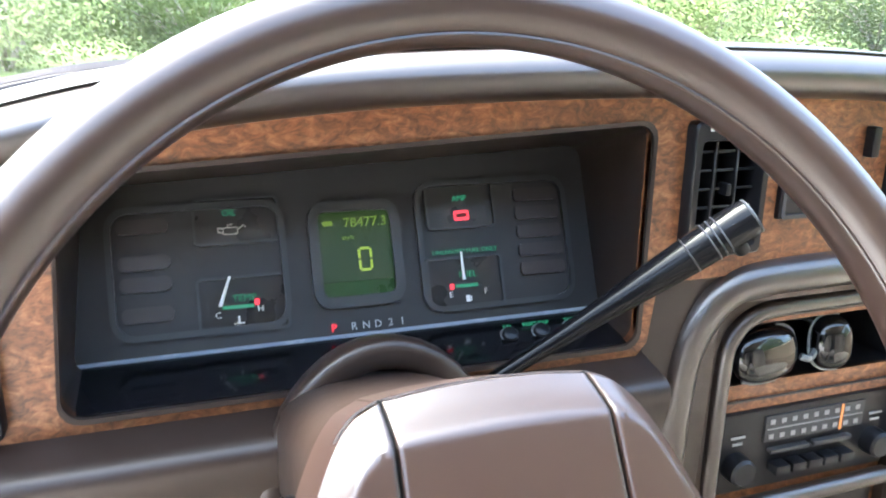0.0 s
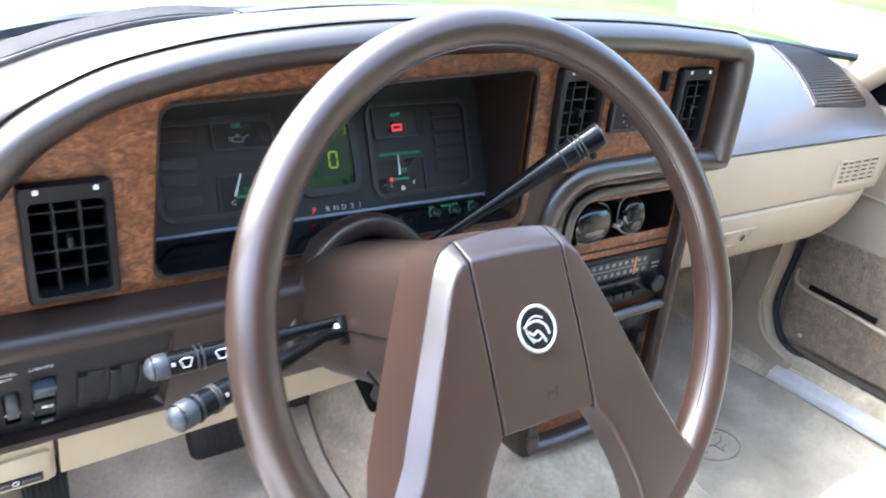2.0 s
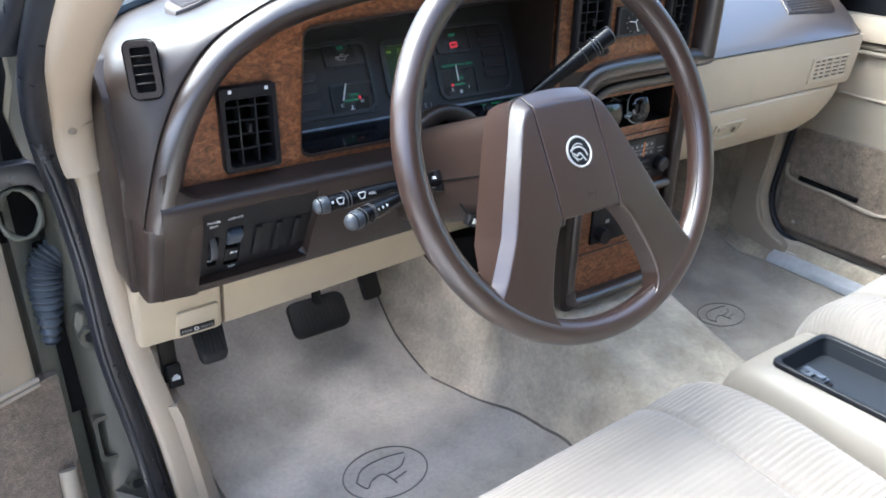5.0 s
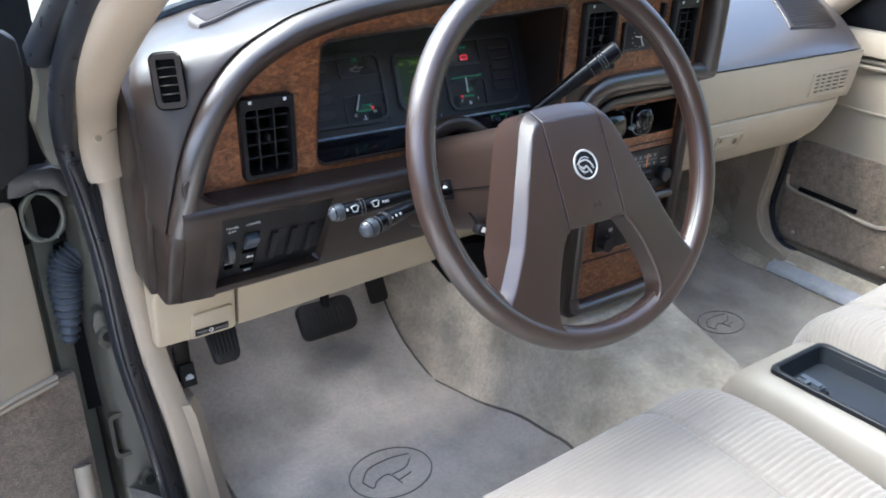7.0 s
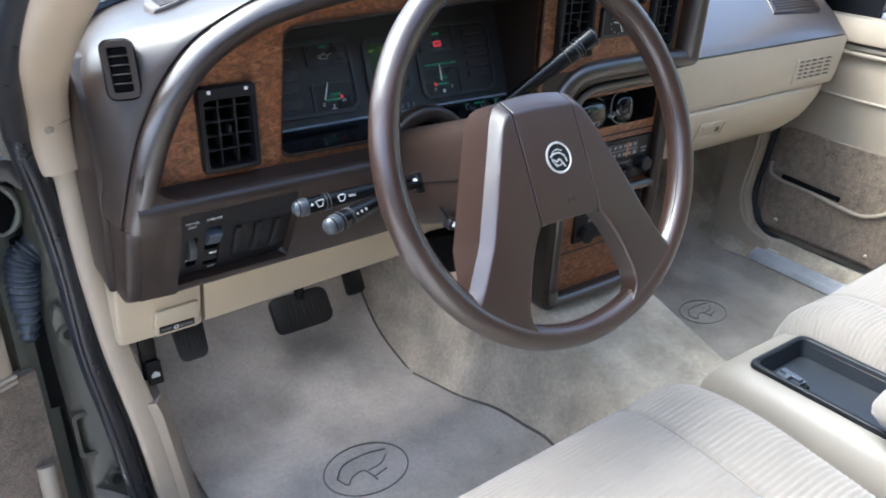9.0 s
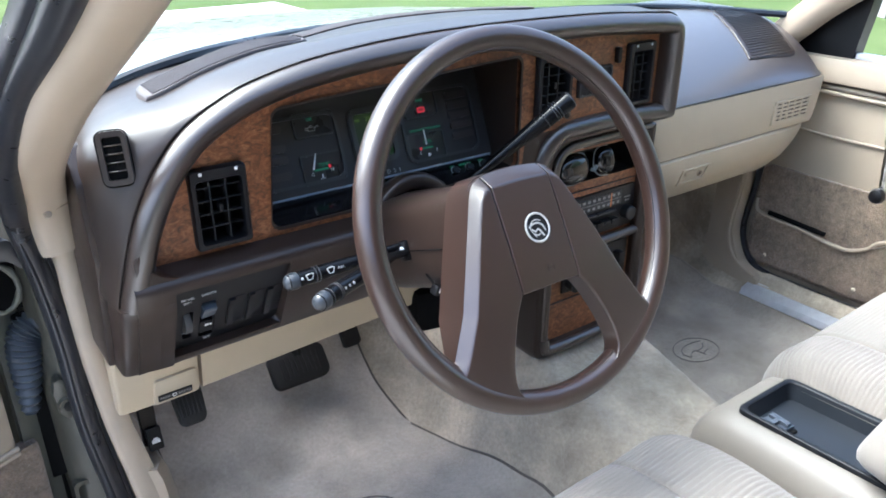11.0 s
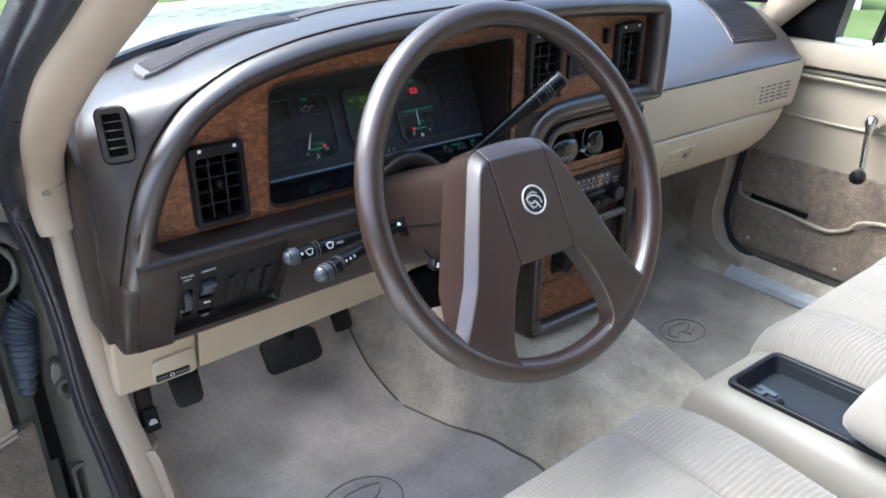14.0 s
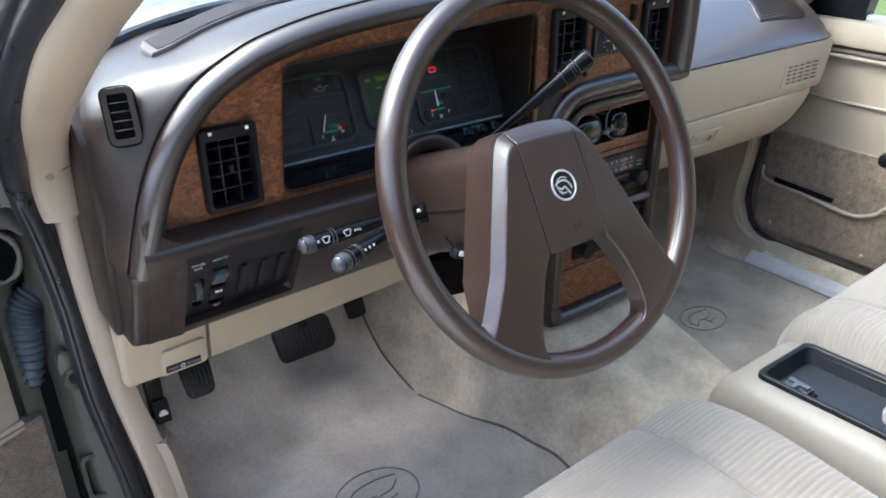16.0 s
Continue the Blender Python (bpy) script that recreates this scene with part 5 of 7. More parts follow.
for dx in (-0.004, 0.004):
    box(bm, (0.004 + dx * 0.9, -0.0505, face_n(-0.0505) + 0.0001), (0.0012, 0.007, 0.0005))
box(bm, (0.004, -0.0505, face_n(-0.0505) + 0.0001), (0.010, 0.0012, 0.0005))
part("horn_symbol", move(bm, HM), STITCH, pad, "faint moulded horn symbol")
SILVER = material("silver_print", (0.36, 0.36, 0.35), 0.4, vary=0.1)
# round badge: dark disc, white ring and a plain curved shape
EB = WM @ Matrix.Translation((-0.0013, -0.0101, face_n(-0.0101) - 0.0002)) @ Matrix.Rotation(math.atan(-0.12), 4, 'X')
bm = B()
bmesh.ops.create_cone(bm, cap_ends=True, segments=36, radius1=0.0148, radius2=0.0145, depth=0.0016)
badge = part("badge", move(bm, EB), BLACK, pad, "round black badge with a silver ring")
bm = B()
tube(bm, [(0.0142 * math.cos(2 * math.pi * k / 40), 0.0142 * math.sin(2 * math.pi * k / 40), 0.0007) for k in range(40)], 0.0012, 6, True)
part("badge_ring", move(bm, EB), SILVER, badge, "silver ring")
for q, r in (([(-0.0045, -0.0085, 0.001), (-0.009, -0.001, 0.001), (-0.0065, 0.0055, 0.001), (0.0, 0.0078, 0.001), (0.0055, 0.0058, 0.001)], 0.0006),
             ([(-0.0105, 0.0018, 0.001), (-0.006, 0.004, 0.001), (0.001, 0.0045, 0.001), (0.0065, 0.001, 0.001), (0.0085, -0.005, 0.001)], 0.0009),
             ([(-0.0075, -0.0005, 0.001), (-0.004, -0.0035, 0.001), (-0.0005, -0.0015, 0.001), (0.0025, -0.0045, 0.001), (0.005, -0.0095, 0.001)], 0.0009),
             ([(-0.0062, -0.005, 0.001), (-0.002, -0.0075, 0.001), (0.0015, -0.0062, 0.001)], 0.0006)):
    bm = B()
    tube(bm, smooth_line(q, 4), r, 6, flat=0.4)
    part("badge_shape", move(bm, EB), SILVER, badge, "plain silver curve")

# ---- steering column ----
LEVER = material("black_lever_plastic", (0.0040, 0.0042, 0.0050), 0.19, vary=0.1, scale=60, spec=0.2, uneven=0.01)
CC, COL = Vector((0.0, 0.170, 0.911)), radians(23.0)
col = thing("steering_column", (0, 0.36, 0.80), "brown steering column shroud with levers", "steering column")
AX = Vector((0, math.cos(COL), -math.sin(COL)))
UP = Vector((0, math.sin(COL), math.cos(COL)))


def col_ring(d, wx, up, dn, n=24):
    c = CC + AX * d
    out = []
    for k in range(n):
        a = 2 * math.pi * k / n
        ca, sa = math.cos(a), math.sin(a)
        sx = math.copysign(abs(ca) ** 0.6, ca)
        sz = math.copysign(abs(sa) ** 0.6, sa)
        out.append(c + Vector((wx * sx, 0, 0)) + UP * (sz * (up if sa > 0 else dn)))
    return out


bm = B()
loft(bm, [col_ring(0.036, 0.040, 0.036, 0.05), col_ring(0.040, 0.048, 0.040, 0.058), col_ring(0.09, 0.053, 0.040, 0.068), col_ring(0.17, 0.054, 0.042, 0.07), col_ring(0.24, 0.055, 0.045, 0.07), col_ring(0.34, 0.052, 0.045, 0.06)])
part("shroud", bm, BROWN, col, "brown two-piece column shroud")
bm = B()
loft(bm, [col_ring(0.055, 0.0515, 0.0408, 0.0625), col_ring(0.057, 0.0515, 0.0408, 0.0625)])
part("shroud_joint", bm, STITCH, col)
bm = B()
tube(bm, [(-0.0533, 0.214, 0.872), (-0.0543, 0.45, 0.775)], 0.0007, 5)
part("shroud_seam", bm, SHADOWBOX, col)
bm = B()
box(bm, (-0.0555, 0.314, 0.832), (0.007, 0.016, 0.024), Matrix.Rotation(-COL, 4, 'X'), 0.003)
part("stalk_boot", bm, BLACK, col, "dark slot of the stalks")
bm = B()
tube(bm, [(-0.050, 0.314, 0.832), (-0.062, 0.314, 0.832)], 0.0065, 14)
part("stalk_pivot", bm, ALU, col, "metal pivot cap")


PALE_MARK = material("pale_marking", (0.42, 0.42, 0.41), 0.5, vary=0.03)


def stalk(pts, rads, label, marks):
    bm = B()
    tube(bm, pts, rads, 14)
    st = part("stalk", bm, LEVER, col, label)
    a, b = Vector(pts[-1]), Vector(pts[-3])
    d = (b - a).normalized()
    bm = B()
    tube(bm, [a - d * 0.0045, a - d * 0.004, a - d * 0.002, a + d * 0.001, a + d * 0.005, a + d * 0.010, a + d * 0.0108], [rads[-1] * k for k in (0.2, 0.45, 0.8, 1.0, 1.07, 1.05, 0.98)], 18)
    part("stalk_end", bm, material("grey_knob", (0.035, 0.040, 0.046), 0.35) if "grey_knob" not in bpy.data.materials else bpy.data.materials["grey_knob"], st, "grey end knob")
    for k, (t, kind) in enumerate(marks):
        c = a + d * t
        bm = B()
        if kind == "ring":
            r = rads[-1] * 1.03
            s = d.cross(Vector((0, 0, 1))).normalized()
            u = s.cross(d)
            tube(bm, [c + r * (math.cos(2 * math.pi * j / 16) * s + math.sin(2 * math.pi * j / 16) * u) for j in range(16)], 0.0006, 5, True)
            part("stalk_groove", bm, DARK, st)
        elif kind in ("fan", "PULL"):
            ang = math.atan2(d.z, d.x)
            sm_ = Matrix.Translation(c + Vector((0, -rads[-1] * 0.97, 0.0035))) @ Matrix.Rotation(-ang, 4, 'Y') @ Matrix.Rotation(radians(-20), 4, 'X')
            if kind == "PULL":
                text("stalk_lettering", kind, 0.0038, sm_ @ Matrix.Translation((0, -0.0006, 0)) @ RX, PALE_MARK, st)
            else:
                tube(bm, [(-0.0042, -0.0004, 0.0026), (-0.0022, -0.0007, 0.0034), (0.0022, -0.0007, 0.0034), (0.0042, -0.0004, 0.0026), (0.0022, -0.0004, -0.0028), (-0.0022, -0.0004, -0.0028)], 0.0006, 6, True)
                part("stalk_symbol", move(bm, sm_), PALE_MARK, st, "white wiper symbol")
        else:
            box(bm, (0, 0, 0), (0.0026 if kind == "dot" else 0.006, 0.0008, 0.0026 if kind == "dot" else 0.0014), None, 0.0003, 1)
            ang = math.atan2(d.z, d.x)
            move(bm, Matrix.Translation(c + Vector((0, -rads[-1] * 0.93, 0.004))) @ Matrix.Rotation(-ang, 4, 'Y') @ Matrix.Rotation(radians(-20), 4, 'X'))
            part("stalk_mark", bm, PALE_MARK, st)


stalk([(-0.045, 0.316, 0.838), (-0.075, 0.319, 0.836), (-0.10, 0.32, 0.834), (-0.125, 0.32, 0.833), (-0.16, 0.32, 0.832), (-0.195, 0.32, 0.831)], [0.004, 0.0045, 0.006, 0.0078, 0.0086, 0.0086], "black wiper stalk with white symbols", [(0.013, "dot"), (0.0215, "fan"), (0.03, "ring"), (0.034, "ring"), (0.046, "fan"), (0.058, "PULL")])
stalk([(-0.045, 0.312, 0.83), (-0.075, 0.305, 0.835), (-0.105, 0.285, 0.840), (-0.135, 0.268, 0.844), (-0.17, 0.252, 0.846), (-0.201, 0.237, 0.847)], [0.004, 0.0045, 0.006, 0.0078, 0.0086, 0.0086], "black turn signal stalk with white marks", [(0.014, "ring"), (0.026, "ring"), (0.0285, "ring"), (0.036, "dot"), (0.043, "dot"), (0.050, "dot")])
# hazard or tilt lever under the column
bm = B()
tube(bm, [(-0.058, 0.268, 0.822), (-0.051, 0.266, 0.812), (-0.047, 0.264, 0.804)], [0.0015, 0.0017, 0.002], 8)
box(bm, (-0.036, 0.262, 0.798), (0.036, 0.012, 0.012), Matrix.Rotation(radians(22), 4, 'Y'), 0.003)
part("tilt_lever", bm, BLACK, col, "short black tilt lever")
bm = B()
box(bm, (-0.036, 0.2555, 0.7995), (0.027, 0.001, 0.0055), Matrix.Rotation(radians(22), 4, 'Y'))
part("tilt_lever_mark", bm, WHITE, col)
bm = B()
tube(bm, [(0.0, 0.46, 0.785), (0.02, 0.70, 0.66), (0.035, 1.0, 0.50)], [0.035, 0.03, 0.028], 12)
part("lower_shaft", bm, DARK, col, "dark lower steering shaft")
RING_GREY = material("lever_ring_grey", (0.036, 0.038, 0.042), 0.3, vary=0.1)
# gear lever on the right of the column
bm = B()
g0, g1 = Vector((0.052, 0.4145, 0.820)), Vector((0.2225, 0.347, 0.9575))
gp = [g0 + (g1 - g0) * t for t in (0.0, 0.16, 0.32, 0.48, 0.62, 0.72, 0.80, 0.84, 0.975, 1.0)]
tube(bm, gp, [0.0048, 0.0050, 0.0055, 0.0068, 0.0088, 0.0104, 0.0114, 0.0118, 0.0121, 0.0107], 24)
gear = part("gear_lever", bm, LEVER, col, "black column gear lever")
gd = (Vector(gp[-1]) - Vector(gp[0])).normalized()
gs = gd.cross(Vector((0, 0, 1))).normalized()
gu = gs.cross(gd)
for t, r, w, m_ in ((0.0012, 0.0106, 0.0011, RING_GREY), (0.021, 0.0121, 0.0006, RING_GREY), (0.0250, 0.0120, 0.0006, RING_GREY), (0.029, 0.0119, 0.0006, RING_GREY), (0.043, 0.0114, 0.0006, DARK)):
    bm = B()
    tube(bm, [Vector(gp[-1]) - gd * t + r * 0.985 * (math.cos(2 * math.pi * j / 24) * gs + math.sin(2 * math.pi * j / 24) * gu) for j in range(24)], w, 6, True)
    part("lever_ring", bm, m_, gear, "pale ring" if m_ is RING_GREY else "")
bm = B()
tube(bm, [Vector(gp[-1]) - gd * 0.016 - gu * 0.011, Vector(gp[-1]) - gd * 0.016 - gu * 0.0165, Vector(gp[-1]) - gd * 0.016 - gu * 0.0175], [0.0045, 0.0043, 0.0034], 12)
part("lever_button", bm, BLACK, gear, "small button under the knob")


# ---- cabin floor ----
FZ = 0.27
floor = thing("floor", (0.35, 0.3, 0.2), "tan carpeted cabin floor with a raised tunnel", "floor", kind="structure")
FX = [-0.40, -0.33, -0.30, -0.26, -0.1, 0.05, 0.14, 0.18] + [0.195 + 0.01 * k for k in range(12)] + [0.32, 0.36, 0.44, 0.48] + [0.49 + 0.01 * k for k in range(12)] + [0.62, 0.66, 0.80, 0.98, 1.05, 1.07, 1.10, 1.13]
FYS = [-1.5, -0.6, -0.1, 0.1, 0.25, 0.38, 0.5, 0.6, 0.68, 0.76, 0.84, 0.92, 1.0]


def floor_z(x, y):
    a = abs(x - 0.40)
    t = 1.0 if a < 0.10 else max(0.0, 1 - (a - 0.10) / 0.105)
    t = t * t * (3 - 2 * t)
    hump = 0.145 + 0.10 * max(0.0, (y - 0.2) / 0.35)
    z = FZ + hump * t
    z += 0.55 * max(0.0, y - 0.66) * (1.0 + 0.8 * max(0.0, y - 0.8))
    if x < -0.30:
        z += (-0.30 - x) * 0.5
    if x > 1.05:
        z += (x - 1.05) * 1.15
    return z


bm = B()
loft(bm, [[(x, y, floor_z(x, y)) for x in FX] for y in FYS], closed=False)
part("carpet", bm, CARPET, floor, "tan cut-pile carpet", angle=80)
bm = B()
box(bm, (0.36, 1.03, 0.55), (1.7, 0.04, 0.7))
single("firewall", bm, CARPET, "dark carpeted bulkhead behind the dash", "wall", kind="structure")


def mat(name, outline, badge_at, label, size=1.0, edge=MAT_EDGE):
    t = thing(name, (badge_at[0], badge_at[1], FZ), label, "floor mat", "floor mats")
    pts = [(p[0], p[1]) for p in smooth_line([(*p, 0) for p in outline] + [(*outline[0], 0)], 4)[:-1]]
    bm = B()
    loft(bm, [[(x, y, floor_z(x, y) + dz) for x, y in pts] for dz in (0.002, 0.0075)], cap=False)
    rows = []
    lo, hi = min(p[1] for p in pts), max(p[1] for p in pts)
    for k in range(41):
        v = lo + (hi - lo) * (0.004 + 0.992 * k / 40)
        cut = [p[0] + (q[0] - p[0]) * (v - p[1]) / (q[1] - p[1]) for p, q in zip(pts, pts[1:] + pts[:1]) if (p[1] - v) * (q[1] - v) < 0]
        a, b = min(cut), max(cut)
        rows.append([(a + (b - a) * u / 16, v, floor_z(a + (b - a) * u / 16, v) + 0.0082) for u in range(17)])
    loft(bm, rows, closed=False)
    part("mat_carpet", bm, MAT, t, "", angle=80)
    bm = B()
    tube(bm, [(x, y, floor_z(x, y) + 0.0072) for x, y in pts], 0.0027, 6, True)
    part("mat_binding", bm, edge, t, "stitched binding")
    bx, by = badge_at[:2]
    bm = B()
    zz = lambda x, y: floor_z(x, y) + 0.009
    ra, rb = 0.070 * size, 0.055 * size
    tube(bm, [(bx + ra * math.cos(a), by + rb * math.sin(a), zz(bx + ra * math.cos(a), by + rb * math.sin(a))) for a in [2 * math.pi * k / 36 for k in range(36)]], 0.0012, 5, True)
    part("embroidered_oval", bm, MAT_LOGO, t, "stitched oval outline")
    for q in ([(-0.036, 0.002), (-0.02, 0.018), (0.01, 0.021), (0.034, 0.016)], [(-0.036, 0.002), (-0.03, -0.012), (-0.02, -0.004), (-0.004, -0.002), (0.002, -0.022)], [(0.0, -0.004), (0.018, -0.002), (0.03, 0.008)], [(0.002, -0.016), (0.02, -0.012)]):
        bm = B()
        ps = smooth_line([(bx + u * 1.4 * size, by + w * 1.4 * size, 0) for u, w in q], 4)
        tube(bm, [(p[0], p[1], zz(p[0], p[1])) for p in ps], 0.0013, 5)
        part("embroidered_shape", bm, MAT_LOGO, t, "plain stitched curve")
    return t


mat("floor_mat", [(-0.262, 0.80), (-0.255, 0.90), (-0.20, 0.97), (0.0, 0.985), (0.15, 0.97), (0.165, 0.90), (0.154, 0.80), (0.152, 0.74), (0.168, 0.66), (0.196, 0.57), (0.215, 0.48), (0.222, 0.40), (0.226, 0.33), (0.215, 0.2), (0.18, 0.12), (-0.1, 0.1), (-0.24, 0.14), (-0.255, 0.4), (-0.262, 0.6)], (-0.0305, 0.483), "grey-tan carpet floor mat on the driver's side")
mat("floor_mat", [(0.62, 0.70), (0.63, 0.78), (0.75, 0.84), (0.95, 0.84), (1.05, 0.78), (1.075, 0.6), (1.07, 0.35), (1.02, 0.15), (0.72, 0.15), (0.63, 0.25), (0.61, 0.5)], (0.823, 0.503), "grey-tan carpet floor mat on the passenger side", 0.8, MAT)


# ---- pedals ----
def pedal(name, c, w, h, tilt, arm, label, ribs=0, taper=1.0):
    """A rubber pad, bowed and rounded at the corners, on a flat arm."""
    p = thing(name, c, label, "pedal")
    M = Matrix.Translation(c) @ Matrix.Rotation(radians(tilt), 4, 'X')
    bm = B()
    out = rrect(-w / 2, w / 2, -h / 2, h / 2, min(w, h) * 0.24, 4)
    bow = lambda z: 0.006 * (2 * z / h) ** 2
    rings = []
    for k, d in ((1.0, 0.007), (1.0, -0.003), (0.965, -0.0065), (0.90, -0.008), (0.5, -0.008), (0.05, -0.008)):
        rings.append([(x * k * (taper + (1 - taper) * (0.5 + z / h)), d + bow(z * k), z * k) for x, z in out])
    loft(bm, rings)
    pad_ = part("pedal_pad", move(bm, M), PEDAL_RUBBER, p, "black rubber pad")
    for k in range(ribs):
        bm = B()
        x = -w * 0.32 + w * 0.64 * k / (ribs - 1)
        tube(bm, [(x, -0.0086 + bow(z), z) for z in (-h * 0.28, -h * 0.1, h * 0.1, h * 0.28)], 0.0013, 6)
        part("pad_rib", move(bm, M), PEDAL_RUBBER, pad_)
    bm = B()
    tube(bm, [(c[0], c[1] + 0.01, c[2]), arm], 0.009, 8)
    part("pedal_arm", bm, DARKPAINT, p)


pedal("brake_pedal", (-0.005, 0.752, 0.424), 0.108, 0.066, -40, (0.015, 0.80, 0.62), "black rubber brake pedal", 9)
pedal("accelerator_pedal", (0.130, 0.815, 0.428), 0.036, 0.080, -32, (0.130, 0.87, 0.60), "black rubber accelerator pedal")
pedal("parking_brake_pedal", (-0.250, 0.57, 0.556), 0.044, 0.062, -34, (-0.27, 0.66, 0.68), "black ribbed parking brake pedal", 6, 0.82)

# ---- seats ----
def seat(x0, x1, dy, dz, label):
    """Bench half with rounded front, plain bolsters, ribbed centre and a backrest."""
    s = thing("seat", ((x0 + x1) / 2, -0.1, FZ), label, "seat", "front seats")
    xc, w = (x0 + x1) / 2, (x1 - x0) / 2
    ys = [-0.42, -0.3, -0.1, 0.0, 0.06, 0.10, 0.128, 0.143, 0.150, 0.146, 0.135, 0.125]
    tops = [0.535, 0.538, 0.552, 0.558, 0.556, 0.548, 0.532, 0.510, 0.478, 0.43, 0.39, 0.36]
    us = [-1.0, -0.985, -0.96, -0.93, -0.89, -0.84, -0.78, -0.72, -0.66, -0.6, -0.54, -0.48, -0.455, -0.44, -0.425, -0.4, -0.3, -0.15]
    us = us + [0.0] + [-u for u in reversed(us)]

    prof = smooth_line([(y, z, 0) for y, z in zip(ys, tops)], 8)
    # resample evenly and raise fine ribs across the cushion
    arc = [0.0]
    for p, q in zip(prof, prof[1:]):
        arc.append(arc[-1] + (q - p).length)
    step = 0.0075 / 5
    n = int(arc[-1] / step)
    ys = [interp(k * step, arc, [p[0] for p in prof]) for k in range(n)]
    tops = [interp(k * step, arc, [p[1] for p in prof]) for k in range(n)]
    rib = [0.0016 * (abs(math.sin(math.pi * k / 5)) - 0.5) * min(1.0, max(0.0, (tops[k] - 0.47) / 0.03)) for k in range(n)]

    def edge(u):
        a = abs(u)
        d = 0.0 if a < 0.70 else 0.085 * ((a - 0.70) / 0.30) ** 2.6
        d -= 0.006 * max(0.0, 1 - abs(a - 0.68) / 0.2)
        d += 0.005 if abs(a - 0.44) < 0.01 else 0.0
        return d

    def pt(u, i):
        y, z = ys[i] + dy, tops[i] + dz + rib[i] * (1.0 if abs(u) > 0.45 else 0.4) - 0.014 * max(0.0, 0.3 - u)
        pull = 0.055 * (max(0.0, abs(u) - 0.72) / 0.28) ** 2 * min(1.0, max(0.0, (ys[i] + 0.04) / 0.14))
        return (xc + w * u, y - pull, z - edge(u) * (1 if tops[i] > 0.50 else max(0.3, (tops[i] - 0.30) / 0.20)))
    for nm, us_, m_ in (("cushion_centre", [u for u in us if abs(u) <= 0.445], SEAT_CLOTH), ("cushion_bolster", [u for u in us if u <= -0.435], SEAT_PLAIN), ("cushion_bolster", [u for u in us if u >= 0.435], SEAT_CLOTH)):
        bm = B()
        loft(bm, [[pt(u, i) for u in us_] for i in range(len(ys))], closed=False)
        part(nm, bm, m_, s, "ribbed velour" if m_ is SEAT_CLOTH else "plain velour", angle=80)
    bm = B()
    box(bm, (xc, -0.15 + dy, 0.40), (2 * w - 0.03, 0.48, 0.20), None, 0.03)
    part("seat_base", bm, SEAT_PLAIN, s)
    for u in (-0.44, 0.44):
        bm = B()
        tube(bm, [Vector(pt(u, i)) + Vector((0, 0, 0.0022)) for i in range(0, len(ys), 6) if tops[i] > 0.47], 0.0013, 6)
        part("piping", bm, SEAT_PLAIN, s, "raised seam piping")
    bm = B()
    rings = []
    for z, y, k in ((0.50, -0.42, 0.9), (0.56, -0.40, 0.98), (0.75, -0.45, 1.0), (0.95, -0.52, 0.95), (1.02, -0.56, 0.8)):
        rings.append([(xc + w * k * math.cos(a), y - 0.06 + 0.07 * math.sin(a), z) for a in [2 * math.pi * j / 20 for j in range(20)]])
    loft(bm, rings)
    part("backrest", bm, SEAT_PLAIN, s)
    return s


seat(-0.285, 0.280, 0.006, 0.034, "cream ribbed velour driver's seat with rounded bolsters")
seat(0.490, 1.045, 0.050, 0.016, "cream ribbed velour passenger seat with rounded bolsters")

# ---- centre console ----
con = thing("centre_console", (0.41, 0.0, 0.4), "cream console between the seats with a black tray", "console")
bm = B()
rings = []
for y, top, k in ((-0.62, 0.575, 1.0), (-0.3, 0.57, 1.0), (-0.11, 0.5625, 1.0), (-0.109, 0.5625, 1.0), (0.0, 0.558, 1.0), (0.111, 0.552, 1.0), (0.112, 0.552, 1.0), (0.148, 0.543, 0.97), (0.165, 0.52, 0.93), (0.17, 0.48, 0.9)):
    a, b = 0.412 - 0.092 * k, 0.412 + 0.09 * k
    dip = 0.034 if y in (-0.109, 0.111) or -0.109 < y < 0.111 else 0.0
    rings.append([(a - 0.008, y, 0.33), (a - 0.006, y, top - 0.05), (a + 0.002, y, top - 0.014), (a + 0.014, y, top - 0.003), (a + 0.03, y, top), (0.3585, y, top), (0.3595, y, top - dip), (0.4665, y, top - dip), (0.4675, y, top), (b - 0.03, y, top), (b - 0.012, y, top - 0.004), (b, y, top - 0.016), (b + 0.006, y, 0.33)])
loft(bm, rings)
part("console_body", bm, CONSOLE, con, "cream moulded console", angle=60)
TR0, TR1, TRB, TRF = 0.352, 0.474, -0.115, 0.118
TZ = lambda y: 0.556 + (0.1 - y) * 0.045
bm = B()
def tray_ring(i, dz):
    return [(x, y, TZ(y) + dz) for x, y in rrect(TR0 + i, TR1 - i, TRB + i, TRF - i, 0.012)]
loft(bm, [tray_ring(-0.002, -0.002), tray_ring(-0.0015, 0.004), tray_ring(0.0, 0.0052), tray_ring(0.003, 0.005), tray_ring(0.005, 0.004), tray_ring(0.006, 0.003)], cap=False)
part("tray_rim", bm, material("dark_blue_grey_plastic", (0.006, 0.007, 0.009), 0.45, spec=0.25, bump=0.2, bump_scale=900), con, "dark blue-grey tray rim")
bm = B()
r0, r1 = [(x, y, TZ(y) + 0.0042) for x, y in rrect(TR0 + 0.005, TR1 - 0.005, TRB + 0.005, TRF - 0.005, 0.012)], [(x, y, TZ(y) - 0.0215) for x, y in rrect(TR0 + 0.009, TR1 - 0.010, TRB + 0.009, TRF - 0.012, 0.010)]
TRAYM = material("blue_grey_tray_plastic", (0.0125, 0.0155, 0.0195), 0.42, vary=0.12, scale=20, spec=0.35, uneven=0.01)
bm = B()
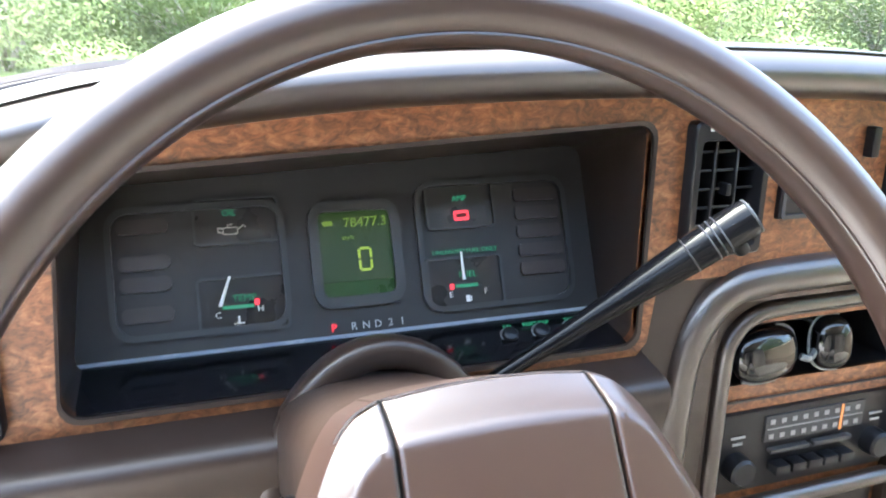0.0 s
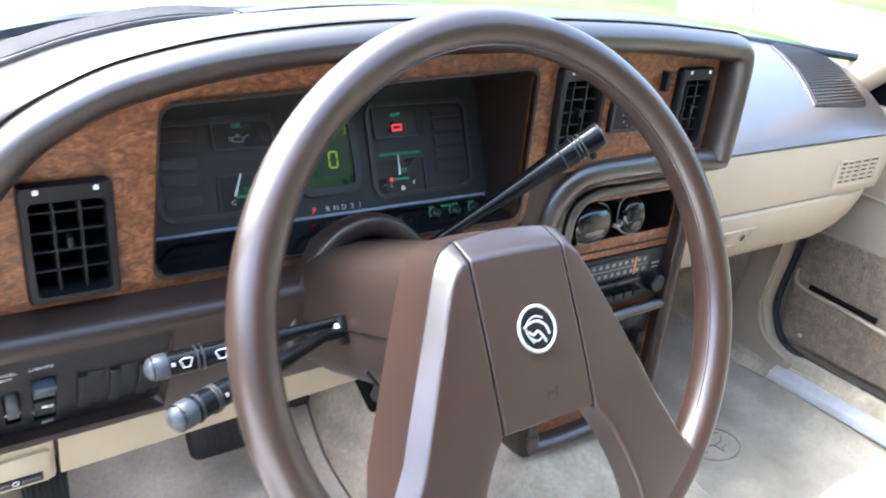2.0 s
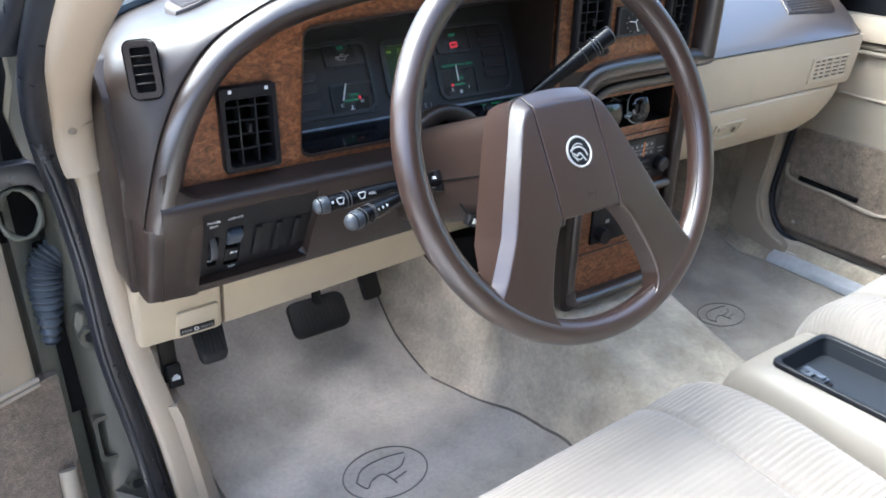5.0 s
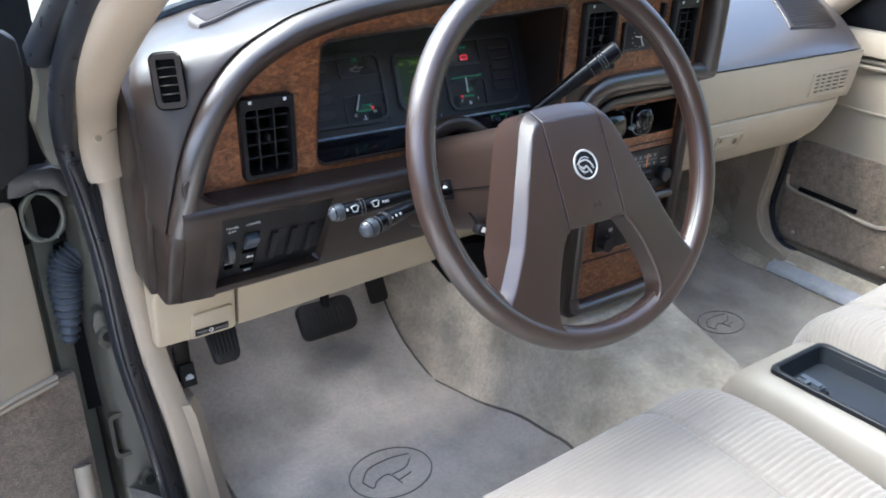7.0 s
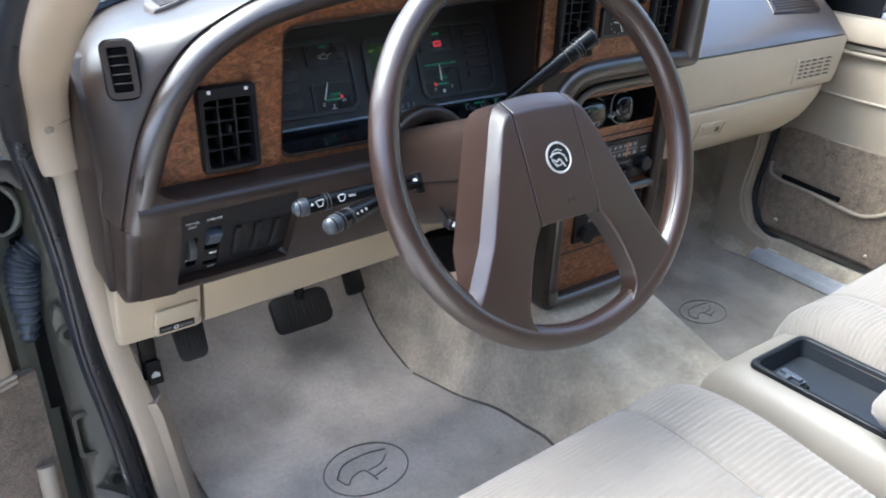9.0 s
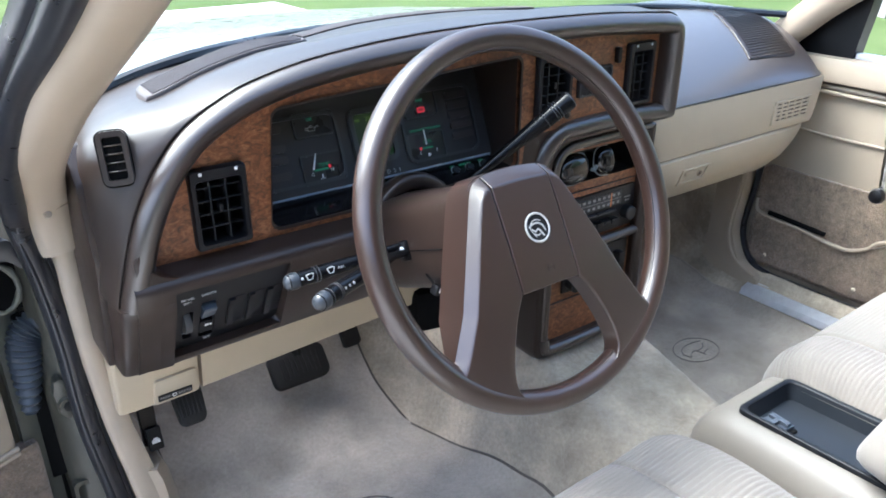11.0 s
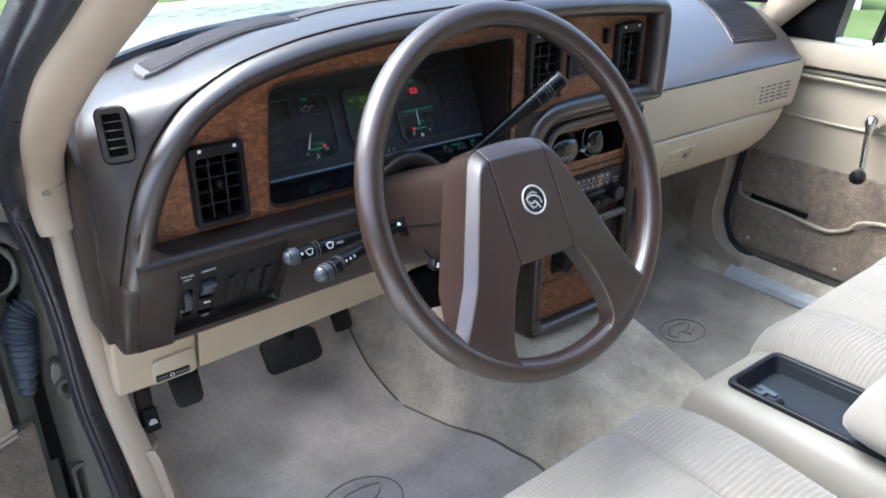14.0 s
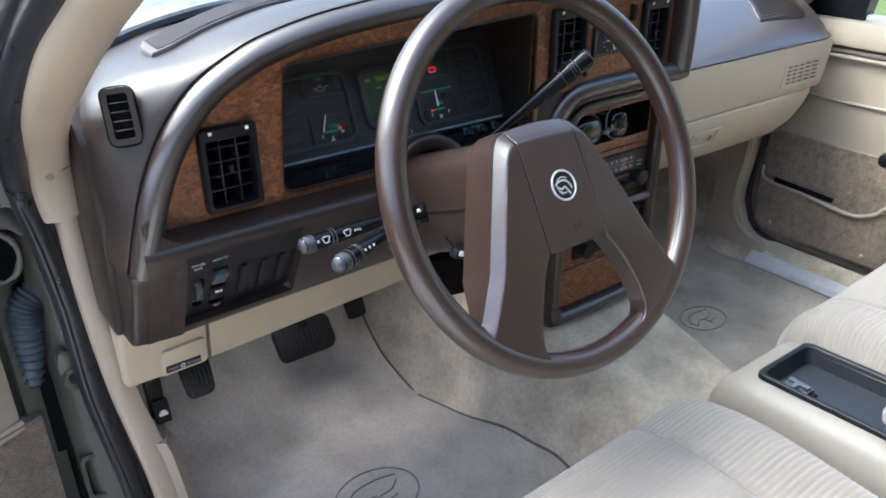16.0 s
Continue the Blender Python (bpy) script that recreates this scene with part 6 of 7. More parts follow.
loft(bm, [r0, r1])
bm.faces.ensure_lookup_table()
for f in [f for f in bm.faces if len(f.verts) > 4][:1]:
    bm.faces.remove(f)
part("tray_well", bm, TRAYM, con, "blue-grey recessed tray floor")
lt = thing("tray_latch", (0.388, 0.078, 0.546), "small black hinged latch in the console tray", "latch")
LM = Matrix.Translation((0.384, 0.080, 0.5365)) @ Matrix.Rotation(radians(-4), 4, 'Z')
for c, s in (((0, 0, 0.002), (0.042, 0.034, 0.006)), ((-0.011, 0, 0.007), (0.009, 0.030, 0.006)), ((0.011, 0, 0.007), (0.009, 0.030, 0.006)), ((0, 0, 0.008), (0.014, 0.007, 0.005))):
    bm = B()
    box(bm, c, s, None, 0.0015)
    part("latch_piece", move(bm, LM), GREY_SWITCH, lt)
bm = B()
box(bm, (0.0, -0.022, 0.001), (0.034, 0.006, 0.004), None, 0.001)
part("latch_bar", move(bm, LM), SHADOWBOX, lt)
# armrest lid behind the tray
bm = B()
rings = []
for y, k in ((-0.50, 0.8), (-0.48, 0.95), (-0.30, 1.0), (-0.12, 1.0), (-0.085, 0.96), (-0.062, 0.84), (-0.05, 0.64), (-0.045, 0.35)):
    rings.append([(0.41 + 0.098 * math.cos(a) * (0.6 + 0.4 * k), y, 0.60 + 0.045 * k * math.sin(a) + 0.01 * k) for a in [2 * math.pi * j / 22 for j in range(22)]])
loft(bm, rings)
single("armrest", bm, SEAT_PLAIN, "cream padded armrest at the rear of the console", "armrest")

# ---- near body side: pillar, seal, jamb ----
PB = [Vector(p) for p in ((-0.366, 0.538, 0.832), (-0.371, 0.53, 0.865), (-0.374, 0.508, 0.905), (-0.379, 0.455, 0.945), (-0.382, 0.385, 0.986), (-0.378, 0.31, 1.032), (-0.370, 0.25, 1.070), (-0.350, 0.15, 1.134), (-0.328, 0.0, 1.23), (-0.305, -0.15, 1.325))]
def strip(pts, prof_fn, per=4):
    sm = smooth_line(pts, per)
    n = len(sm)
    rings = []
    for i, p in enumerate(sm):
        d = (sm[min(i + 1, n - 1)] - sm[max(i - 1, 0)]).normalized()
        side = Vector((1, 0, 0)) - d * d.x
        side.normalize()
        nrm = d.cross(side).normalized()
        if nrm.y > 0:
            nrm.negate()
        rings.append([p + side * a + nrm * b for a, b in prof_fn(i / (n - 1))])
    bm = B()
    loft(bm, rings)
    return bm


body = thing("doorway_frame", (-0.40, 0.60, 0.1), "olive metallic car doorway at the open driver's door", "car doorway")
bm = strip(PB, lambda t: [(-0.0225, -0.012), (-0.021, 0.001), (-0.012, 0.007), (0.009, 0.0075), (0.0185, 0.004), (0.0215, -0.004), (0.0215, -0.016)])
pil = single("pillar_trim", bm, CREAM_TRIM, "cream plastic screen pillar trim with a clip notch", "pillar trim", angle=60)
bm = B()
bmesh.ops.create_cone(bm, cap_ends=True, segments=14, radius1=0.0045, radius2=0.0035, depth=0.004)
part("trim_screw", move(bm, Matrix.Translation((-0.3755, 0.510, 0.887)) @ Matrix.Rotation(radians(70), 4, 'X')), CREAM_TRIM, pil, "recessed trim screw")
bm = B()
tube(bm, [(-0.3705, 0.512, 0.889), (-0.362, 0.508, 0.8935), (-0.350, 0.512, 0.896)], 0.0007, 5)
part("trim_notch", bm, DOOR_CARPET, pil, "fold line beside the screw")

# lower cream trim down the post to the sill
LT = [Vector(p) for p in ((-0.362, 0.553, 0.83), (-0.357, 0.556, 0.70), (-0.345, 0.555, 0.58), (-0.335, 0.552, 0.52), (-0.322, 0.55, 0.44), (-0.308, 0.55, 0.32), (-0.298, 0.55, 0.20))]
bm = strip(LT, lambda t: [(-0.013 - 0.010 * t, -0.02), (-0.013 - 0.010 * t, 0.002), (-0.007 - 0.008 * t, 0.007), (0.004, 0.007), (0.012 + 0.006 * t, 0.002), (0.013 + 0.006 * t, -0.02)])
single("kick_trim", bm, CREAM_TRIM, "cream trim strip down the door post", "trim", angle=60)
bm = B()
rings = []
for z, xa, xb in ((0.49, -0.325, -0.302), (0.47, -0.322, -0.294), (0.40, -0.315, -0.285), (0.28, -0.305, -0.268), (0.2, -0.30, -0.26)):
    rings.append([(xa, 0.56, z), (xa, 0.545, z), ((xa + xb) / 2, 0.54, z), (xb, 0.56, z), (xb, 0.72, z - 0.02), (xa, 0.72, z - 0.02)])
loft(bm, rings)
single("kick_panel", bm, CREAM_TRIM, "cream kick panel beside the footwell", "trim", angle=60)
hr = thing("hood_release", (-0.30, 0.60, 0.50), "black hood release lever with a white car symbol", "release lever")
bm = B()
box(bm, (-0.303, 0.596, 0.532), (0.022, 0.012, 0.075), None, 0.003)
part("release_bracket", bm, BLACK, hr)
bm = B()
box(bm, (-0.300, 0.586, 0.508), (0.020, 0.012, 0.034), Matrix.Rotation(radians(-18), 4, 'X'), 0.003)
part("release_lever", bm, BLACK, hr)
bm = B()
box(bm, (-0.300, 0.5785, 0.507), (0.011, 0.001, 0.005), Matrix.Rotation(radians(-18), 4, 'X'), 0.0)
box(bm, (-0.300, 0.5785, 0.5105), (0.006, 0.001, 0.004), Matrix.Rotation(radians(-18), 4, 'X'), 0.0)
part("release_symbol", bm, WHITE, hr)

# black door seal along the opening
SL = [Vector(p) for p in ((-0.352, -0.02, 1.268), (-0.381, 0.19, 1.128), (-0.396, 0.30, 1.062), (-0.405, 0.40, 0.992), (-0.406, 0.48, 0.932), (-0.400, 0.54, 0.868), (-0.388, 0.565, 0.79), (-0.380, 0.568, 0.70), (-0.376, 0.57, 0.58), (-0.362, 0.57, 0.46), (-0.352, 0.57, 0.36), (-0.338, 0.57, 0.20))]
seal = thing("door_seal", (-0.338, 0.57, 0.20), "black rubber seal round the door opening", "seal")
bm = B()
tube(bm, [p + Vector((-0.002, 0.001, 0.0)) for p in smooth_line(SL, 5)], 0.0132, 16)
part("seal_bulb", bm, RUBBER, seal, "hollow rubber bulb")
bm = B()
tube(bm, [p + Vector((0.0118, 0.002, -0.001)) for p in smooth_line(SL, 5)], 0.0042, 8)
part("seal_flange", bm, RUBBER, seal, "thin inner sealing lip")
bm = B()
tube(bm, [p + Vector((-0.0085, -0.0105, 0.003)) for p in smooth_line(SL, 5)], 0.0034, 8)
part("seal_ridge", bm, RUBBER, seal, "raised outer ridge")
# black window frame outside the pillar
bm = strip([Vector(p) for p in ((-0.4265, 0.432, 0.988), (-0.4155, 0.37, 1.028), (-0.4085, 0.323, 1.057), (-0.390, 0.20, 1.134), (-0.362, 0.0, 1.265), (-0.34, -0.15, 1.36))], lambda t: [(-0.010, -0.016), (-0.010, 0.002), (-0.006, 0.005), (0.006, 0.005), (0.010, 0.002), (0.010, -0.016)])
part("screen_moulding", bm, RUBBER, body, "black window frame moulding", angle=60)
# painted door post
bm = B()
rings = []
for z, x0, x1, y in ((0.80, -0.408, -0.392, 0.615), (0.75, -0.410, -0.388, 0.62), (0.62, -0.412, -0.380, 0.62), (0.50, -0.410, -0.374, 0.62), (0.40, -0.407, -0.36, 0.62), (0.18, -0.402, -0.34, 0.62)):
    rings.append([(x0, y + 0.14, z), (x0, y + 0.008, z), (x0 + 0.008, y, z), (x1 - 0.01, y - 0.02, z), (x1 + 0.012, y - 0.025, z), (x1 + 0.02, y + 0.14, z)])
loft(bm, rings)
part("door_post", bm, PAINT, body, "olive painted door post", angle=60)
bm = B()
prism(bm, [(-0.4145, 0.963), (-0.395, 0.950), (-0.398, 0.90), (-0.404, 0.832), (-0.420, 0.846), (-0.4265, 0.888), (-0.4145, 0.928)], 'y', 0.578, 0.62, 0.004)
part("post_cap", bm, PAINT, body, "pale olive top of the door post")
for c, r in (((-0.3925, 0.590, 0.602), 0.0085), ((-0.372, 0.598, 0.345), 0.0095)):
    bm = B()
    bmesh.ops.create_cone(bm, cap_ends=True, segments=18, radius1=r * 1.6, radius2=r * 1.3, depth=0.008)
    move(bm, Matrix.Translation(c) @ Matrix.Rotation(math.pi / 2, 4, 'X'))
    bo = part("hinge_bolt", bm, PAINT, body, "bolt in the door post")
    bm = B()
    bmesh.ops.create_cone(bm, cap_ends=True, segments=14, radius1=r * 0.75, radius2=r * 0.75, depth=0.012)
    part("bolt_recess", move(bm, Matrix.Translation((c[0], c[1] - 0.001, c[2])) @ Matrix.Rotation(math.pi / 2, 4, 'X')), DARKPAINT, bo)
# inner side of the footwell ahead of the post
bm = B()
box(bm, (-0.372, 0.845, 0.45), (0.03, 0.37, 0.62), None, 0.004)
part("footwell_side", bm, CARPET, body, "carpeted side of the footwell")
# gap behind, its shade painted near-black, with hinge and bellows
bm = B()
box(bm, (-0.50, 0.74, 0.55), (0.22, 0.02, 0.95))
part("inner_fender", bm, DARKPAINT, body, "inner wing behind the hinge, near-black for the shade of the gap")
bm = B()
tube(bm, [(-0.4335 + 0.0225 * math.cos(a), 0.622, 0.766 + 0.0315 * math.sin(a)) for a in [2 * math.pi * k / 14 + 0.3 for k in range(14)]], [0.0034 + 0.0014 * math.sin(1.7 * k) for k in range(14)], 8, True)
part("hinge_ring", bm, EDGE_PAINT, body, "worn painted rim of the hinge hole")
bm = B()
prism(bm, [(-0.4666, 0.7962), (-0.4618, 0.8188), (-0.4397, 0.8268), (-0.4128, 0.8271), (-0.394, 0.818), (-0.392, 0.782), (-0.4056, 0.7877), (-0.4152, 0.7992), (-0.4328, 0.8023), (-0.4521, 0.7958)], 'y', 0.618, 0.640, 0.003)
part("hinge_bracket", bm, RUBBER, body, "dark plate over the hinge hole")
bm = B()
prism(bm, [(-0.4072, 0.6194), (-0.4035, 0.6366), (-0.396, 0.6408), (-0.3829, 0.6298), (-0.382, 0.6066), (-0.3845, 0.5876), (-0.3948, 0.5764), (-0.4048, 0.5905)], 'y', 0.592, 0.612, 0.004)
part("bolt_plate", bm, PAINT, body, "raised plate round the bolt")
# black box added as the shade inside the hinge hole
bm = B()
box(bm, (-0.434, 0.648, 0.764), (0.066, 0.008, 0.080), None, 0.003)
part("hinge_shade", bm, SHADOWBOX, body, "black box standing for the shade in the hinge recess")
# black sheet added as the shade between bellows and post
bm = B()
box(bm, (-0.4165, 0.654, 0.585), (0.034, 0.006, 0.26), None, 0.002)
part("post_gap_shade", bm, SHADOWBOX, body, "black sheet standing for the shade beside the door post")
bm = B()
box(bm, (-0.392, 0.64, 0.425), (0.022, 0.03, 0.075), None, 0.004)
part("lower_hinge", bm, DARKPAINT, body, "lower hinge")
bm = B()
plate(bm, rrect(-0.409, -0.381, 0.385, 0.462, 0.008), [rrect(-0.404, -0.386, 0.392, 0.455, 0.006)], 'y', 0.612, 0.624)
part("hinge_plate", bm, PAINT, body)
bw = [Vector(p) for p in smooth_line([(-0.396, 0.640, 0.702), (-0.408, 0.636, 0.700), (-0.418, 0.634, 0.688), (-0.4235, 0.632, 0.663), (-0.4275, 0.630, 0.627), (-0.433, 0.626, 0.585)], 15)]
bm = B()
tube(bm, bw, [interp(k / (len(bw) - 1), [0, 0.3, 0.6, 0.8, 1.0], [0.017, 0.0205, 0.019, 0.015, 0.008]) + 0.0026 * math.cos(k * 2 * math.pi / 4.0) for k in range(len(bw))], 16)
single("wiring_bellows", bm, BELLOWS, "grey ribbed rubber wiring bellows at the hinge", "bellows", angle=25)

# ---- open driver's door ----
DA = radians(66)
DM = Matrix.Translation((-0.452, 0.632, 0.0)) @ Matrix.Rotation(radians(90) - DA - math.pi, 4, 'Z') @ Matrix.Diagonal((1, -1, 1, 1))
# door axes: x along the door from the hinge, y through it towards the outside, z up
door = thing("driver_door", (-0.452, 0.632, 0.3), "open car door with cream panel, carpeted lower half and olive edge", "car door")
bm = B()
box(bm, (0.535, 0.05, 0.59), (1.13, 0.07, 0.74), None, 0.012)
part("door_shell", move(bm, DM), PAINT, door, "olive painted door edge")
bm = B()
loft(bm, [[(x, y, z) for x, y in ((-0.044, 0.030), (-0.0455, 0.016), (-0.043, 0.0095), (-0.037, 0.0075), (-0.012, 0.0065), (-0.006, 0.008), (-0.005, 0.030))] for z in (0.23, 0.25, 0.50, 0.76, 0.78)])
part("door_flange", move(bm, DM), EDGE_PAINT, door, "folded olive edge of the door", angle=50)
bm = B()
box(bm, (0.56, 0.004, 0.665), (1.10, 0.03, 0.25), None, 0.012)
part("upper_panel", move(bm, DM), BEIGE_VINYL, door, "cream vinyl upper panel")
bm = B()
box(bm, (0.59, 0.006, 0.855), (1.06, 0.036, 0.12), None, 0.014)
part("door_top", move(bm, DM), BEIGE_VINYL, door)
bm = B()
box(bm, (0.53, 0.008, 0.40), (1.10, 0.026, 0.27), None, 0.008)
part("lower_panel", move(bm, DM), DOOR_CARPET, door, "tan carpeted lower panel")
for z in (0.537, 0.545):
    bm = B()
    tube(bm, [(0.012, -0.011, z), (1.07, -0.011, z)], 0.0035, 8)
    part("panel_piping", move(bm, DM), BEIGE_VINYL, door)
bm = B()
tube(bm, smooth_line([(0.004, -0.010, 0.388), (0.008, -0.016, 0.37), (0.012, -0.020, 0.335), (0.03, -0.022, 0.305), (0.07, -0.022, 0.29)], 5), 0.012, 10)
part("pocket_edge", move(bm, DM), BEIGE_VINYL, door)
bm = B()
prism(bm, [(-0.60, 1.0), (-0.442, 0.999), (-0.430, 0.990), (-0.429, 0.96), (-0.435, 0.913), (-0.443, 0.858), (-0.473, 0.838), (-0.60, 0.82)], 'y', 0.535, 0.57, 0.006)
part("mirror_corner", bm, DARKPAINT, door, "dark corner of the window frame")


# ---- passenger door and sill ----
pdoor = thing("passenger_door", (1.17, 0.2, 0.36), "closed passenger door with cream panel, map pocket and window crank", "car door")
bm = B()
prism(bm, [(1.0, 0.30), (1.0, 0.87), (0.55, 0.88), (-1.1, 0.88), (-1.1, 0.30)], 'x', 1.16, 1.20)
part("door_shell", bm, BEIGE_VINYL, pdoor, "cream vinyl door panel")
bm = B()
prism(bm, [(0.655, 0.828), (0.655, 0.874), (0.60, 0.882), (-1.0, 0.886), (-1.0, 0.828)], 'x', 1.135, 1.17, 0.012)
part("door_top_pad", bm, BEIGE_VINYL, pdoor, "padded cream door top")
for z in (0.818, 0.806):
    bm = B()
    tube(bm, [(1.152, 0.62, z), (1.152, -0.9, z)], 0.005, 8)
    part("door_moulding", bm, BEIGE_VINYL, pdoor)
bm = B()
tube(bm, smooth_line([(1.158, 0.62, 0.718), (1.158, 0.45, 0.712), (1.158, 0.1, 0.720), (1.158, -0.9, 0.725)], 5), 0.0035, 8)
part("panel_fold", bm, BEIGE_VINYL, pdoor, "shallow fold across the panel")
bm = B()
prism(bm, [(0.600, 0.365), (0.625, 0.40), (0.625, 0.60), (0.60, 0.617), (-0.9, 0.617), (-0.9, 0.365)], 'x', 1.149, 1.163, 0.004)
part("door_lower_panel", bm, DOOR_CARPET, pdoor, "tan carpeted lower door panel")
bm = B()
tube(bm, smooth_line([(1.145, 0.615, 0.53), (1.14, 0.60, 0.500), (1.135, 0.50, 0.494), (1.132, 0.39, 0.483), (1.132, 0.34, 0.50), (1.132, 0.28, 0.535), (1.132, 0.0, 0.55)], 5), 0.0042, 8)
part("pocket_edge", bm, BEIGE_VINYL, pdoor, "cream edge of the map pocket")
bm = B()
prism(bm, [(0.607, 0.50), (0.50, 0.492), (0.39, 0.481), (0.34, 0.498), (0.28, 0.533), (0.0, 0.548), (0.0, 0.38), (0.607, 0.38)], 'x', 1.136, 1.150, 0.002)
part("map_pocket", bm, DOOR_CARPET, pdoor, "carpeted map pocket")
# black bar stands for the shade inside the map pocket
bm = B()
tube(bm, [(1.137, 0.575, 0.507), (1.137, 0.435, 0.500)], 0.006, 8)
part("pocket_shade", bm, SHADOWBOX, pdoor)
for y, z in ((0.565, 0.40), (0.345, 0.40)):
    bm = B()
    bmesh.ops.create_uvsphere(bm, u_segments=10, v_segments=6, radius=0.005)
    part("trim_button", move(bm, Matrix.Translation((1.135, y, z))), BEIGE_VINYL, pdoor)
bm = B()
tube(bm, [(1.158, 0.340, 0.741), (1.130, 0.340, 0.741), (1.124, 0.340, 0.741), (1.121, 0.340, 0.741)], [0.016, 0.0155, 0.013, 0.009], 20)
crank = part("window_crank", bm, CHROME, pdoor, "chrome window crank with a black knob")
bm = B()
tube(bm, smooth_line([(1.128, 0.340, 0.752), (1.122, 0.339, 0.738), (1.116, 0.335, 0.70), (1.113, 0.330, 0.655), (1.113, 0.328, 0.632)], 4), [0.008] + [0.0095] * 4 + [0.0078] * 8 + [0.0068] * 4, 10)
part("crank_arm", bm, CHROME, crank)
bm = B()
tube(bm, [(1.117, 0.328, 0.635), (1.108, 0.328, 0.635), (1.103, 0.328, 0.635), (1.094, 0.328, 0.635), (1.086, 0.328, 0.635), (1.082, 0.328, 0.635)], [0.008, 0.010, 0.0150, 0.0165, 0.0135, 0.006], 18)
part("crank_knob", bm, BLACK, crank, "black ball knob")
bm = B()
tube(bm, smooth_line([(1.134, 0.605, 0.68), (1.134, 0.620, 0.56), (1.134, 0.631, 0.445), (1.134, 0.602, 0.380), (1.134, 0.548, 0.357), (1.134, 0.41, 0.356), (1.134, -0.5, 0.356)], 6), 0.0072, 8)
single("passenger_door_seal", bm, RUBBER, "black rubber seal round the passenger door", "seal")
bm = B()
prism(bm, [(0.735, 0.21), (0.71, 0.40), (0.70, 0.60), (0.70, 0.86), (0.64, 0.86), (0.622, 0.70), (0.628, 0.56), (0.640, 0.445), (0.610, 0.374), (0.552, 0.348), (0.54, 0.21)], 'x', 1.10, 1.14, 0.008)
kick = single("passenger_kick_panel", bm, BEIGE_VINYL, "cream kick panel on the passenger side", "trim")
bm = B()
tube(bm, smooth_line([(1.098, 0.630, 0.70), (1.098, 0.636, 0.56), (1.098, 0.648, 0.447), (1.098, 0.620, 0.380), (1.098, 0.560, 0.354)], 5), 0.0042, 8)
part("rolled_edge", bm, BEIGE_VINYL, kick, "rolled edge beside the door seal")
bm = B()
prism(bm, [(0.70, 0.21), (0.70, 0.86), (0.98, 0.86), (0.98, 0.21)], 'x', 1.108, 1.14)
single("passenger_footwell_side", bm, CARPET, "tan carpet on the side of the passenger footwell", "carpet", kind="structure")
sill = thing("sill_plate", (1.12, 0.2, 0.32), "brushed aluminium passenger sill plate with screws", "sill plate")
bm = B()
prism(bm, [(1.072, 0.312), (1.078, 0.326), (1.10, 0.334), (1.155, 0.334), (1.155, 0.30), (1.085, 0.30)], 'y', -1.0, 0.575, 0.002)
part("plate", bm, ALU, sill)
bm = B()
box(bm, (1.13, 0.548, 0.336), (0.045, 0.05, 0.003), None, 0.001)
part("end_piece", bm, ALU, sill)
bm = B()
bmesh.ops.create_cone(bm, cap_ends=True, segments=14, radius1=0.007, radius2=0.004, depth=0.004)
part("screw", move(bm, Matrix.Translation((1.135, 0.536, 0.339))), CHROME, sill)
# ---- glass, roof, rear ----
def pane(name, pts, label, th=0.004, kind="structure"):
    a, b, c, d = [Vector(p) for p in pts]
    n = (b - a).cross(d - a).normalized() * th
    bm = B()
    loft(bm, [[a, b, c, d], [a + n, b + n, c + n, d + n]])
    ob = single(name, bm, GLASS, label, "window", kind=kind)
    ob.visible_shadow = False
    return ob


# windscreen: bowed forward in the middle, raked back to the header
def screen_point(x, t, lift):
    q = ((x - 0.365) / 0.77) ** 2
    yb, zb = screen_base(x)
    yt, zt = -0.15 - 0.04 * q, 1.345
    bow = 0.03 * math.sin(math.pi * t)
    return (x * (1 - 0.08 * t) + 0.365 * 0.08 * t, yb + (yt - yb) * t + bow, zb + (zt - zb) * t + bow * 1.5 + lift)


bm = B()
xs = [-0.405 + 1.54 * k / 20 for k in range(21)]
loft(bm, [[screen_point(x, k / 8, 0.0) for x in xs] + [screen_point(x, k / 8, 0.005) for x in reversed(xs)] for k in range(9)])
ob = single("window_1", bm, GLASS, "raked clear windscreen", "window", kind="structure", angle=80)
ob.visible_shadow = False
bm = B()
tube(bm, smooth_line([screen_point(x, 0.0, 0.002) for x in xs], 3), 0.0075, 8)
single("windscreen_gasket", bm, RUBBER, "black gasket along the windscreen base", "gasket")
# roof and rear are out of view, added to keep sky light out
roof = thing("roof", (0.36, -0.7, 1.36), "unseen cream headliner and rear walls that shade the cabin", "roof", kind="structure")
bm = B()
box(bm, (0.365, -0.78, 1.355), (1.46, 1.24, 0.03), None, 0.01)
part("headliner", bm, CREAM_TRIM, roof)
bm = B()
prism(bm, [(-1.4, 1.34), (-1.4, 0.9), (-1.46, 0.9), (-1.46, 1.34)], 'x', -0.38, 1.12)
part("rear_header", bm, CREAM_TRIM, roof)
bm = B()
box(bm, (-0.40, -1.02, 0.72), (0.05, 0.86, 1.30), None, 0.02)
part("rear_quarter", bm, PAINT, roof)
bm = B()
box(bm, (-0.345, -0.78, 1.335), (0.05, 1.24, 0.06), None, 0.02)
part("roof_rail", bm, CREAM_TRIM, roof)
bm = B()
box(bm, (0.36, -1.48, 0.62), (1.56, 0.05, 0.60))
part("rear_seat_wall", bm, SEAT_PLAIN, roof)
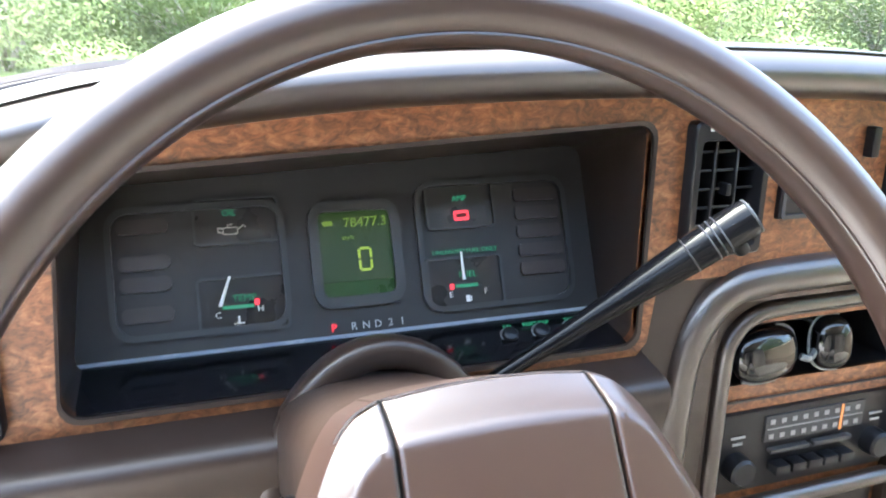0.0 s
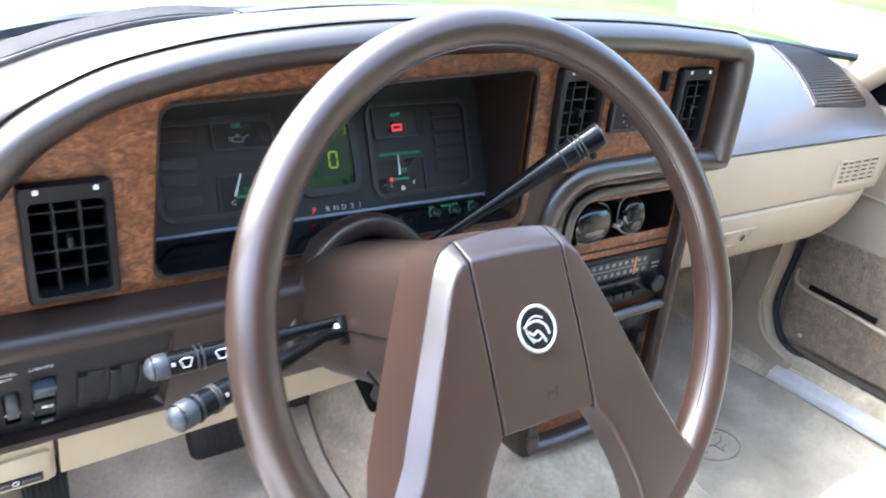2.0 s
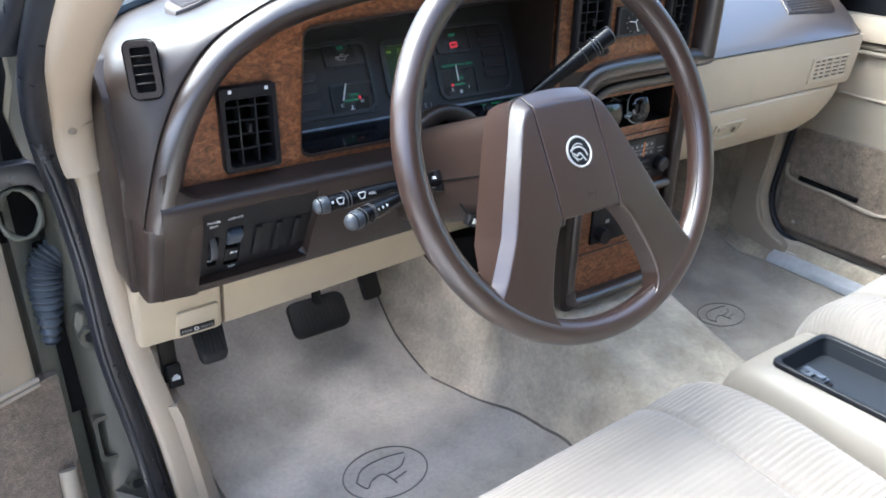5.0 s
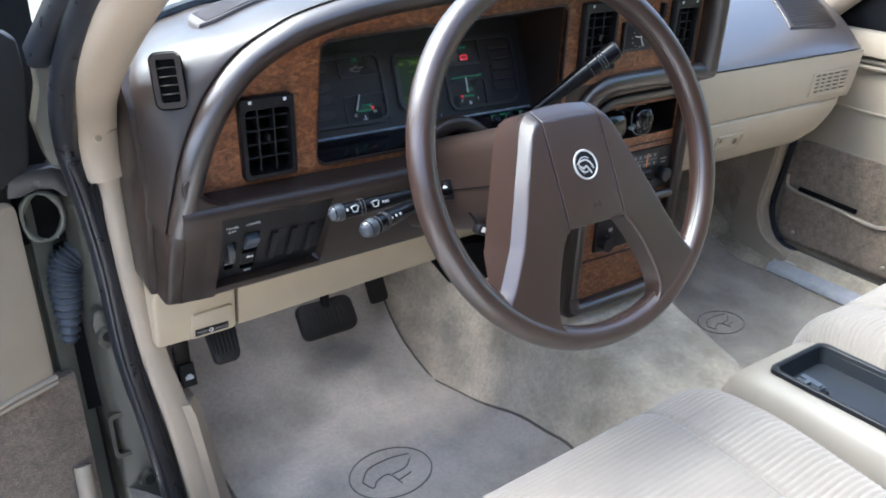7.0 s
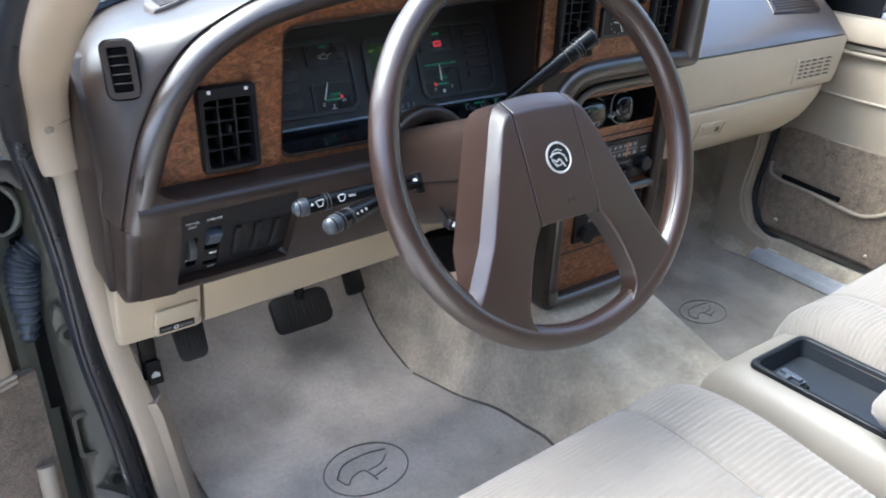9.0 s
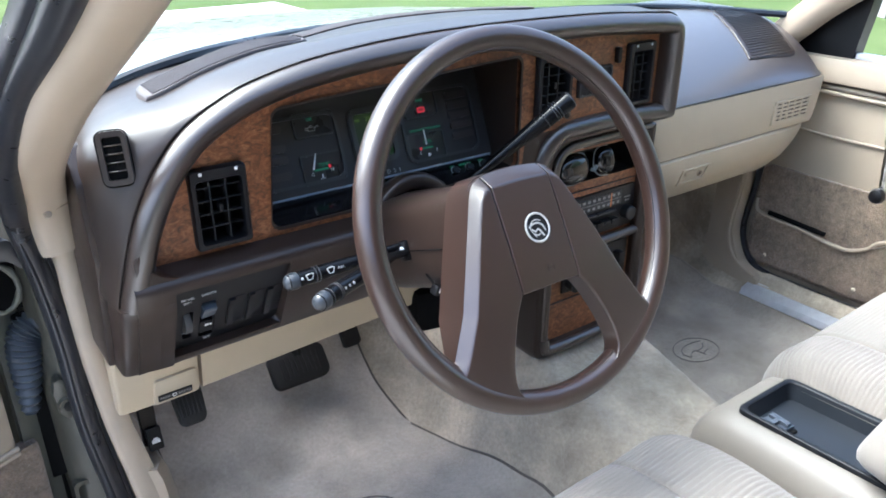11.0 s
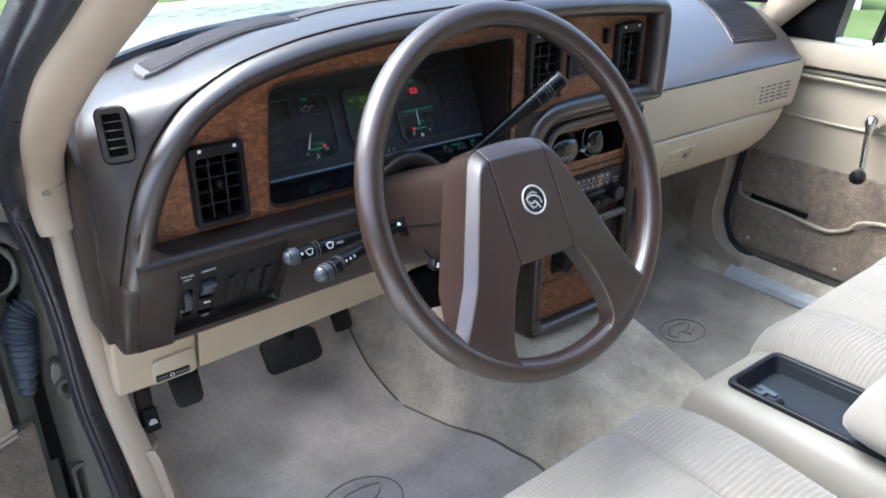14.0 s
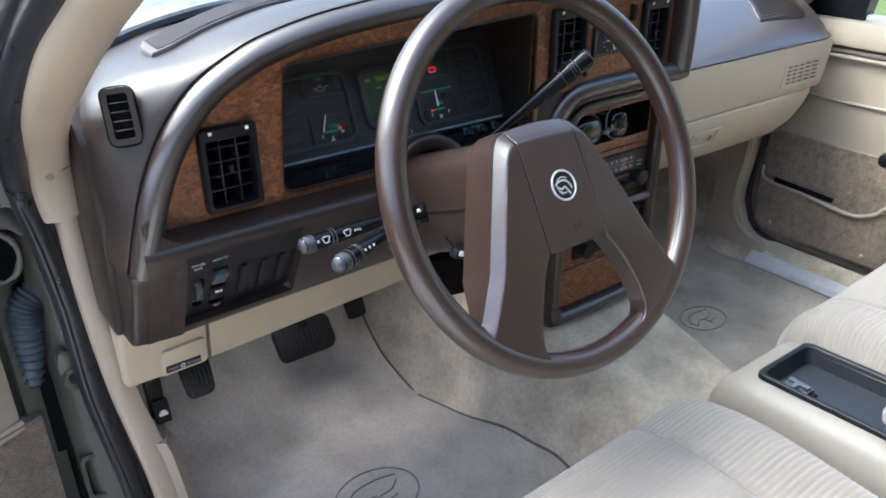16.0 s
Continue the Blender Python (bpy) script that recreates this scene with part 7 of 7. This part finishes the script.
# passenger screen pillar and door frame
bm = strip([Vector(p) for p in ((1.128, 0.66, 0.862), (1.124, 0.585, 0.930), (1.117, 0.515, 0.990), (1.104, 0.40, 1.068), (1.078, 0.18, 1.195), (1.05, -0.14, 1.345))], lambda t: [(-0.026, -0.034), (-0.031, -0.005), (-0.024, 0.018), (-0.004, 0.027), (0.018, 0.022), (0.03, -0.005), (0.03, -0.034)])
single("passenger_pillar_trim", bm, CREAM_TRIM, "cream passenger screen pillar trim", "pillar trim", angle=60)
bm = B()
prism(bm, [(0.62, 0.872), (0.468, 0.872), (0.440, 1.06), (0.50, 1.03)], 'x', 1.150, 1.185)
pq = single("quarter_panel", bm, BLACK, "black triangular sail panel at the door window", "trim")
bm = B()
box(bm, (1.165, -0.27, 0.888), (0.02, 1.47, 0.012), None, 0.003)
part("window_sill", bm, ALU, pq, "bright window sill strip")
bm = B()
tube(bm, [(1.165, 0.385, 0.888), (1.160, 0.35, 1.05), (1.13, 0.27, 1.20)], 0.011, 8)
part("vent_post", bm, BLACK, pq, "black window divider")
pane("window_2", [(1.172, 0.32, 0.905), (1.172, -1.0, 0.905), (1.12, -1.0, 1.33), (1.12, -0.1, 1.33)], "clear passenger door window")
mir = thing("door_mirror", (1.26, 0.27, 0.93), "black exterior mirror beyond the passenger window", "mirror")
bm = B()
box(bm, (1.275, 0.30, 0.975), (0.16, 0.07, 0.105), None, 0.02)
part("mirror_housing", bm, BLACK, mir)
bm = B()
box(bm, (1.275, 0.2635, 0.975), (0.13, 0.003, 0.08), None, 0.001)
part("mirror_glass", bm, MIRROR, mir)

# ---- outside: bonnet, ground, bushes ----
bm = B()
loft(bm, [[(x, y, z - 0.04 * ((x - 0.36) / 0.8) ** 2) for x in (-0.42, -0.2, 0.1, 0.36, 0.62, 0.9, 1.14, 1.29)] for y, z in ((0.80, 0.93), (1.2, 0.925), (1.8, 0.88), (2.2, 0.82), (2.25, 0.7))], closed=False)
# olive paint made much paler: sky reflection is put into the colour
single("bonnet", bm, material("sky_pale_olive_paint", (0.26, 0.26, 0.215), 0.3, metal=0.3, vary=0.08, scale=20, coat=0.5), "olive metallic car bonnet", "bonnet", angle=60)
bm = B()
tube(bm, [(1.263, 0.95, 0.868), (1.2635, 0.95, 0.885), (1.264, 0.95, 0.887), (1.264, 0.95, 1.35), (1.266, 0.955, 1.9)], [0.008, 0.006, 0.0024, 0.0022, 0.0016], 8)
single("radio_antenna", bm, CHROME, "thin chrome radio antenna on the wing", "antenna")


def ground_material():
    m = bpy.data.materials.new("grass_ground")
    m.use_nodes = True
    nt = m.node_tree
    b = nt.nodes["Principled BSDF"]
    tc = nt.nodes.new("ShaderNodeTexCoord")
    n1 = nt.nodes.new("ShaderNodeTexNoise")
    n1.inputs["Scale"].default_value, n1.inputs["Detail"].default_value = 0.6, 8
    nt.links.new(tc.outputs["Object"], n1.inputs["Vector"])
    r = nt.nodes.new("ShaderNodeValToRGB")
    r.color_ramp.elements[0].position, r.color_ramp.elements[0].color = 0.35, (0.056, 0.082, 0.028, 1)
    r.color_ramp.elements[1].position, r.color_ramp.elements[1].color = 0.7, (0.088, 0.118, 0.046, 1)
    nt.links.new(n1.outputs[0], r.inputs[0])
    nt.links.new(r.outputs[0], b.inputs["Base Color"])
    b.inputs["Roughness"].default_value, b.inputs["Specular IOR Level"].default_value = 0.95, 0.03
    return m


bm = B()
bmesh.ops.create_grid(bm, x_segments=8, y_segments=8, size=400)
single("ground", bm, ground_material(), "mown green grass reaching the distance", "grass", kind="structure")
GRAVEL = material("pale_concrete", (0.42, 0.41, 0.385), 0.9, spec=0.1, vary=0.12, scale=3, bump=0.4, bump_scale=60)
bm = B()
loft(bm, [[(x, y, 0.012) for x in (-9.0, 0.0, 2.0, 4.2)] for y in (-9.0, 0.0, 2.0, 5.2)], closed=False)
single("driveway", bm, GRAVEL, "pale concrete driveway under the car", "driveway", kind="structure")
bm = B()
loft(bm, [[(-45.0, y, 0.012), (-10.0, y, 0.012), (3.4, y + 0.2, 0.012)] for y in (6.3, 8.2)], closed=False)
single("road", bm, GRAVEL, "pale concrete road beyond the lawn strip", "road", kind="structure")
bm = B()
wall_line = [(9.35, 7.9), (9.75, 7.0), (9.6, 6.2), (8.95, 5.1), (8.1, 3.7)]
loft(bm, [[(x - 0.09, y - 0.05, 0.0), (x - 0.09, y - 0.05, 0.50), (x - 0.06, y - 0.03, 0.54), (x + 0.06, y + 0.03, 0.54), (x + 0.09, y + 0.05, 0.50), (x + 0.09, y + 0.05, 0.0)] for x, y in wall_line])
single("low_wall", bm, material("weathered_concrete", (0.24, 0.245, 0.24), 0.9, spec=0.1, vary=0.18, scale=3, bump=0.4, bump_scale=60), "low pale concrete wall beside the lawn", "wall", kind="structure", angle=50)
LEAF = material("spring_leaves", (0.135, 0.170, 0.062), 0.7, vary=0.45, scale=1.5, spec=0.1)
BARK = material("grey_bark", (0.26, 0.22, 0.18), 0.9, vary=0.3, scale=8)


def bush(loc, h, w, seed):
    """Multi-stemmed bush: bare limbs and many small leaf clumps with gaps."""
    rng = random.Random(seed)
    t = thing("bush", loc, "leafy spring bush with bare grey stems beyond the drive", "bush", "bushes beyond the drive")
    bm = B()
    tips = []
    for k in range(9):
        a = rng.uniform(0, 6.28)
        q = Vector((math.cos(a) * w * rng.uniform(0.2, 0.6), math.sin(a) * w * 0.4, h * rng.uniform(0.6, 1.0)))
        mid = q * 0.5 + Vector((rng.uniform(-0.2, 0.2), rng.uniform(-0.2, 0.2), 0.2))
        tube(bm, [Vector(loc), Vector(loc) + mid, Vector(loc) + q], [0.07, 0.04, 0.01], 5)
        tips += [Vector(loc) + q, Vector(loc) + mid, Vector(loc) + q * 0.75]
    part("stem", bm, BARK, t)
    verts, faces = [], []
    for k in range(9000):
        c = rng.choice(tips) + Vector((rng.gauss(0, w * 0.22), rng.gauss(0, w * 0.2), rng.gauss(-0.35, h * 0.17)))
        c.z = max(c.z, 0.05)
        s = rng.uniform(0.03, 0.08)
        u = Vector((rng.gauss(0, 1), rng.gauss(0, 1), rng.gauss(0, 1))).normalized()
        v = u.orthogonal().normalized()
        i = len(verts)
        verts += [c - u * s, c + v * s * 0.5 + u * 0.2 * s, c + u * s, c - v * s * 0.5]
        faces.append((i, i + 1, i + 2, i + 3))
    me = bpy.data.meshes.new("crown")
    me.from_pydata([tuple(p) for p in verts], [], faces)
    me.materials.append(LEAF)
    ob = new("crown", me)
    ob.parent = t
    ob.matrix_parent_inverse = Matrix.Translation(-Vector(loc))
    return t


first = bush((-7, 17, 0), 2.1, 3.4, 1)
for k, (x, y, s, r) in enumerate([(-11, 19, 1.2, 40), (-3.5, 19, 1.0, 110), (0.5, 21, 1.1, 200), (-15, 22, 1.5, 20), (-7, 26, 1.6, 300), (5, 27, 1.2, 70), (-20, 24, 1.6, 150), (10, 30, 1.4, 250), (15, 29, 1.3, 10), (21, 28, 1.5, 90), (27, 25, 1.4, 180), (-26, 28, 1.8, 230), (33, 20, 1.5, 45), (2, 34, 1.9, 130), (18, 38, 2.0, 310)]):
    b2 = copy_thing(first, pose(x, y, 0, 0, 0, r))
    b2.scale = (s, s, s)

# woods closing the view ahead; sides and rear are unseen, added against sky light
rng = random.Random(5)
verts, faces = [], []
for k in range(46000):
    a = rng.uniform(-math.pi, math.pi)
    front, rear = abs(a) < 1.25, abs(a) > 2.1
    d = rng.uniform(44, 58) if front else rng.uniform(20, 30)
    # tall rear part keeps bright sky out of the wheel's reflections
    top = (3.6 if front else 9.5 if rear else 4.0) + (0.8 if front else 2.0) * math.sin(a * 9) + (0.6 if front else 1.2) * math.sin(a * 23 + 1)
    c = Vector((d * math.sin(a), d * math.cos(a), top * rng.random() ** 0.8))
    s = rng.uniform(0.15, 0.42) * (1.0 if front else 1.15)
    u = Vector((rng.gauss(0, 1), rng.gauss(0, 1), rng.gauss(0, 1))).normalized()
    v = u.orthogonal().normalized()
    i = len(verts)
    verts += [c - u * s, c + v * s * 0.6 + u * 0.2 * s, c + u * s, c - v * s * 0.6]
    faces.append((i, i + 1, i + 2, i + 3))
me = bpy.data.meshes.new("far_woods")
me.from_pydata([tuple(p) for p in verts], [], faces)
me.materials.append(LEAF)
tagged(new("far_woods", me), "pale green spring woods; unseen sides and rear dim the reflections", "woods", kind="stuff")
